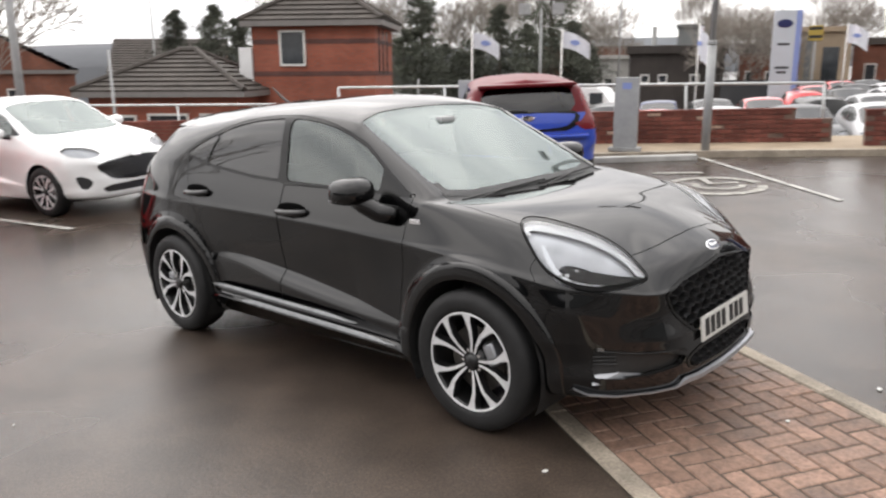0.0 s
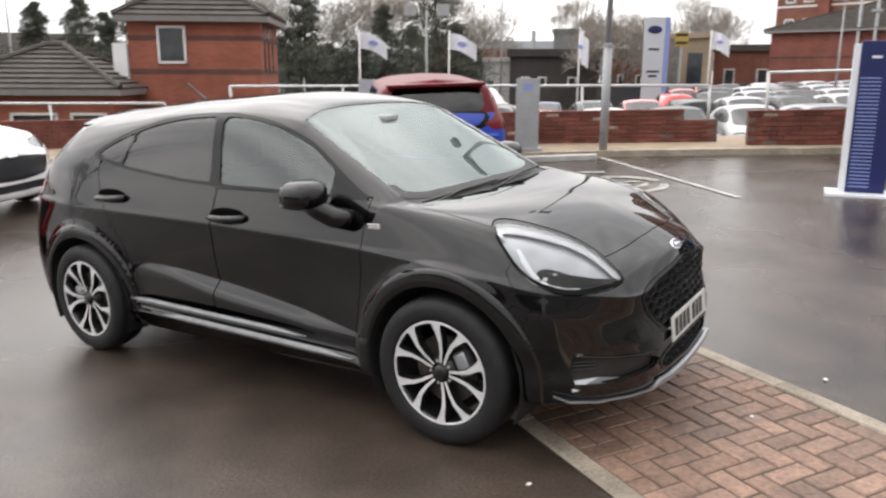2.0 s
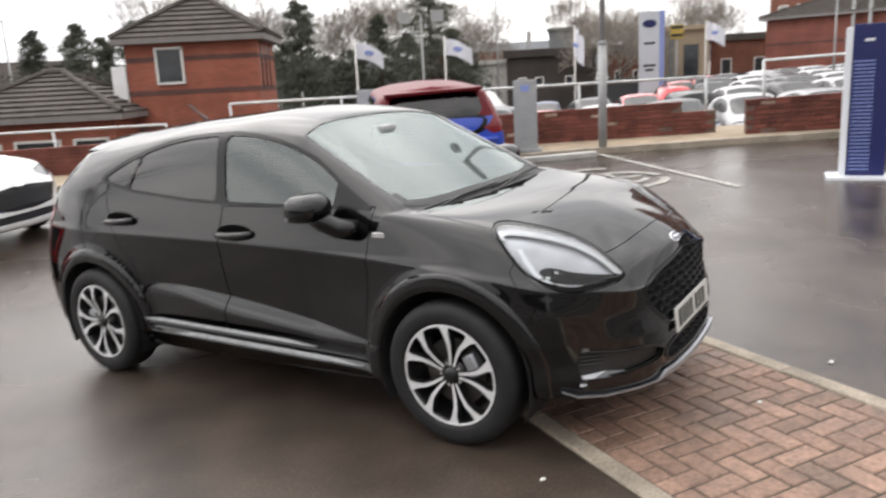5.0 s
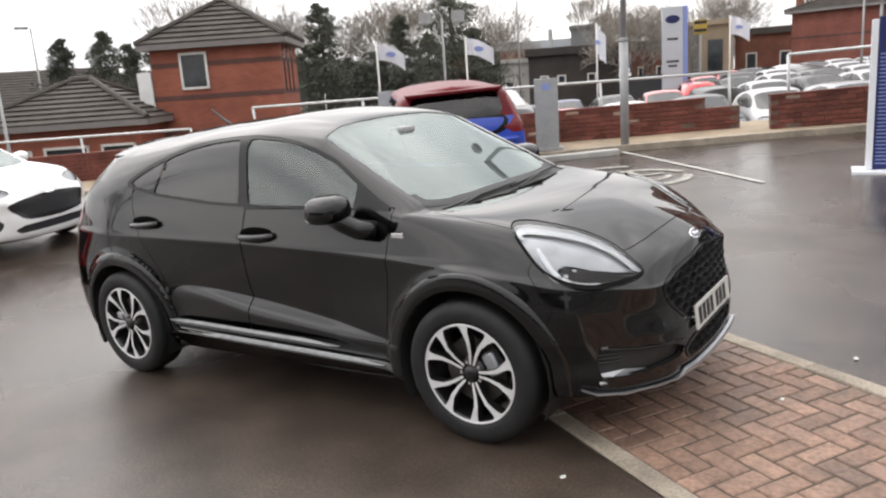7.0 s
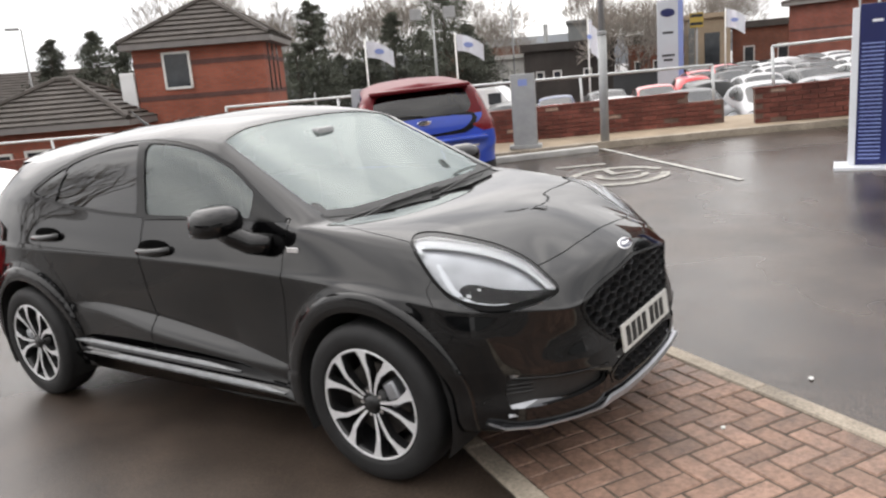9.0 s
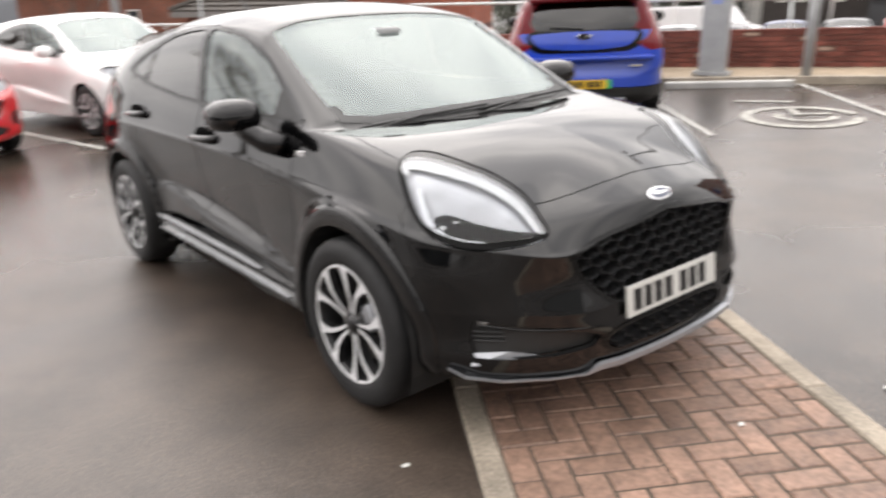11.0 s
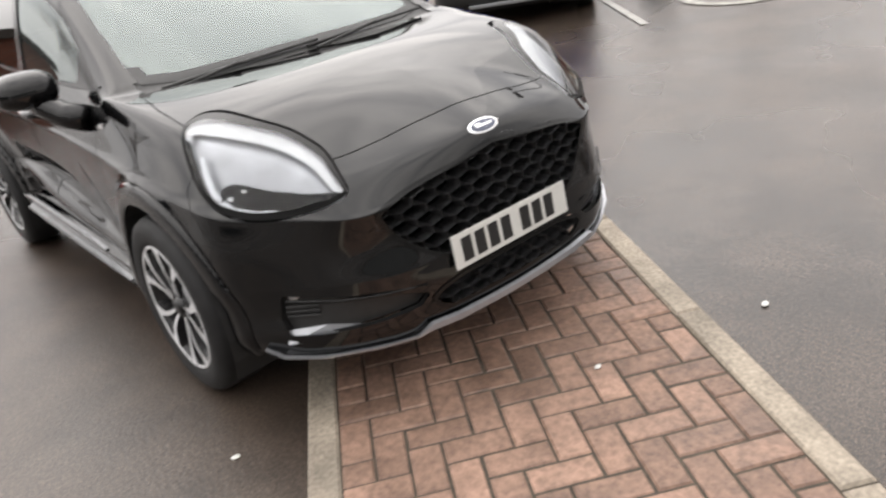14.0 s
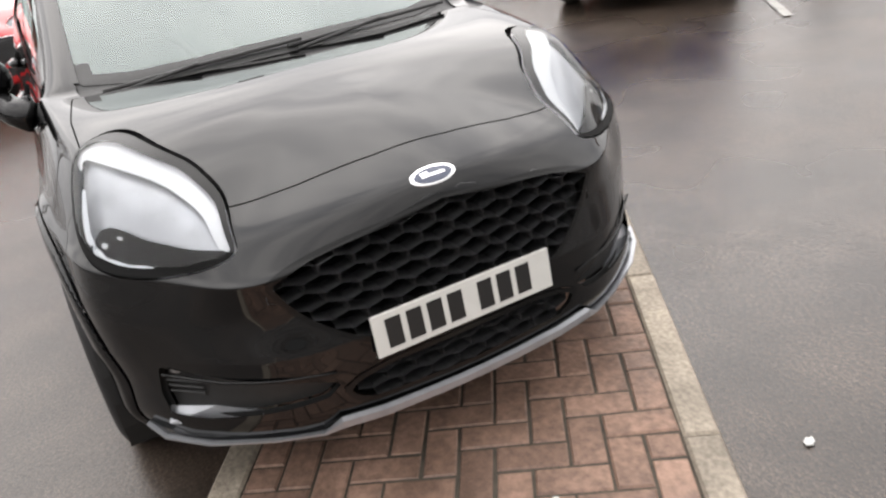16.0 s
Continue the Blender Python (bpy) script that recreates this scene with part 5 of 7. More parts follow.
def parked_hatch(m, paint, label, category="car", nu=7, nv=4, group="", grille_chrome=True, k=(0.965, 0.955, 0.955), detail=True, lod_wheels=True):
    """A small hatchback seen from the front."""
    car = thing("hatchback_car", m, label, category, group)
    kx, ky, kz = k
    axle = AXLE * kx
    sh = Shell(scaled_lines(*k), nu, nv, arch_swell(0.006, 0.43, axle))
    S = np.array([1 / kx, 1 / ky, 1 / kz])
    on = lambda f: (lambda p: f(p * S))
    T = sh.tris
    arch = [lambda p, s=s: 0.352 - np.where(np.abs(p[:, 1]) > 0.58, np.hypot(p[:, 0] - s * axle, p[:, 2] - 0.31), 9) for s in (-1, 1)]
    T2 = cut(T, *arch)
    dlo, scr = on(inside(DLO, SIDE)), on(inside(SCREEN, PLAN))
    lampo = rounded([(.80, .885), (.92, .902), (1.05, .892), (1.17, .858), (1.27, .805), (1.25, .768), (1.1, .762), (.95, .795), (.85, .845)], 3)
    grilleo = rounded([(.1, .725), (-.30, .715), (-.47, .695), (-.56, .645), (-.48, .53), (-.38, .47), (.1, .455)], 3)
    lowo = [(.1, .40), (-.45, .40), (-.56, .36), (-.5, .31), (.1, .30)]
    poco = rounded([(1.00, .52), (1.09, .53), (1.19, .46), (1.13, .37), (1.05, .385)], 3)
    lam, gri, low, poc = on(inside(lampo, CORNER)), on(inside(grilleo, FRONT)), on(inside(lowo, FRONT)), on(inside(poco, CORNER))
    fx = 1.6
    body = cut(T2, lambda p: np.where(p[:, 1] < -0.5, -dlo(p), -1), lambda p: np.where((p[:, 2] > 0.93) & (p[:, 0] > 0.15), -scr(p), -1),
               lambda p: np.where(p[:, 0] > 1.35, -lam(p), -1), lambda p: np.where(p[:, 0] > fx, -gri(p), -1), lambda p: np.where(p[:, 0] > fx, -low(p), -1), lambda p: np.where(p[:, 0] > fx, -poc(p), -1))
    skin("body_shell", both(body), paint, car)
    gl = cut(T, dlo, lambda p: p[:, 1] + 0.5, lambda p: 0.9 - p[:, 2])
    front = on(inside([(-.085, 0), (.68, 0), (.68, 2), (-.13, 2)], SIDE))
    rear = on(inside([(-1.15, 0), (-.16, 0), (-.185, 2), (-1.15, 2)], SIDE))
    for tt in (gl, mirrored(gl)):
        frame_t = cut(tt, lambda p: -np.minimum(front(p), rear(p)))
        skin("sail_panel", cut(frame_t, lambda p: 0.4 - p[:, 0]), M_TRIM, car, "", -0.002)
        skin("door_pillar", cut(frame_t, lambda p: p[:, 0] - 0.4, lambda p: -0.6 - p[:, 0]), M_TRIM, car, "", -0.002)
        skin("rear_pillar", cut(frame_t, lambda p: p[:, 0] + 0.6), M_TRIM, car, "", -0.002)
        skin("front_window", cut(tt, front), M_FARGLASS if not detail else M_GLASS, car, "", -0.004)
        skin("rear_window", cut(tt, rear), M_PRIVACY if detail else M_FARGLASS, car, "", -0.004)
    skin("windscreen", both(cut(T, scr, lambda p: 0.9 - p[:, 2], lambda p: 0.2 - p[:, 0])), M_SCREEN if detail else M_PRIVACY, car, "", -0.003)
    lm = cut(T, lam, lambda p: 1.35 - p[:, 0])
    for tt in (lm, mirrored(lm)):
        ln = skin("headlamp", tt, M_LENS, car, "clear swept headlamp", -0.001)
        skin("reflector_bowl", tt, M_LAMPBOWL, ln, "", -0.03)
    g = skin("grille", both(cut(T, gri, lambda p: fx - p[:, 0])), M_MESH, car, "black mesh grille", -0.02)
    skin("lower_grille", both(cut(T, low, lambda p: fx - p[:, 0])), M_MESH, car, "", -0.02)
    pc = cut(T, poc, lambda p: fx - p[:, 0])
    for tt in (pc, mirrored(pc)):
        skin("fog_pocket", tt, M_MESH, car, "", -0.02)
    if detail:
        rimt = cut(T, on(inside(grilleo, FRONT, 0.006)), lambda p: -gri(p), lambda p: fx - p[:, 0])
        skin("grille_frame", both(rimt), M_CHROME if grille_chrome else M_TRIM, g, "thin bright grille frame", 0.004)
        for i in range(7):
            z = (0.50 + i * 0.03) * kz
            w = 0.36 + 0.02 * i if i < 5 else 0.44
            part("slat", tube([(2.05 * kx, -w, z), (2.10 * kx, -w / 2, z), (2.115 * kx, 0, z), (2.10 * kx, w / 2, z), (2.05 * kx, w, z)], 0.006, 6), M_PLASTIC, g)
        bm = lathe([(0.001, -0.010), (0.03, -0.008), (0.041, -0.002), (0.041, 0.008)], 24)
        bmesh.ops.rotate(bm, cent=(0, 0, 0), matrix=Matrix.Rotation(radians(90), 3, "Z"), verts=bm.verts)
        bmesh.ops.scale(bm, vec=(1, 1.6, 0.65), verts=bm.verts)
        part("badge", bm, M_CHROME, car, smooth=True).matrix_basis = pose(2.085 * kx, 0, 0.735 * kz, 0, -20, 0)
        seats_and_dash(car)
        for s in (1, -1):
            bm = bmesh.new()
            bmesh.ops.create_uvsphere(bm, u_segments=16, v_segments=10, radius=1)
            bmesh.ops.scale(bm, vec=(0.09, 0.11, 0.075), verts=bm.verts)
            bmesh.ops.translate(bm, vec=(0.62, s * -0.90, 1.03), verts=bm.verts)
            mi = part("mirror", bm, paint, car, smooth=True)
            part("mirror_stalk", tube([(0.64, s * -0.86, 1.0), (0.68, s * -0.76, 0.97)], 0.03, 8), M_PLASTIC, mi)
            for x, z in ((-0.083, 0.87), (-0.95, 0.92)):
                part("door_handle", tube([(x - 0.09, s * -0.785, z), (x - 0.05, s * -0.815, z), (x + 0.05, s * -0.815, z), (x + 0.09, s * -0.785, z)], 0.014, 8), paint, car, smooth=True)
    for sx in (-1, 1):
        for sy in (-1, 1):
            if lod_wheels:
                wheel(car, sx, sy, axle, 0.83, 0.31, 0.215, "multi", 0.19)
                wheel_well(car, sx, sy, 0.352, axle, 0.3, 0.80)
            else:
                far_wheel(car, sx, sy, axle)
    part("underbody", boxes((-1.75, 1.70, -0.66, 0.66, 0.19, 0.30)), M_DARK, car)
    return car


def far_wheel(car, sx, sy, axle):
    ob = new("wheel")
    ob.parent = car
    ob.matrix_basis = pose(sx * axle, sy * 0.82, 0.31, 0, 0, 0 if sy < 0 else 180)
    bm = lathe([(0.2, 0.0), (0.29, -0.004), (0.31, 0.03), (0.31, 0.17), (0.2, 0.18)], 20)
    part("tyre", bm, M_RUBBER, ob, smooth=True)
    bm = lathe([(0.001, 0.02), (0.19, 0.012), (0.205, 0.002), (0.205, 0.1)], 20)
    part("rim", bm, M_SATIN, ob, smooth=True)


parked_hatch(on_site(-7.96, 0.77, 14), M_WHITECAR, "glossy white five-door hatchback parked beside the bay line", k=(0.975, 0.965, 0.945))
parked_hatch(on_site(-7.68, -1.65, 12), M_REDCAR, "bright red hatchback with a bright grille frame")


def boxy_tail(ls):
    """An upright tail and a tall flat roof."""
    out = []
    for i, l in enumerate(ls):
        l = list(l)
        if i >= 5:
            z = (None,) * 5 + (0.72, 0.98, 1.10, 1.50, 1.58, 1.60)
            tail = {5: -1.98, 6: -1.97, 7: -1.95, 8: -1.80, 9: -1.76, 10: -1.74}[i]
            wid = {5: .88, 6: .86, 7: .82, 8: .66, 9: .36, 10: 0}[i]
            l[0] = (tail, 0, z[i])
            l[1] = (tail + .005 if i < 9 else tail + .1, -wid * 0.55 if i < 9 else -wid * 0.6, z[i])
            l[2] = (tail + 0.06 if i < 9 else tail + 0.25, -wid * 0.93, z[i] - (0.01 if i > 7 else 0))
            l[3] = (tail + 0.30 if i < 9 else tail + 0.5, -wid, z[i])
            l[4] = (-1.2 if i < 9 else -1.0, -wid, z[i] + (0.01 if i > 7 else 0))
            l[5] = (l[5][0], -wid, z[i] + (0.02 if i > 7 else 0))
            l[6] = (l[6][0], -wid, z[i] + (0.02 if i > 7 else 0))
        out.append(l)
    return out


def boxy_crossover(m):
    car = thing("boxy_crossover_car", m, "boxy crossover, bright blue body with dark red roof, seen from behind", "car")
    ls = [[(x * 0.99, y, z) for x, y, z in l] for l in crossover_lines()]
    sh = Shell(boxy_tail(ls), 7, 5, arch_swell(0.01, 0.45))
    T = sh.tris
    arch = [lambda p, s=s: 0.37 - np.where(np.abs(p[:, 1]) > 0.6, np.hypot(p[:, 0] - s * 1.29, p[:, 2] - HUB_Z), 9) for s in (-1, 1)]
    T2 = cut(T, *arch)
    rear = lambda p: p[:, 0] + 1.55
    RW = [(.1, 1.15), (-.52, 1.15), (-.60, 1.20), (-.55, 1.44), (-.48, 1.475), (.1, 1.485)]
    rw = inside(RW, FRONT)
    TL = [(-.64, 1.42), (-.70, 1.40), (-.92, 1.02), (-.92, .90), (-.70, .885), (-.56, .98), (-.66, 1.02), (-.72, 1.12), (-.66, 1.30)]
    tl = inside(TL, FRONT)
    NB = [(.1, 1.125), (-.52, 1.12), (-.58, 1.07), (-.50, .97), (-.38, .93), (.1, .92)]
    side_glass = inside([(-1.55, 1.12), (.9, 1.05), (.45, 1.44), (-1.5, 1.46)], SIDE)
    scr = inside(SCREEN, PLAN)
    roofline = lambda p: 1.46 - p[:, 2]
    pill = inside([(-.60, 1.14), (-.62, 1.5), (-1.0, 1.6), (-1.0, 1.14)], FRONT)
    black = lambda p: p[:, 2] - 0.44
    no_rw = lambda p: np.where(p[:, 0] < -1.55, -rw(p), -1)
    no_tl = lambda p: np.where(p[:, 0] < -1.4, -tl(p), -1)
    no_sg = lambda p: np.where(p[:, 1] < -.5, -side_glass(p), -1)
    no_sc = lambda p: np.where((p[:, 2] > .98) & (p[:, 0] > .15), -scr(p), -1)
    base = cut(T2, no_rw, no_tl, no_sg, no_sc)
    red = lambda p: np.minimum(1.47 - p[:, 2], np.maximum(np.maximum(p[:, 0] + 1.55, 1.13 - p[:, 2]), 0.50 - np.abs(p[:, 1])))
    skin("roof", both(cut(base, red)), M_SOULRED, car, "dark red roof and rear pillars")
    skin("body_shell", both(cut(base, lambda p: -red(p), lambda p: 0.45 - p[:, 2])), M_BLUECAR, car, "bright blue body")
    skin("lower_cladding", both(cut(base, black)), M_PLASTIC, car, "black lower bumper")
    skin("tailgate_window", both(cut(T, rw, rear)), M_PRIVACY, car, "dark rear window", -0.003)
    sg = cut(T, side_glass, lambda p: p[:, 1] + .5)
    for tt in (sg, mirrored(sg)):
        skin("side_window", tt, M_PRIVACY, car, "", -0.003)
    skin("windscreen", both(cut(T, scr, lambda p: .95 - p[:, 2], lambda p: .2 - p[:, 0])), M_PRIVACY, car, "", -0.003)
    tt0 = cut(T, tl, lambda p: p[:, 0] + 1.4)
    for tt in (tt0, mirrored(tt0)):
        skin("tail_lamp", tt, M_REDLENS, car, "red boomerang tail lamp", 0.004)
    NS = [(.1, 1.155), (-.58, 1.155), (-.64, 1.08), (-.60, .95), (-.48, .885), (.1, .875)]
    skin("tailgate_surround", both(cut(T, inside(NS, FRONT), rear, no_rw, no_tl)), M_TRIM, car, "gloss black band across the tailgate", 0.005)
    skin("tailgate_panel", both(cut(T, inside(rounded(NB, 3), FRONT, -0.004), rear)), M_BLUECAR, car, "blue tailgate panel", 0.014)
    plate(car, pose(-2.065, 0, 0.50, 0, 4, 180), M_PLATEY, "yellow rear number plate with plain bars")
    part("plate_flash", boxes((-2.072, -2.066, -0.30, -0.255, 0.445, 0.555)), M_GREEN, car)
    bm = lathe([(0.001, -0.006), (0.05, -0.005), (0.055, 0.0)], 24)
    bmesh.ops.rotate(bm, cent=(0, 0, 0), matrix=Matrix.Rotation(radians(-90), 3, "Z"), verts=bm.verts)
    bmesh.ops.scale(bm, vec=(1, 1.5, 0.7), verts=bm.verts)
    part("badge", bm, M_CHROME, car).matrix_basis = pose(-1.985, 0, 1.075)
    part("roof_spoiler", boxes((-1.92, -1.60, -0.60, 0.60, 1.50, 1.545), bevel=0.015), M_SOULRED, car)
    part("rear_wiper", tube([(-1.945, 0.0, 1.17), (-1.945, 0.36, 1.20)], 0.009, 6), M_PLASTIC, car)
    part("bumper_step", boxes((-2.075, -1.9, -0.74, 0.74, 0.79, 0.84), bevel=0.02), M_BLUECAR, car, "blue bumper ledge")
    part("tow_badge", boxes((-2.035, -2.02, -0.62, -0.50, 0.70, 0.725)), M_CHROME, car)
    part("diffuser", boxes((-2.05, -1.9, -0.45, 0.45, 0.28, 0.32), bevel=0.01), M_SATIN, car, "grey diffuser strip")
    for sx in (-1, 1):
        for sy in (-1, 1):
            w = wheel(car, sx, sy, 1.29, 0.875, 0.325, 0.225, "multi", 0.2)
            w.matrix_basis = pose(0, 0, 0.040) @ pose(0, 0, 0.325) @ Matrix.Diagonal((1, 1, 1 / 0.89, 1)) @ pose(0, 0, -0.325) @ w.matrix_basis
            wheel_well(car, sx, sy, 0.37, 1.29, 0.3, 0.85)
    for s in (1, -1):
        bm = bmesh.new()
        bmesh.ops.create_uvsphere(bm, u_segments=14, v_segments=8, radius=1)
        bmesh.ops.scale(bm, vec=(0.08, 0.11, 0.09), verts=bm.verts)
        bmesh.ops.translate(bm, vec=(0.68, s * -0.98, 1.10), verts=bm.verts)
        part("mirror", bm, M_TRIM, car, smooth=True)
    part("underbody", boxes((-1.8, 1.7, -0.66, 0.66, 0.2, 0.32)), M_DARK, car)
    return car


boxy_crossover(on_site(-3.47, 5.90, 131, -0.01) @ Matrix.Diagonal((1, 1, 0.88, 1)))


# ---------------- far surroundings, set out by bearing and distance from a survey peg ----------------
def far(bearing, distance):
    return 3.05 + distance * math.cos(radians(bearing)), -3.45 + distance * math.sin(radians(bearing))


def brick_mat(name, c1, c2, mortar, scale=1.0):
    """Stretcher-bond brickwork in metres on upright walls."""
    m = bpy.data.materials.new(name)
    m.use_nodes = True
    nt = m.node_tree
    b = nt.nodes["Principled BSDF"]
    b.inputs["Roughness"].default_value, b.inputs["Specular IOR Level"].default_value = 0.85, 0.3
    tc, sx, add, cb = (nt.nodes.new(k) for k in ("ShaderNodeTexCoord", "ShaderNodeSeparateXYZ", "ShaderNodeMath", "ShaderNodeCombineXYZ"))
    nt.links.new(tc.outputs["Object"], sx.inputs[0])
    nt.links.new(sx.outputs[0], add.inputs[0])
    nt.links.new(sx.outputs[1], add.inputs[1])
    nt.links.new(add.outputs[0], cb.inputs[0])
    nt.links.new(sx.outputs[2], cb.inputs[1])
    br = nt.nodes.new("ShaderNodeTexBrick")
    br.inputs["Color1"].default_value, br.inputs["Color2"].default_value, br.inputs["Mortar"].default_value = (*c1, 1), (*c2, 1), (*mortar, 1)
    br.inputs["Scale"].default_value, br.inputs["Brick Width"].default_value, br.inputs["Row Height"].default_value, br.inputs["Mortar Size"].default_value = 1.0, 0.225, 0.075, 0.008
    nt.links.new(cb.outputs[0], br.inputs["Vector"])
    n = nt.nodes.new("ShaderNodeTexNoise")
    n.inputs["Scale"].default_value, n.inputs["Detail"].default_value = 0.9, 6
    nt.links.new(tc.outputs["Object"], n.inputs["Vector"])
    r = nt.nodes.new("ShaderNodeMapRange")
    r.inputs[1].default_value, r.inputs[2].default_value, r.inputs[3].default_value, r.inputs[4].default_value = 0.3, 0.7, 0.78, 1.2
    nt.links.new(n.outputs[0], r.inputs[0])
    v = nt.nodes.new("ShaderNodeVectorMath")
    v.operation = "SCALE"
    nt.links.new(br.outputs[0], v.inputs[0])
    nt.links.new(r.outputs[0], v.inputs["Scale"])
    nt.links.new(v.outputs[0], b.inputs["Base Color"])
    bp = nt.nodes.new("ShaderNodeBump")
    bp.inputs["Strength"].default_value, bp.inputs["Distance"].default_value = 0.4, 0.008
    nt.links.new(br.outputs["Fac"], bp.inputs["Height"])
    bp.invert = True
    nt.links.new(bp.outputs[0], b.inputs["Normal"])
    return m


M_BW_RED = brick_mat("orange_red_brickwork", (0.37, 0.108, 0.066), (0.30, 0.088, 0.055), (0.20, 0.125, 0.10))
M_BW_BAND = brick_mat("dark_brick_band", (0.135, 0.06, 0.05), (0.105, 0.05, 0.045), (0.12, 0.08, 0.07))
M_BW_DULL = brick_mat("dull_red_brickwork", (0.27, 0.085, 0.06), (0.21, 0.07, 0.05), (0.16, 0.10, 0.085))
M_BW_BROWN = brick_mat("brown_brickwork", (0.25, 0.095, 0.06), (0.19, 0.075, 0.05), (0.17, 0.11, 0.09))


def roof_courses(roof, a, b, c, d, course=0.30, lift=0.055):
    """Overlapping tile courses on a roof slope with eave a-b and top d-c."""
    a, b, c, d = (Vector(v) for v in (a, b, c, d))
    n = (b - a).cross(d - a).normalized()
    k = max(2, int(((d + c) / 2 - (a + b) / 2).length / course))
    for i in range(k):
        t0, t1 = i / k, (i + 1) / k
        p0, p1, q0, q1 = a.lerp(d, t0), b.lerp(c, t0), a.lerp(d, t1), b.lerp(c, t1)
        bm = bmesh.new()
        vs = [bm.verts.new(p) for p in (p0, p1, p1 + n * lift, p0 + n * lift, q1, q0)]
        bm.faces.new((vs[0], vs[1], vs[2], vs[3]))
        if (q1 - q0).length > 0.02:
            bm.faces.new((vs[3], vs[2], vs[4], vs[5]))
        else:
            bm.faces.new((vs[3], vs[2], vs[4]))
        part("tile_course", bm, M_ROOF, roof)


def window(parent, m, w, h, frame=0.07, bars=0, material=None):
    ob = new("window")
    ob.parent, ob.matrix_basis = parent, m
    for it in ((-w / 2, w / 2, -0.05, 0.06, -h / 2, -h / 2 + frame), (-w / 2, w / 2, -0.05, 0.06, h / 2 - frame, h / 2),
               (-w / 2, -w / 2 + frame, -0.05, 0.06, -h / 2, h / 2), (w / 2 - frame, w / 2, -0.05, 0.06, -h / 2, h / 2)):
        part("frame", boxes(it), M_WFRAME, ob)
    part("pane", boxes((-w / 2 + frame, w / 2 - frame, -0.01, 0.03, -h / 2 + frame, h / 2 - frame)), material or M_PANE, ob)
    for i in range(bars):
        x = -w / 2 + w * (i + 1) / (bars + 1)
        part("mullion", boxes((x - 0.025, x + 0.025, -0.045, 0.05, -h / 2, h / 2)), M_WFRAME, ob)
    return ob


def hip_house(name, m, w, d, z0, eave, rise, label, wall, ridge=0.0, over=0.28, bands=(), windows=(), side_windows=(), gable=False):
    """Front wall along local x at y 0, depth d towards +y."""
    ob = thing(name, m, label, "building")
    part("wall", boxes((0, w, 0, d, z0, eave)), wall, ob)
    for zb in bands:
        part("brick_band", boxes((-0.012, w + 0.012, -0.012, d + 0.012, zb, zb + 0.15)), M_BW_BAND, ob)
    x0, x1, y0, y1 = -over, w + over, -over, d + over
    part("fascia", boxes((x0, x1, y0, y1, eave - 0.02, eave + 0.15)), M_FASCIA, ob)
    e = eave + 0.15
    cx, cy = w / 2, d / 2
    r0, r1 = (cx - ridge / 2, cy, e + rise), (cx + ridge / 2, cy, e + rise)
    roof = part("roof", boxes((x0 + 0.1, x1 - 0.1, y0 + 0.1, y1 - 0.1, e - 0.01, e + 0.02)), M_ROOF, ob, "grey-brown tiled roof in courses")
    if gable:
        r0, r1 = (x0, cy, e + rise), (x1, cy, e + rise)
    roof_courses(roof, (x0, y0, e), (x1, y0, e), r1, r0)
    roof_courses(roof, (x1, y1, e), (x0, y1, e), r0, r1)
    if not gable:
        roof_courses(roof, (x1, y0, e), (x1, y1, e), r1, r1)
        roof_courses(roof, (x0, y1, e), (x0, y0, e), r0, r0)
    if gable:
        for x in (0.02, w - 0.02):
            g = prism([(0, 0), (d, 0), (d / 2, rise)], -0.06, 0.06)
            bmesh.ops.rotate(g, cent=(0, 0, 0), matrix=Matrix.Rotation(radians(90), 3, "Z"), verts=g.verts)
            bmesh.ops.translate(g, vec=(x, 0, eave), verts=g.verts)
            part("gable", g, wall, ob)
    else:
        for c in ((x0, y0), (x1, y0), (x1, y1), (x0, y1)):
            part("hip_tiles", tube([(*c, e + 0.05), Vector(r0 if c[0] == x0 else r1) + Vector((0, 0, 0.05))], 0.09, 6), M_ROOF, roof)
        part("ridge_tiles", tube([Vector(r0) + Vector((-0.12, 0, 0.03)), Vector(r1) + Vector((0.12, 0, 0.03))], 0.11, 8), M_ROOF, roof)
    for x, z, ww, hh in windows:
        window(ob, pose(x, -0.02, z), ww, hh)
    for y, z, ww, hh in side_windows:
        part("slit_window", boxes((w - 0.05, w + 0.015, y - ww / 2, y + ww / 2, z - hh / 2, z + hh / 2)), M_PANE, ob)
    return ob


# two-storey brick office and its low wing
TURN = math.degrees(math.atan2(0.6, 0.8))
office = hip_house("brick_office", upright(-18.25, 11.435, 0, TURN), 4.00, 3.50, -1.2, 3.62, 1.35, "two-storey red brick office with dark bands and a hipped tile roof", M_BW_RED, 0.2, 0.30,
                   (3.05, 2.05, 0.95), ((1.32, 2.92, 0.86, 1.12),), ((0.75, 2.85, 0.22, 1.5), (1.55, 2.85, 0.22, 1.5), (2.35, 2.85, 0.22, 1.5)))
part("air_conditioner", boxes((-0.45, -0.02, -0.1, 0.5, 1.85, 2.95), bevel=0.02), M_WHITECAR, office, "white wall unit")
wing = hip_house("low_brick_wing", upright(-20.66, 7.03, 0, TURN), 4.7, 4.4, -1.2, 1.66, 1.25, "single-storey brick wing with a wide hipped tile roof", M_BW_RED, 0.5, 0.35, (0.4,),
                 ((0.9, 0.6, 1.2, 1.0), (2.5, 0.6, 1.3, 1.1), (4.0, 0.6, 1.0, 1.1)))

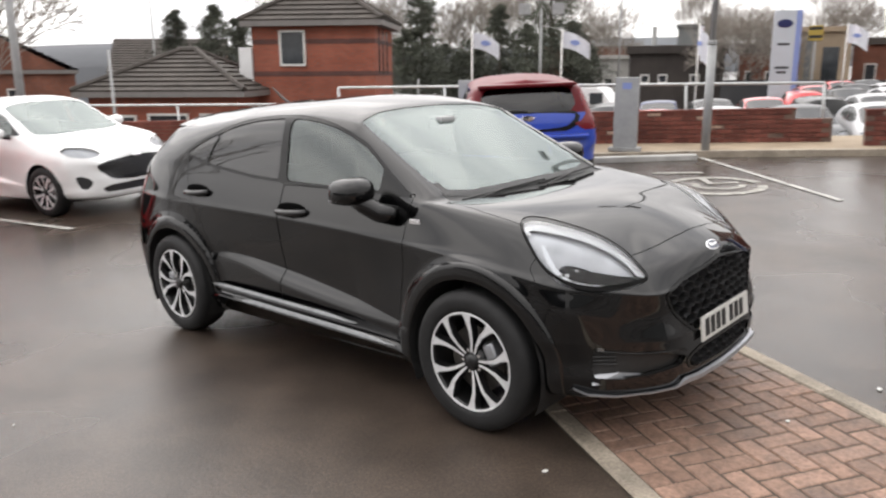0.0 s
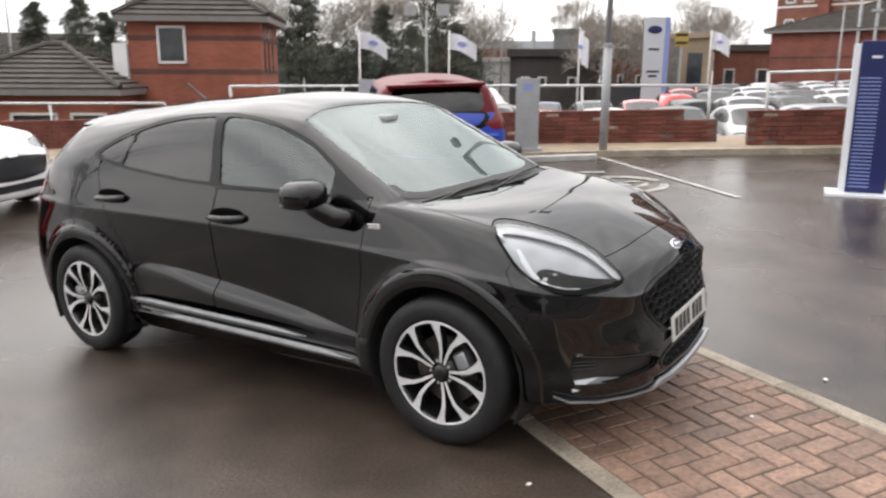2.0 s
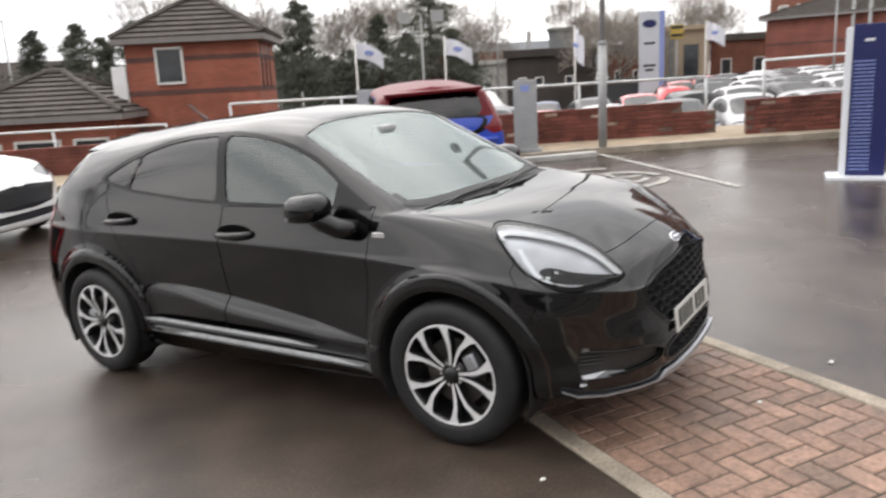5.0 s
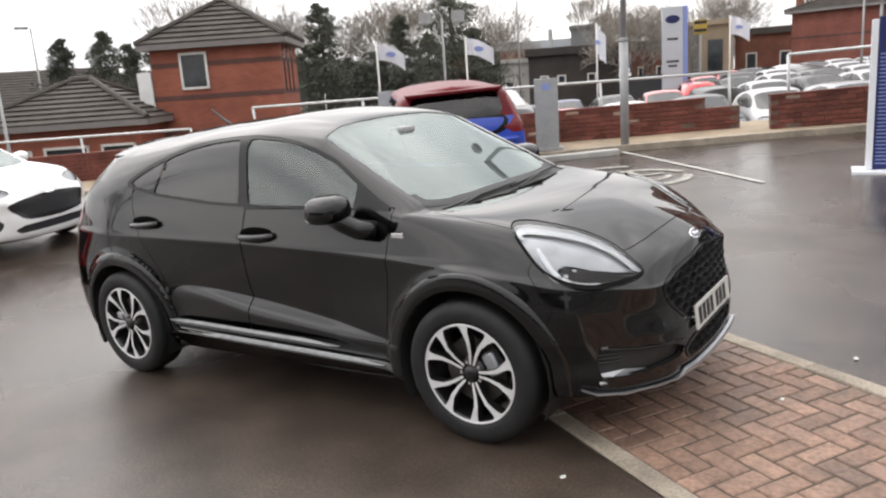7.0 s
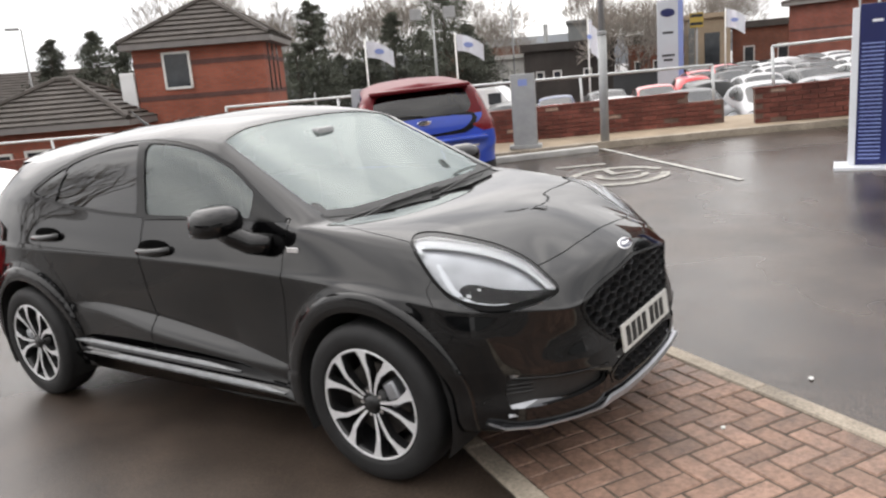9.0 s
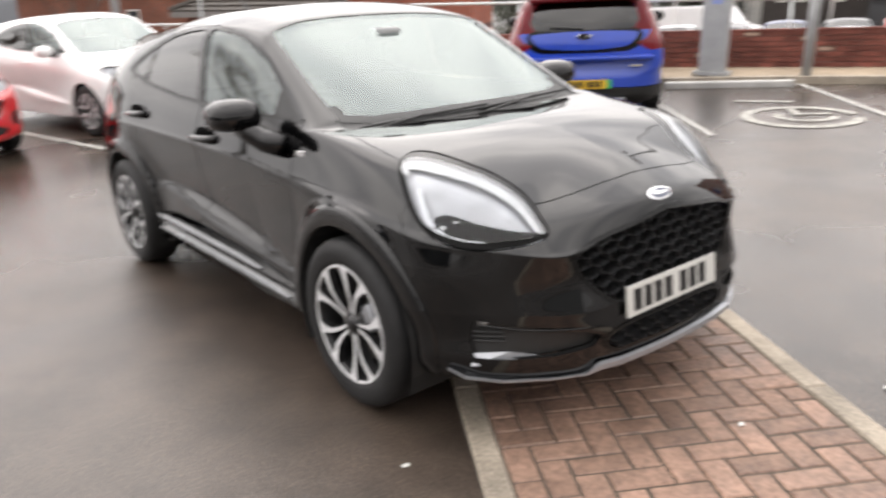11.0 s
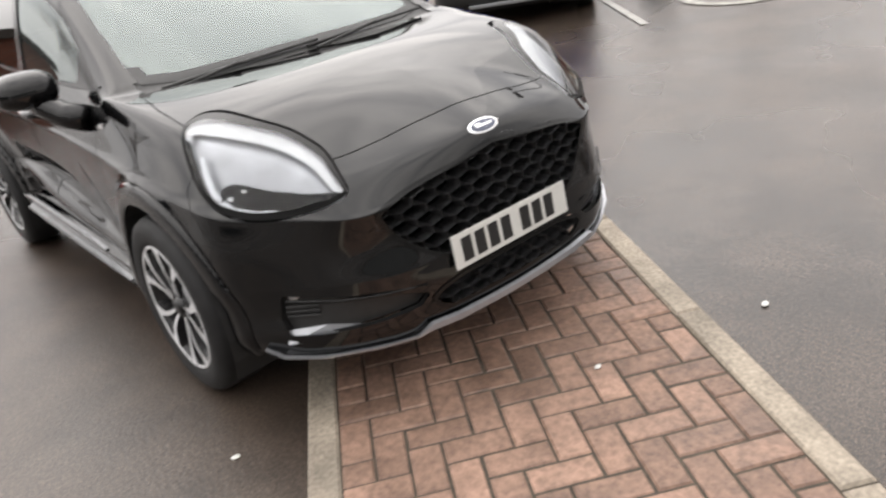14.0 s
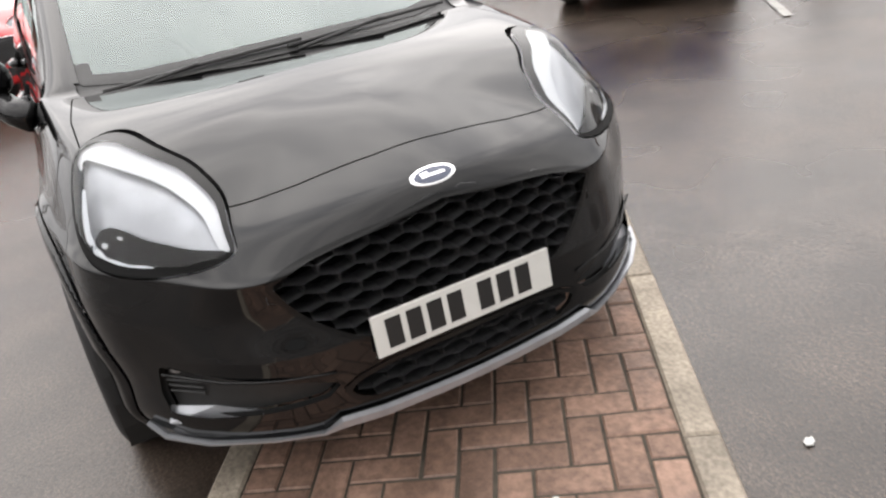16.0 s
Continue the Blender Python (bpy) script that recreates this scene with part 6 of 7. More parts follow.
# brick gabled house and houses beyond
corner = Vector(far(157.0, 42))
corner -= 7.7 * Vector((math.cos(radians(72)), math.sin(radians(72)))) + 8 * Vector((math.cos(radians(-18)), math.sin(radians(-18))))
gh = hip_house("gabled_house", upright(corner.x, corner.y, 0, -18), 8.0, 7.7, -2.0, 3.35, 2.05, "orange brick house with its gable end to the lane", M_BW_BROWN, 0, 0.15, (), (), (), True)
window(gh, pose(8.06, 5.0, 2.2, 0, 0, 90), 0.6, 0.9)
hx0, hy0 = far(154.9, 62)
hip_house("terrace_house", upright(hx0, hy0, 0, 52), 8.0, 6.0, -3, 3.3, 2.5, "distant brown brick house under a plain tile roof", M_BW_BROWN, 0, 0.2, (), ((1.2, 2.4, 0.9, 1.0), (2.6, 2.4, 0.9, 1.0), (4.6, 2.4, 0.9, 1.0)), (), True)

# long sheds and shops beyond the car park
def shed(name, bearing0, bearing1, dist, z0, z1, material, label, depth=8.0, windows=0, roof=None, top=0.3):
    a, b = Vector(far(bearing0, dist)), Vector(far(bearing1, dist))
    L = (b - a).length
    ob = thing(name, upright(a.x, a.y, 0, math.degrees(math.atan2(b.y - a.y, b.x - a.x))), label, "building")
    part("wall", boxes((0, L, 0, depth, z0, z1)), material, ob)
    part("roof", boxes((-0.2, L + 0.2, -0.25, depth + 0.2, z1, z1 + top)), roof or M_GREYSHED, ob)
    for i in range(windows):
        window(ob, pose(L * (i + 0.5) / windows, -0.02, z0 + (z1 - z0) * 0.55), L / windows * 0.34, (z1 - z0) * 0.33, 0.1)
    return ob


shed("long_brick_shed", 124.5, 112.5, 95, -3, 5.0, M_BW_BROWN, "long brown brick works under a pale flat roof", 12, 0, M_PYLON, 0.9)
shed("white_shop", 122.6, 116.8, 60, -2, 2.7, M_WHITEWALL, "low white shop with a shallow canopy", 7, 3, M_WHITEWALL, 0.3)
pub = shed("dark_pub", 118.3, 111.9, 56, -2, 2.8, M_DKSHED, "dark clad building with small white window frames", 7, 0, M_DKSHED, 0.5)
for x in (1.1, 2.3, 4.4):
    window(pub, pose(x, -0.02, 1.1), 0.62, 0.62, 0.1)
part("flue", tube([(1.6, 0.4, 2.0), (1.6, 0.4, 4.6)], 0.16, 10), M_GALV, pub)
shed("grey_block", 115.2, 112.3, 85, -2, 5.8, M_GREYSHED, "plain grey block behind the dark building", 8, 0, M_GREYSHED, 0.3)
shed("brick_terrace", 111.0, 107.2, 64, -2, 2.5, M_BW_BROWN, "brown brick shops under bare trees", 7, 3, M_ROOF, 0.7)
show_b = shed("buff_showroom", 107.2, 104.2, 58, -2, 3.6, M_BUFF, "buff clad showroom with a dark doorway", 8, 0, M_BUFF, 0.3)
part("doorway", boxes((1.35, 2.35, -0.06, 0.02, -1, 2.6), bevel=0.02), M_PANE, show_b, "tall dark doorway")
part("pier", boxes((0.3, 0.7, -0.25, 0.0, -2, 3.6)), M_GREYSHED, show_b)
shed("low_workshop", 104.1, 99.9, 66, -2, 2.7, M_BW_BROWN, "low brown workshop with a tiled roof", 8, 2, M_ROOF, 0.5)
shed("boundary_hoarding", 112.0, 96.0, 51, -1.2, 0.75, M_GREYCAR, "dark blue-grey hoarding at the edge of the car park", 0.3, 0, M_GREYCAR, 0.05)

shed("dark_outbuilding", 188.0, 168.0, 25, -1, 2.6, M_BW_BROWN, "brown brick outbuilding behind the parked cars", 5, 5, M_ROOF, 0.4)

a0 = Vector(far(100.6, 60))
hall = hip_house("brick_hall", upright(a0.x, a0.y, 0, -8), 26, 11, -3, 3.65, 2.2, "red brick hall with a dark tiled roof", M_BW_DULL, 14, 0.4, (1.9,), ((12.0, 2.3, 1.2, 1.2), (18.0, 2.3, 1.2, 1.2)))
for x in (5.6, 6.6):
    part("flue", tube([(x, -0.3, -1), (x, -0.3, 5.7)], 0.10, 10), M_GALV, hall)


def tower_block(m, w, d, h, label):
    ob = thing("tower_block", m, label, "building")
    part("wall", boxes((0, w, 0, d, -3, h)), M_BW_BROWN, ob)
    fl = 2.7
    for i in range(int(h / fl)):
        z = 2.4 + i * fl
        part("floor_band", boxes((-0.03, w + 0.03, -0.03, d + 0.03, z - 1.05, z - 0.85)), M_WHITEWALL, ob)
        for x in (1.3, 3.0, 6.6, 9.0, 12.6, 15.0, 18.5):
            if x < w - 1:
                window(ob, pose(x, -0.02, z), 1.5 if x > 4 else 0.9, 1.25, 0.12, 1)
    for x in (4.6, 10.8):
        part("pier", boxes((x - 0.5, x + 0.5, -0.7, 0.0, -3, h)), M_BW_DULL, ob)
    return ob


a0 = Vector(far(100.4, 84))
tower_block(upright(a0.x, a0.y, 0, -14), 22, 14, 22, "brown brick tower block with rows of white windows")

# sky-line hills
bm = bmesh.new()
rows = []
rng = random.Random(5)
for i in range(61):
    b = 60 + i * 2.2
    h = 17 + 8 * noise.noise(Vector((i * 0.13, 0, 1))) + 2 * noise.noise(Vector((i * 0.5, 2, 1)))
    x, y = far(b, 430)
    h = h + (x * -0.038 + y * -0.023)
    x2, y2 = far(b, 480)
    rows.append([bm.verts.new((x, y, -40)), bm.verts.new((x, y, h * 0.55)), bm.verts.new((x2, y2, h))])
for r0, r1 in zip(rows, rows[1:]):
    for k in range(2):
        bm.faces.new((r0[k], r0[k + 1], r1[k + 1], r1[k]))
tagged(part("backdrop", bm, M_HILL, None, smooth=True), "hazy grey hills on the skyline", "hills", "", "structure")

# pylon sign and small signs
px, py = far(108.9, 47)
pyl = thing("pylon_sign", upright(px, py, 0, 25), "tall grey pylon sign with a blue side and a blue oval", "sign")
part("panel", boxes((0, 1.12, -0.2, 0.2, -0.6, 4.45), bevel=0.03), M_PYLON, pyl)
part("side_panel", boxes((1.121, 1.40, -0.2, 0.25, -0.6, 4.45), bevel=0.02), M_BAR, pyl, "blue side panel")
bm = lathe([(0.001, -0.23), (0.30, -0.225), (0.32, -0.2)], 28)
bmesh.ops.scale(bm, vec=(1.25, 1, 0.72), verts=bm.verts)
bmesh.ops.translate(bm, vec=(0.56, 0, 3.75), verts=bm.verts)
part("oval", bm, M_SIGNBLUE, pyl, "blue oval")
for z, w in ((2.6, 0.6), (1.35, 0.7), (1.1, 0.5)):
    part("bar", boxes((0.56 - w / 2, 0.56 + w / 2, -0.212, -0.2, z, z + 0.13)), M_GREYCAR, pyl)
px, py = far(106.35, 54)
ys = thing("yellow_sign", upright(px, py, 0, 14), "yellow and black sign board above the showroom", "sign")
part("board", boxes((-0.42, 0.42, -0.08, 0.08, 2.9, 3.8), bevel=0.02), M_YELLOW, ys)
part("post", boxes((-0.06, 0.06, 0.09, 0.2, -1, 3.6)), M_GALV, ys)
for z in (3.1, 3.6):
    part("bar", boxes((-0.38, 0.38, -0.09, -0.08, z - 0.06, z + 0.12)), M_INK, ys)


def flagpole(bearing, dist, top, label, wave, w=1.0, h=0.6, z0=-1.05):
    x, y = far(bearing, dist)
    ob = thing("flagpole", upright(x, y, z0), label, "flagpole", "flagpoles by the car park")
    part("pole", tube([(0, 0, 0), (0, 0, top - z0)], 0.045, 8, taper=0.03), M_WFRAME, ob, smooth=True)
    bm = bmesh.new()
    d = Vector((math.cos(radians(wave)), math.sin(radians(wave)), 0))
    n = Vector((-d.y, d.x, 0))
    rr = []
    for i in range(11):
        u = i / 10
        sag = -0.45 * u * u
        off = n * (0.10 * math.sin(u * 8))
        rr.append([bm.verts.new(d * (0.05 + w * u) + off + Vector((0, 0, top - z0 - 0.1 - h * v + sag))) for v in (0, 0.5, 1)])
    for r0, r1 in zip(rr, rr[1:]):
        for k in range(2):
            bm.faces.new((r0[k], r0[k + 1], r1[k + 1], r1[k]))
    sol = part("flag", bm, M_FLAG, ob, "white flag with a blue oval", smooth=True)
    b2 = lathe([(0.001, -0.012), (0.12, -0.012), (0.125, 0.012), (0.001, 0.012)], 18)
    bmesh.ops.scale(b2, vec=(1.5, 1, 0.8), verts=b2.verts)
    o = part("oval", b2, M_BAR, sol)
    o.matrix_basis = Matrix.Translation(d * (w * 0.52) + n * -0.09 + Vector((0, 0, top - z0 - 0.12 - h * 0.5 - 0.09))) @ pose(0, 0, 0, 0, 8, wave)
    return ob


flagpole(129.4, 30, 3.45, "white flagpole with a rippling flag beyond the railing", 40)
flagpole(122.9, 30, 3.28, "white flagpole with a rippling flag beyond the railing", 20)
flagpole(113.5, 32, 3.28, "white flagpole with a drooping flag beyond the railing", -40, 0.55, 1.1)
flagpole(104.5, 44, 3.45, "white flagpole with a drooping flag before the shops", 5, 0.9, 0.9)


def street_light(bearing, dist, top, label, heads, r=0.06, z0=-1.0):
    x, y = far(bearing, dist)
    ob = thing("street_lamp", upright(x, y, z0, bearing - 90), label, "street lamp")
    part("column", tube([(0, 0, 0), (0, 0, top - z0)], r * 1.3, 10, taper=r * 0.7), M_GREYPOST, ob, smooth=True)
    for dx, w, hh in heads:
        part("lamp_head", boxes((dx - w / 2, dx + w / 2, -0.15, 0.15, top - z0 - hh / 2, top - z0 + hh / 2), bevel=0.02), M_GREYPOST, ob)
    return ob


street_light(119.0, 48, 6.9, "tall street lamp with two small heads", ((-0.35, 0.5, 0.2), (0.35, 0.5, 0.2)))
street_light(124.5, 36, 4.55, "floodlight column with two square floodlights", ((-0.75, 0.55, 0.5), (0.75, 0.55, 0.5)), 0.06)
street_light(133.4, 33, 1.75, "short white pole before the conifers", (), 0.035)
street_light(160.2, 22, 6.6, "pale concrete street lamp column", ((0.5, 0.9, 0.14),), 0.1)
street_light(154.6, 21, 2.75, "slim white pole behind the railing", (), 0.045)
street_light(152.0, 55, 7.8, "dark street lamp beyond the roofs", ((-0.5, 0.8, 0.15),), 0.07)
street_light(94.6, 46, 4.0, "white lamp column before the hall", ((0, 0.5, 0.15),), 0.045)
street_light(96.5, 40, 4.3, "twin grey column before the hall", ((-0.3, 0.4, 0.15), (0.3, 0.4, 0.15)), 0.045)


# ---------------- trees ----------------
def conifer(bearing, dist, top, width, seed, label, z0=-1.5, gaps=0.12):
    rng = random.Random(seed)
    x, y = far(bearing, dist)
    H = top - z0
    ob = thing("conifer_tree", upright(x, y, z0), label, "tree", "dark conifers")
    part("trunk", tube([(0, 0, 0), (0.05, 0, H * 0.5), (0, 0.03, H * 0.97)], 0.17, 8, taper=0.03), M_BARK, ob, smooth=True)
    g = np.random.default_rng(seed)
    n = int(H * 20)                                   # limbs
    f = 0.05 + 0.93 * (np.arange(n) + g.uniform(0, 1, n)) / n
    a = g.uniform(0, math.tau, n)
    tiers = 1 + 0.22 * np.sin(f * 17 + seed) + 0.18 * np.sin(f * 7 + 2 * a + seed)
    reach = 1.2 * width * np.minimum(1.0, 1.7 * (1 - f) ** 0.75 + 0.05) * (0.55 + 0.45 * np.minimum(1, f * 5)) * tiers * g.uniform(0.55, 1.15, n)
    each = 110
    u = g.uniform(0.12, 1.0, (n, each)) ** 0.8
    out = np.stack([np.cos(a), np.sin(a), np.zeros(n)], 1)
    rise = g.uniform(-0.12, 0.38, n)
    c = out[:, None] * (reach[:, None] * u)[..., None]
    c[..., 2] += (H * f)[:, None] + (rise * reach)[:, None] * u - 0.22 * reach[:, None] * u * u
    c += g.normal(0, 1, c.shape) * ((0.05 + 0.13 * np.minimum(reach, 1.5))[:, None, None]) * (1, 1, 0.6)
    c = c.reshape(-1, 3)
    d1 = np.repeat(out, each, 0) * 0.7 + g.normal(0, 0.55, c.shape) + (0, 0, 0.35)
    d2 = g.normal(0, 1, c.shape)
    s = g.uniform(0.05, 0.15, n * each)[:, None]
    d1 = d1 / np.linalg.norm(d1, axis=1, keepdims=True) * s
    d2 = d2 / np.linalg.norm(d2, axis=1, keepdims=True) * s * 0.26
    me = bpy.data.meshes.new("crown")
    me.from_pydata(np.stack([c - d1, c + d2, c + d1, c - d2], 1).reshape(-1, 3).tolist(), [], np.arange(n * each * 4).reshape(-1, 4).tolist())
    part("crown", me, M_LEAF, ob, "dark green needles with uneven outline")
    return ob


def bare_tree(m, height, seed, label, spread=0.5, depth=6, thick=0.02, group="bare winter trees", upward=0.25):
    rng = random.Random(seed)
    ob = thing("bare_tree", m, label, "tree", group)
    trunk, twigs = bmesh.new(), bmesh.new()

    def grow(p, d, L, r, n):
        q = p + d * L
        mid = p.lerp(q, 0.5) + Vector((rng.gauss(0, 0.025), rng.gauss(0, 0.025), rng.gauss(0, 0.02))) * L
        tube([p, mid, q], max(r, 0.013), 5 if n > 3 else 3, trunk if n > depth - 3 else twigs, taper=max(r * 0.7, 0.010), cap=False)
        if n == 0:
            return
        turn = rng.uniform(0, math.tau)
        kids = 4 if n == depth else rng.choice((2, 2, 3))
        for k in range(kids):
            a = turn + math.tau * k / kids + rng.gauss(0, 0.3)
            side = d.orthogonal().normalized()
            side.rotate(Matrix.Rotation(a, 3, d))
            dd = (d + side * math.tan(spread * rng.uniform(0.65, 1.25)) + Vector((0, 0, upward))).normalized()
            grow(q if k else p.lerp(q, rng.uniform(0.75, 1)), dd, L * rng.uniform(0.70, 0.92), r * 0.66, n - 1)

    grow(Vector((0, 0, 0)), Vector((0.02, 0, 1)), height * 0.235, height * thick, depth)
    part("trunk", trunk, M_BARK, ob, "bare trunk and limbs", smooth=True)
    tagged(part("twig_mass", twigs, M_TWIG, ob, "fine leafless twigs"), "", "", "", "stuff")
    return ob


CON = "dense dark green conifer behind the car park"
for i, (b, d, t, w) in enumerate(((123.9, 44, 6.9, 2.0), (122.4, 46, 4.6, 1.8), (127.6, 45, 5.7, 1.7), (129.4, 46, 3.9, 1.8), (133.3, 42, 6.5, 1.35), (131.6, 45, 3.7, 1.8), (134.6, 41, 4.4, 1.4),
                                  (147.9, 48, 6.7, 1.7), (146.3, 46, 5.7, 1.7), (150.6, 50, 6.6, 1.6), (149.0, 50, 4.6, 1.7), (144.4, 50, 6.9, 1.8), (125.6, 47, 4.7, 1.8), (130.4, 47, 3.4, 1.8), (121.2, 48, 3.4, 1.6))):
    conifer(b, d, t, w, 20 + i, CON)
BARE = "leafless winter tree with pale fine twigs"
for i, (b, d, t, wide) in enumerate(((137.9, 55, 8.3, 0.42), (135.9, 56, 7.6, 0.42), (139.6, 57, 7.8, 0.42), (142.1, 58, 8.4, 0.42), (131.1, 52, 6.0, 0.50), (128.6, 52, 6.7, 0.45), (126.2, 54, 7.3, 0.45), (121.2, 60, 6.1, 0.50), (119.9, 62, 5.2, 0.5),
                                     (112.8, 62, 6.0, 0.30), (110.4, 54, 5.2, 0.62), (109.3, 56, 5.0, 0.62), (111.4, 53, 4.4, 0.6), (105.6, 72, 6.6, 0.55), (104.6, 74, 5.8, 0.5))):
    x, y = far(b, d)
    bare_tree(upright(x, y, -1.5), t + 1.5, 60 + i, BARE, wide, 8, 0.010, "bare winter trees", 0.22)
x, y = far(163.5, 28)
bare_tree(upright(x, y, -1.0), 7.2, 90, "leafless tree reaching over the lane", 0.45, 8, 0.009, "bare winter trees", 0.16)

# ---------------- the sales car park beyond the wall ----------------
kinds = []
for paint, lab in ((M_SALEWHITE, "white hatchback in the sales rows beyond the wall"), (M_SILVERCAR, "silver hatchback in the sales rows beyond the wall"), (M_GREYCAR, "dark grey hatchback in the sales rows beyond the wall"),
                   (M_REDCAR, "red hatchback in the sales rows beyond the wall"), (M_NAVYCAR, "dark blue hatchback in the sales rows beyond the wall"), (M_TRIM, "black hatchback in the sales rows beyond the wall")):
    kinds.append((paint, lab))
first = {}
rng = random.Random(11)
SLOTS = []
for row, (dist, z) in enumerate(((23, -1.0), (29.5, -1.0), (36, -1.0), (42.5, -1.0), (48, -0.95))):
    n = 7 + row * 3
    for i in range(n):
        b = 89.5 + (i + 0.5 + 0.25 * (row % 2)) * (34.0 / n) + rng.uniform(-0.25, 0.25)
        if row > 1 and b > 108:
            continue
        SLOTS.append((b, dist + rng.uniform(-0.4, 0.4), z, (0, 1, 0, 2, 0, 3, 0)[i % 7] if row == 0 else (0, 2, 1, 5, 0, 2, 4, 1, 3, 5, 0, 2)[(i * 5 + row * 7) % 12]))
for b, dist, z, kind in SLOTS:
    x, y = far(b, dist)
    m = pose(x, y, z, 0, 0, -62 + rng.uniform(-4, 4) + (180 if rng.random() < 0.12 else 0))
    if kind not in first:
        first[kind] = parked_hatch(m, kinds[kind][0], kinds[kind][1], "car", 4, 2, "cars in the sales rows", False, (0.98, 0.97, 0.98), False, False)
    else:
        copy_thing(first[kind], m)

x, y = far(121.5, 36)
van = thing("panel_van", pose(x, y, -1.0, 0, 0, 15), "white panel van parked among the cars", "van")
bm = prism([(-2.6, 0.35), (2.3, 0.35), (2.55, 0.6), (2.5, 1.05), (1.7, 1.25), (1.15, 2.0), (-2.5, 2.05), (-2.62, 1.2)], -0.95, 0.95)
bmesh.ops.bevel(bm, geom=list(bm.edges), offset=0.08, segments=2, affect="EDGES")
part("body_shell", bm, M_WHITECAR, van)
part("side_window", boxes((0.75, 1.35, -0.965, -0.93, 1.25, 1.75), bevel=0.01), M_PANE, van)
for sx in (-1.6, 1.6):
    for sy in (-0.9, 0.9):
        part("wheel", lathe([(0.001, -0.08), (0.30, -0.09), (0.33, 0), (0.30, 0.09), (0.001, 0.08)], 18), M_RUBBER, van).matrix_basis = pose(sx, sy, 0.33)

# dark estate car at the far end of the wall
g = parked_hatch(on_site(4.35, 10.0, 201), M_GREYCAR, "dark grey car parked beyond the blue totem sign", "car", 5, 3, "", False, (1.02, 1.0, 1.02), True, True)

# assumed buildings behind the camera, plain, added only for the paint to reflect
show = thing("showroom", pose(0, -36, 0), "added plain dark glazed block across the forecourt, unseen but for reflections", "building", "", "structure")
part("wall", boxes((-34, 30, -8, 0, -0.2, 3.8)), M_GREYSHED, show)
for i in range(16):
    part("glazing", boxes((-33 + i * 3.9, -29.4 + i * 3.9, 0.0, 0.08, 0.3, 3.2)), M_PANE, show)
part("fascia", boxes((-34.2, 30.2, -8, 0.4, 3.8, 4.4)), M_SIGNWHITE, show)
side_wall = thing("wall_north", pose(30, 0, 0), "added plain grey block at the far end of the forecourt, unseen but for reflections", "building", "", "structure")
part("wall", boxes((0, 6, -28, 9, -0.2, 3.2)), M_GREYSHED, side_wall)
bare_tree(upright(-20.6, -10.9, 0), 8.8, 7, "leafless tree on the verge across the forecourt", 0.5, 6, 0.018)

# ---------------- small things on the ground ----------------
for x, y, s in ((1.78, -0.99, 0.014), (2.628, 0.643, 0.017), (2.404, 0.008, 0.013), (-0.6, -2.2, 0.008), (0.9, 5.4, 0.012), (4.2, 0.6, 0.011)):
    bm = bmesh.new()
    bmesh.ops.create_icosphere(bm, subdivisions=1, radius=s)
    bmesh.ops.scale(bm, vec=(1.2, 0.8, 0.35), verts=bm.verts)
    p = part("litter_chip", bm, M_PLATEW, None)
    p.matrix_basis = pose(x, y, 0.006 if (x, y) != (2.404, 0.008) else 0.018, 0, 0, 40 * x)
    tagged(p, "small pale chip lying on the ground", "litter")

# ---------------- pieces: edging stones, pavers, wall bricks ----------------
bed = boxes((-3.2, 6.2, N0, N3, -0.05, 0.007))
strip = thing("brick_strip", SM, "strip of red clay pavers in herringbone between concrete edgings", "paving", "", "structure")
part("joint_bed", bed, M_JOINT, strip)


def block_mesh(name, lx, ly, h, bevel, material):
    bm = boxes((-lx / 2, lx / 2, -ly / 2, ly / 2, -h, -bevel))
    top = [v for v in bm.verts if v.co.z > -h / 2]
    vs = [bm.verts.new((math.copysign(lx / 2 - bevel, v.co.x), math.copysign(ly / 2 - bevel, v.co.y), 0)) for v in top]
    order = [0, 1, 3, 2]
    up = [f for f in bm.faces if all(v in top for v in f.verts)]
    bmesh.ops.delete(bm, geom=up, context="FACES_ONLY")
    bm.faces.new([vs[i] for i in order])
    for i in range(4):
        a, b = order[i], order[(i + 1) % 4]
        bm.faces.new((top[a], top[b], vs[b], vs[a]))
    bmesh.ops.recalc_face_normals(bm, faces=bm.faces)
    me = bpy.data.meshes.new(name)
    bm.to_mesh(me)
    bm.free()
    me.materials.append(material)
    return me


E_LEN = 0.915
rng = random.Random(3)
edge_me = block_mesh("edging", E_LEN - 0.008, N1 - N0 - 0.004, 0.06, 0.008, M_KERB)
for row, yc in ((0, (N0 + N1) / 2), (1, (N2 + N3) / 2)):
    for i in range(10):
        xs = -3.2 + E_LEN * (i + 0.5) + (0.46 if row else 0.18)
        ob = new("edging_stone", edge_me)
        ob.parent = strip
        ob.matrix_basis = pose(xs, yc, 0.016 + rng.uniform(-0.002, 0.002), rng.uniform(-0.5, 0.5), rng.uniform(-0.3, 0.3), rng.uniform(-0.3, 0.3))

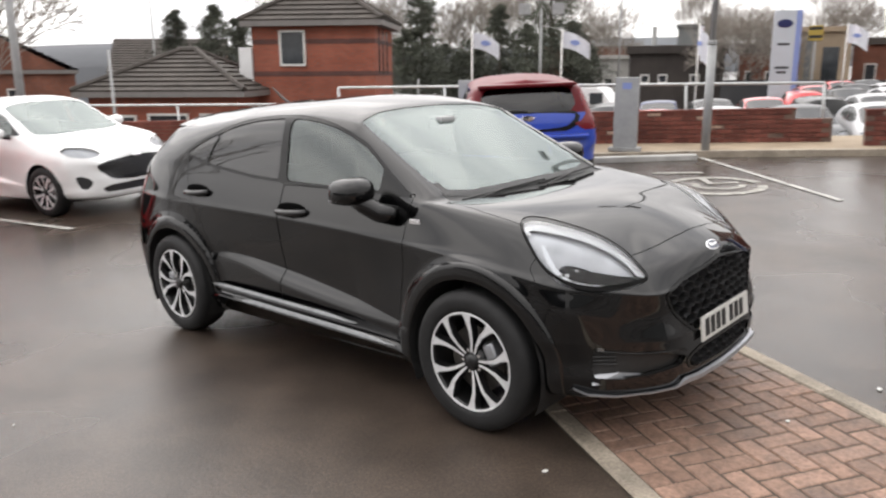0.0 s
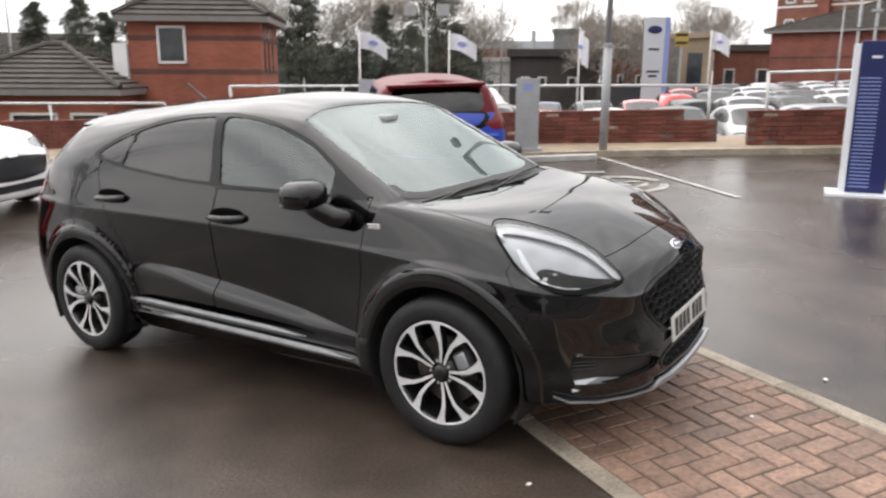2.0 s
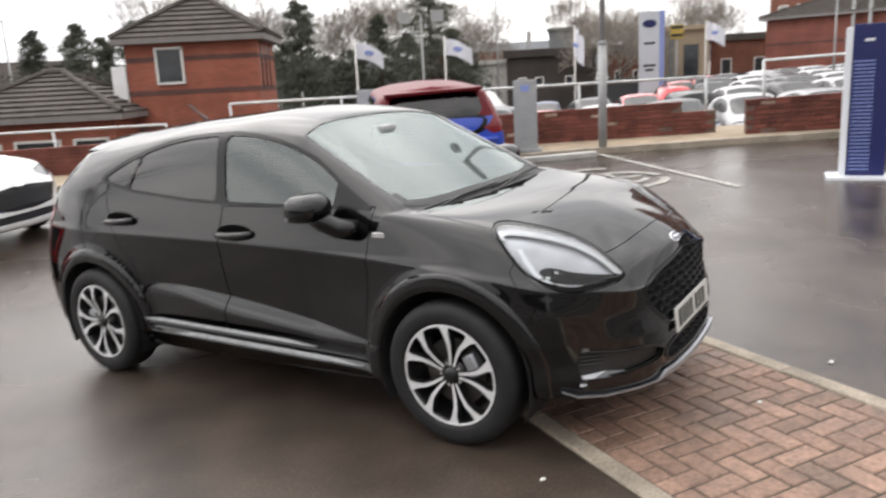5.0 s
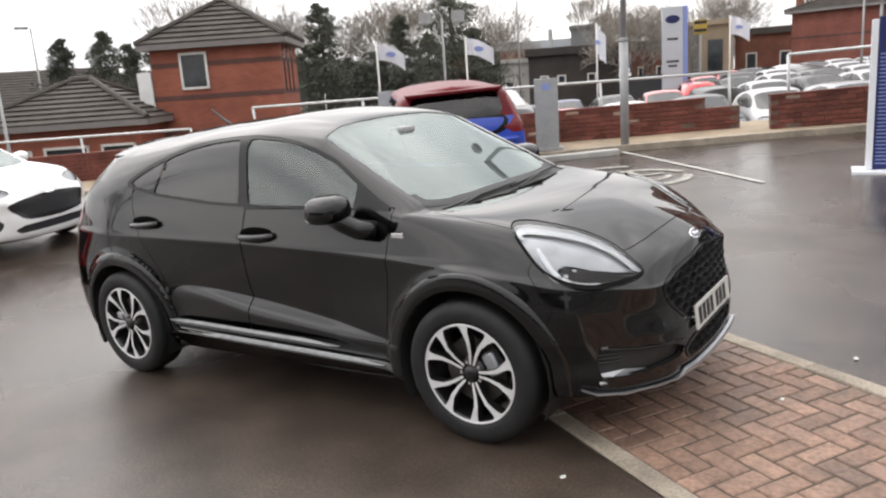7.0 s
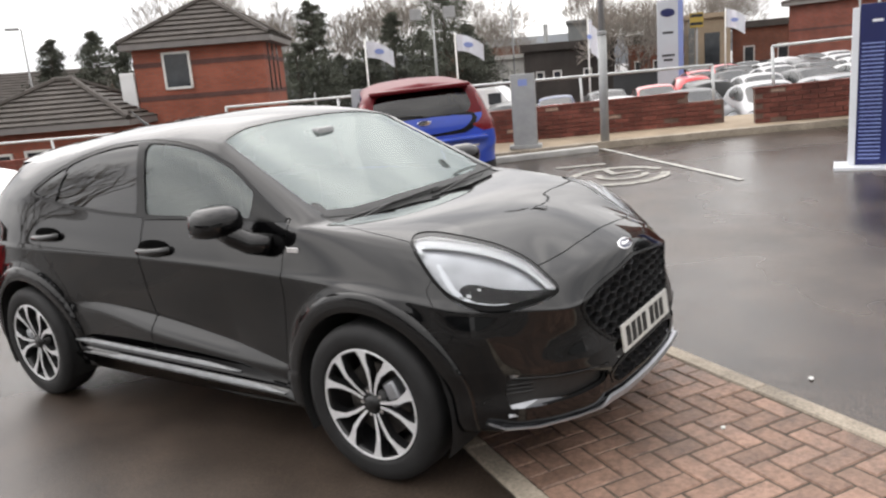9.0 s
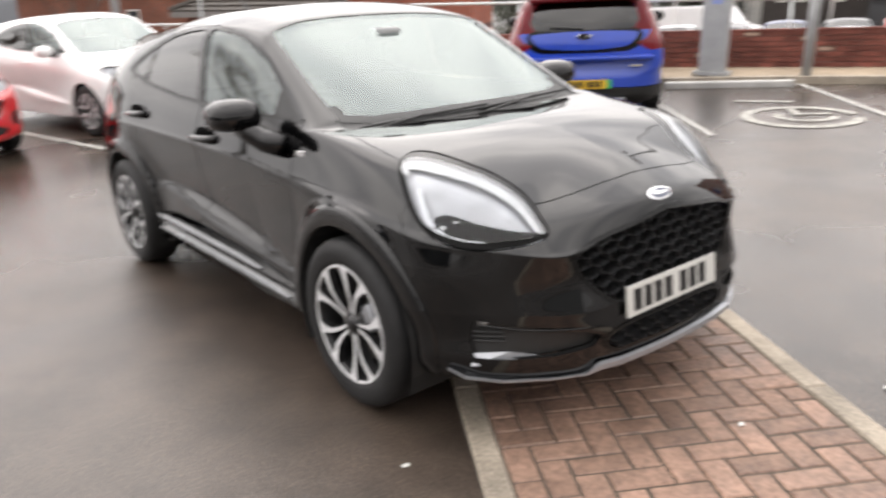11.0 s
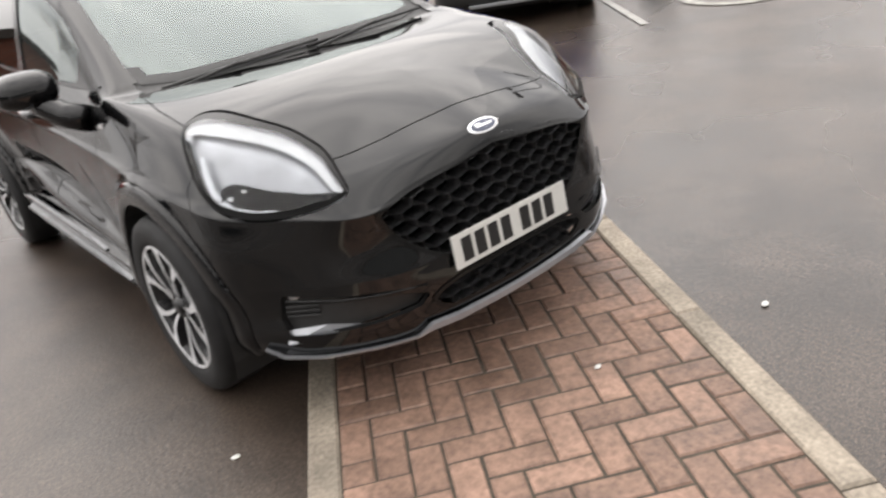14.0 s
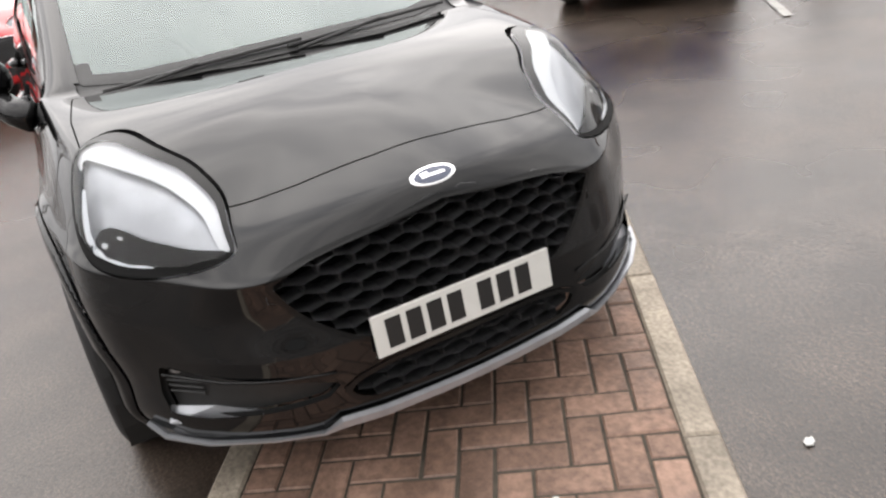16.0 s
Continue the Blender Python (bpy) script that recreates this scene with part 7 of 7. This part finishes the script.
PV = (N2 - N1) / 12
long_me = block_mesh("paver", 2 * PV - 0.0065, PV - 0.0065, 0.05, 0.006, M_PAVER)
half_me = block_mesh("paver_half", PV - 0.0065, PV - 0.0065, 0.05, 0.006, M_PAVER)
rest = bmesh.new()
for i in range(-32, 62):
    for j in range(12):
        r = (i - j) % 4
        if r == 0:
            kind, cx, cy, turn = long_me, i + 1, j + 0.5, 0
        elif r == 3:
            if j == 11:
                kind, cx, cy, turn = half_me, i + 0.5, j + 0.5, 0
            else:
                kind, cx, cy, turn = long_me, i + 0.5, j + 1, 90
        elif r == 2 and j == 0:
            kind, cx, cy, turn = half_me, i + 0.5, j + 0.5, 0
        else:
            continue
        m = pose(cx * PV, N1 + cy * PV, 0.012 + rng.uniform(-0.002, 0.002), rng.uniform(-0.7, 0.7), rng.uniform(-0.7, 0.7), turn + rng.uniform(-0.8, 0.8))
        if 2 <= i < 37:
            ob = new("paver", kind)
            ob.parent = strip
            ob.matrix_basis = m
        else:
            w, k = (2 * PV - 0.007, PV - 0.007) if kind is long_me else (PV - 0.007, PV - 0.007)
            box(rest, -w / 2, w / 2, -k / 2, k / 2, -0.03, 0, m)
tagged(part("pavers_rest", rest, M_PAVER, strip), "", "", "", "stuff")

brick_me = block_mesh("brick", 0.065, 0.215, 0.05, 0.004, M_BRICKWALL)
worn_me = block_mesh("brick_worn", 0.062, 0.215, 0.05, 0.010, M_WORN)


def lay_bricks(wall, L, courses, s0, s1, height, step=0.0):
    """Stretcher bond on the front face; the near stretch as single bricks, the rest joined."""
    rng = random.Random(int(L * 10))
    far_bm = bmesh.new()
    for c in range(courses):
        z = 0.04 + c * 0.075
        n = int(L / 0.225)
        for i in range(n):
            x = 0.1125 + i * 0.225 + (0.1125 if c % 2 else 0)
            if x > L - 0.1 or (c > courses - 3 and x > L - step - 0.1):
                continue
            spall = rng.random() < 0.05
            y = -0.002 + rng.uniform(-0.003, 0.003) + (0.012 if spall else 0)
            if s0 <= x <= s1:
                ob = new("brick", worn_me if spall and rng.random() < 0.6 else brick_me)
                ob.parent = wall
                ob.matrix_basis = pose(x, y, z, 0, 0, 0) @ Matrix(((0, 1, 0, 0), (0, 0, -1, 0), (-1, 0, 0, 0), (0, 0, 0, 1)))
            else:
                box(far_bm, x - 0.107, x + 0.107, y, y + 0.05, z - 0.032, z + 0.032)
    tagged(part("bricks_rest", far_bm, M_BRICKWALL, wall), "", "", "", "stuff")


lay_bricks(wall_a, LA, 7, 10.4, 19.8, 0.53, 0.55)
lay_bricks(wall_b, LB, 7, 0.0, 9.4, 0.53)
bm = boxes((0, LA - 0.55, -0.006, 0.222, 0.53 - 0.006, 0.53 + 0.02))
part("capping", bm, M_BRICKWALL, wall_a)
bm = boxes((0, LB, -0.006, 0.222, 0.53 - 0.006, 0.53 + 0.02))
part("capping", bm, M_BRICKWALL, wall_b)
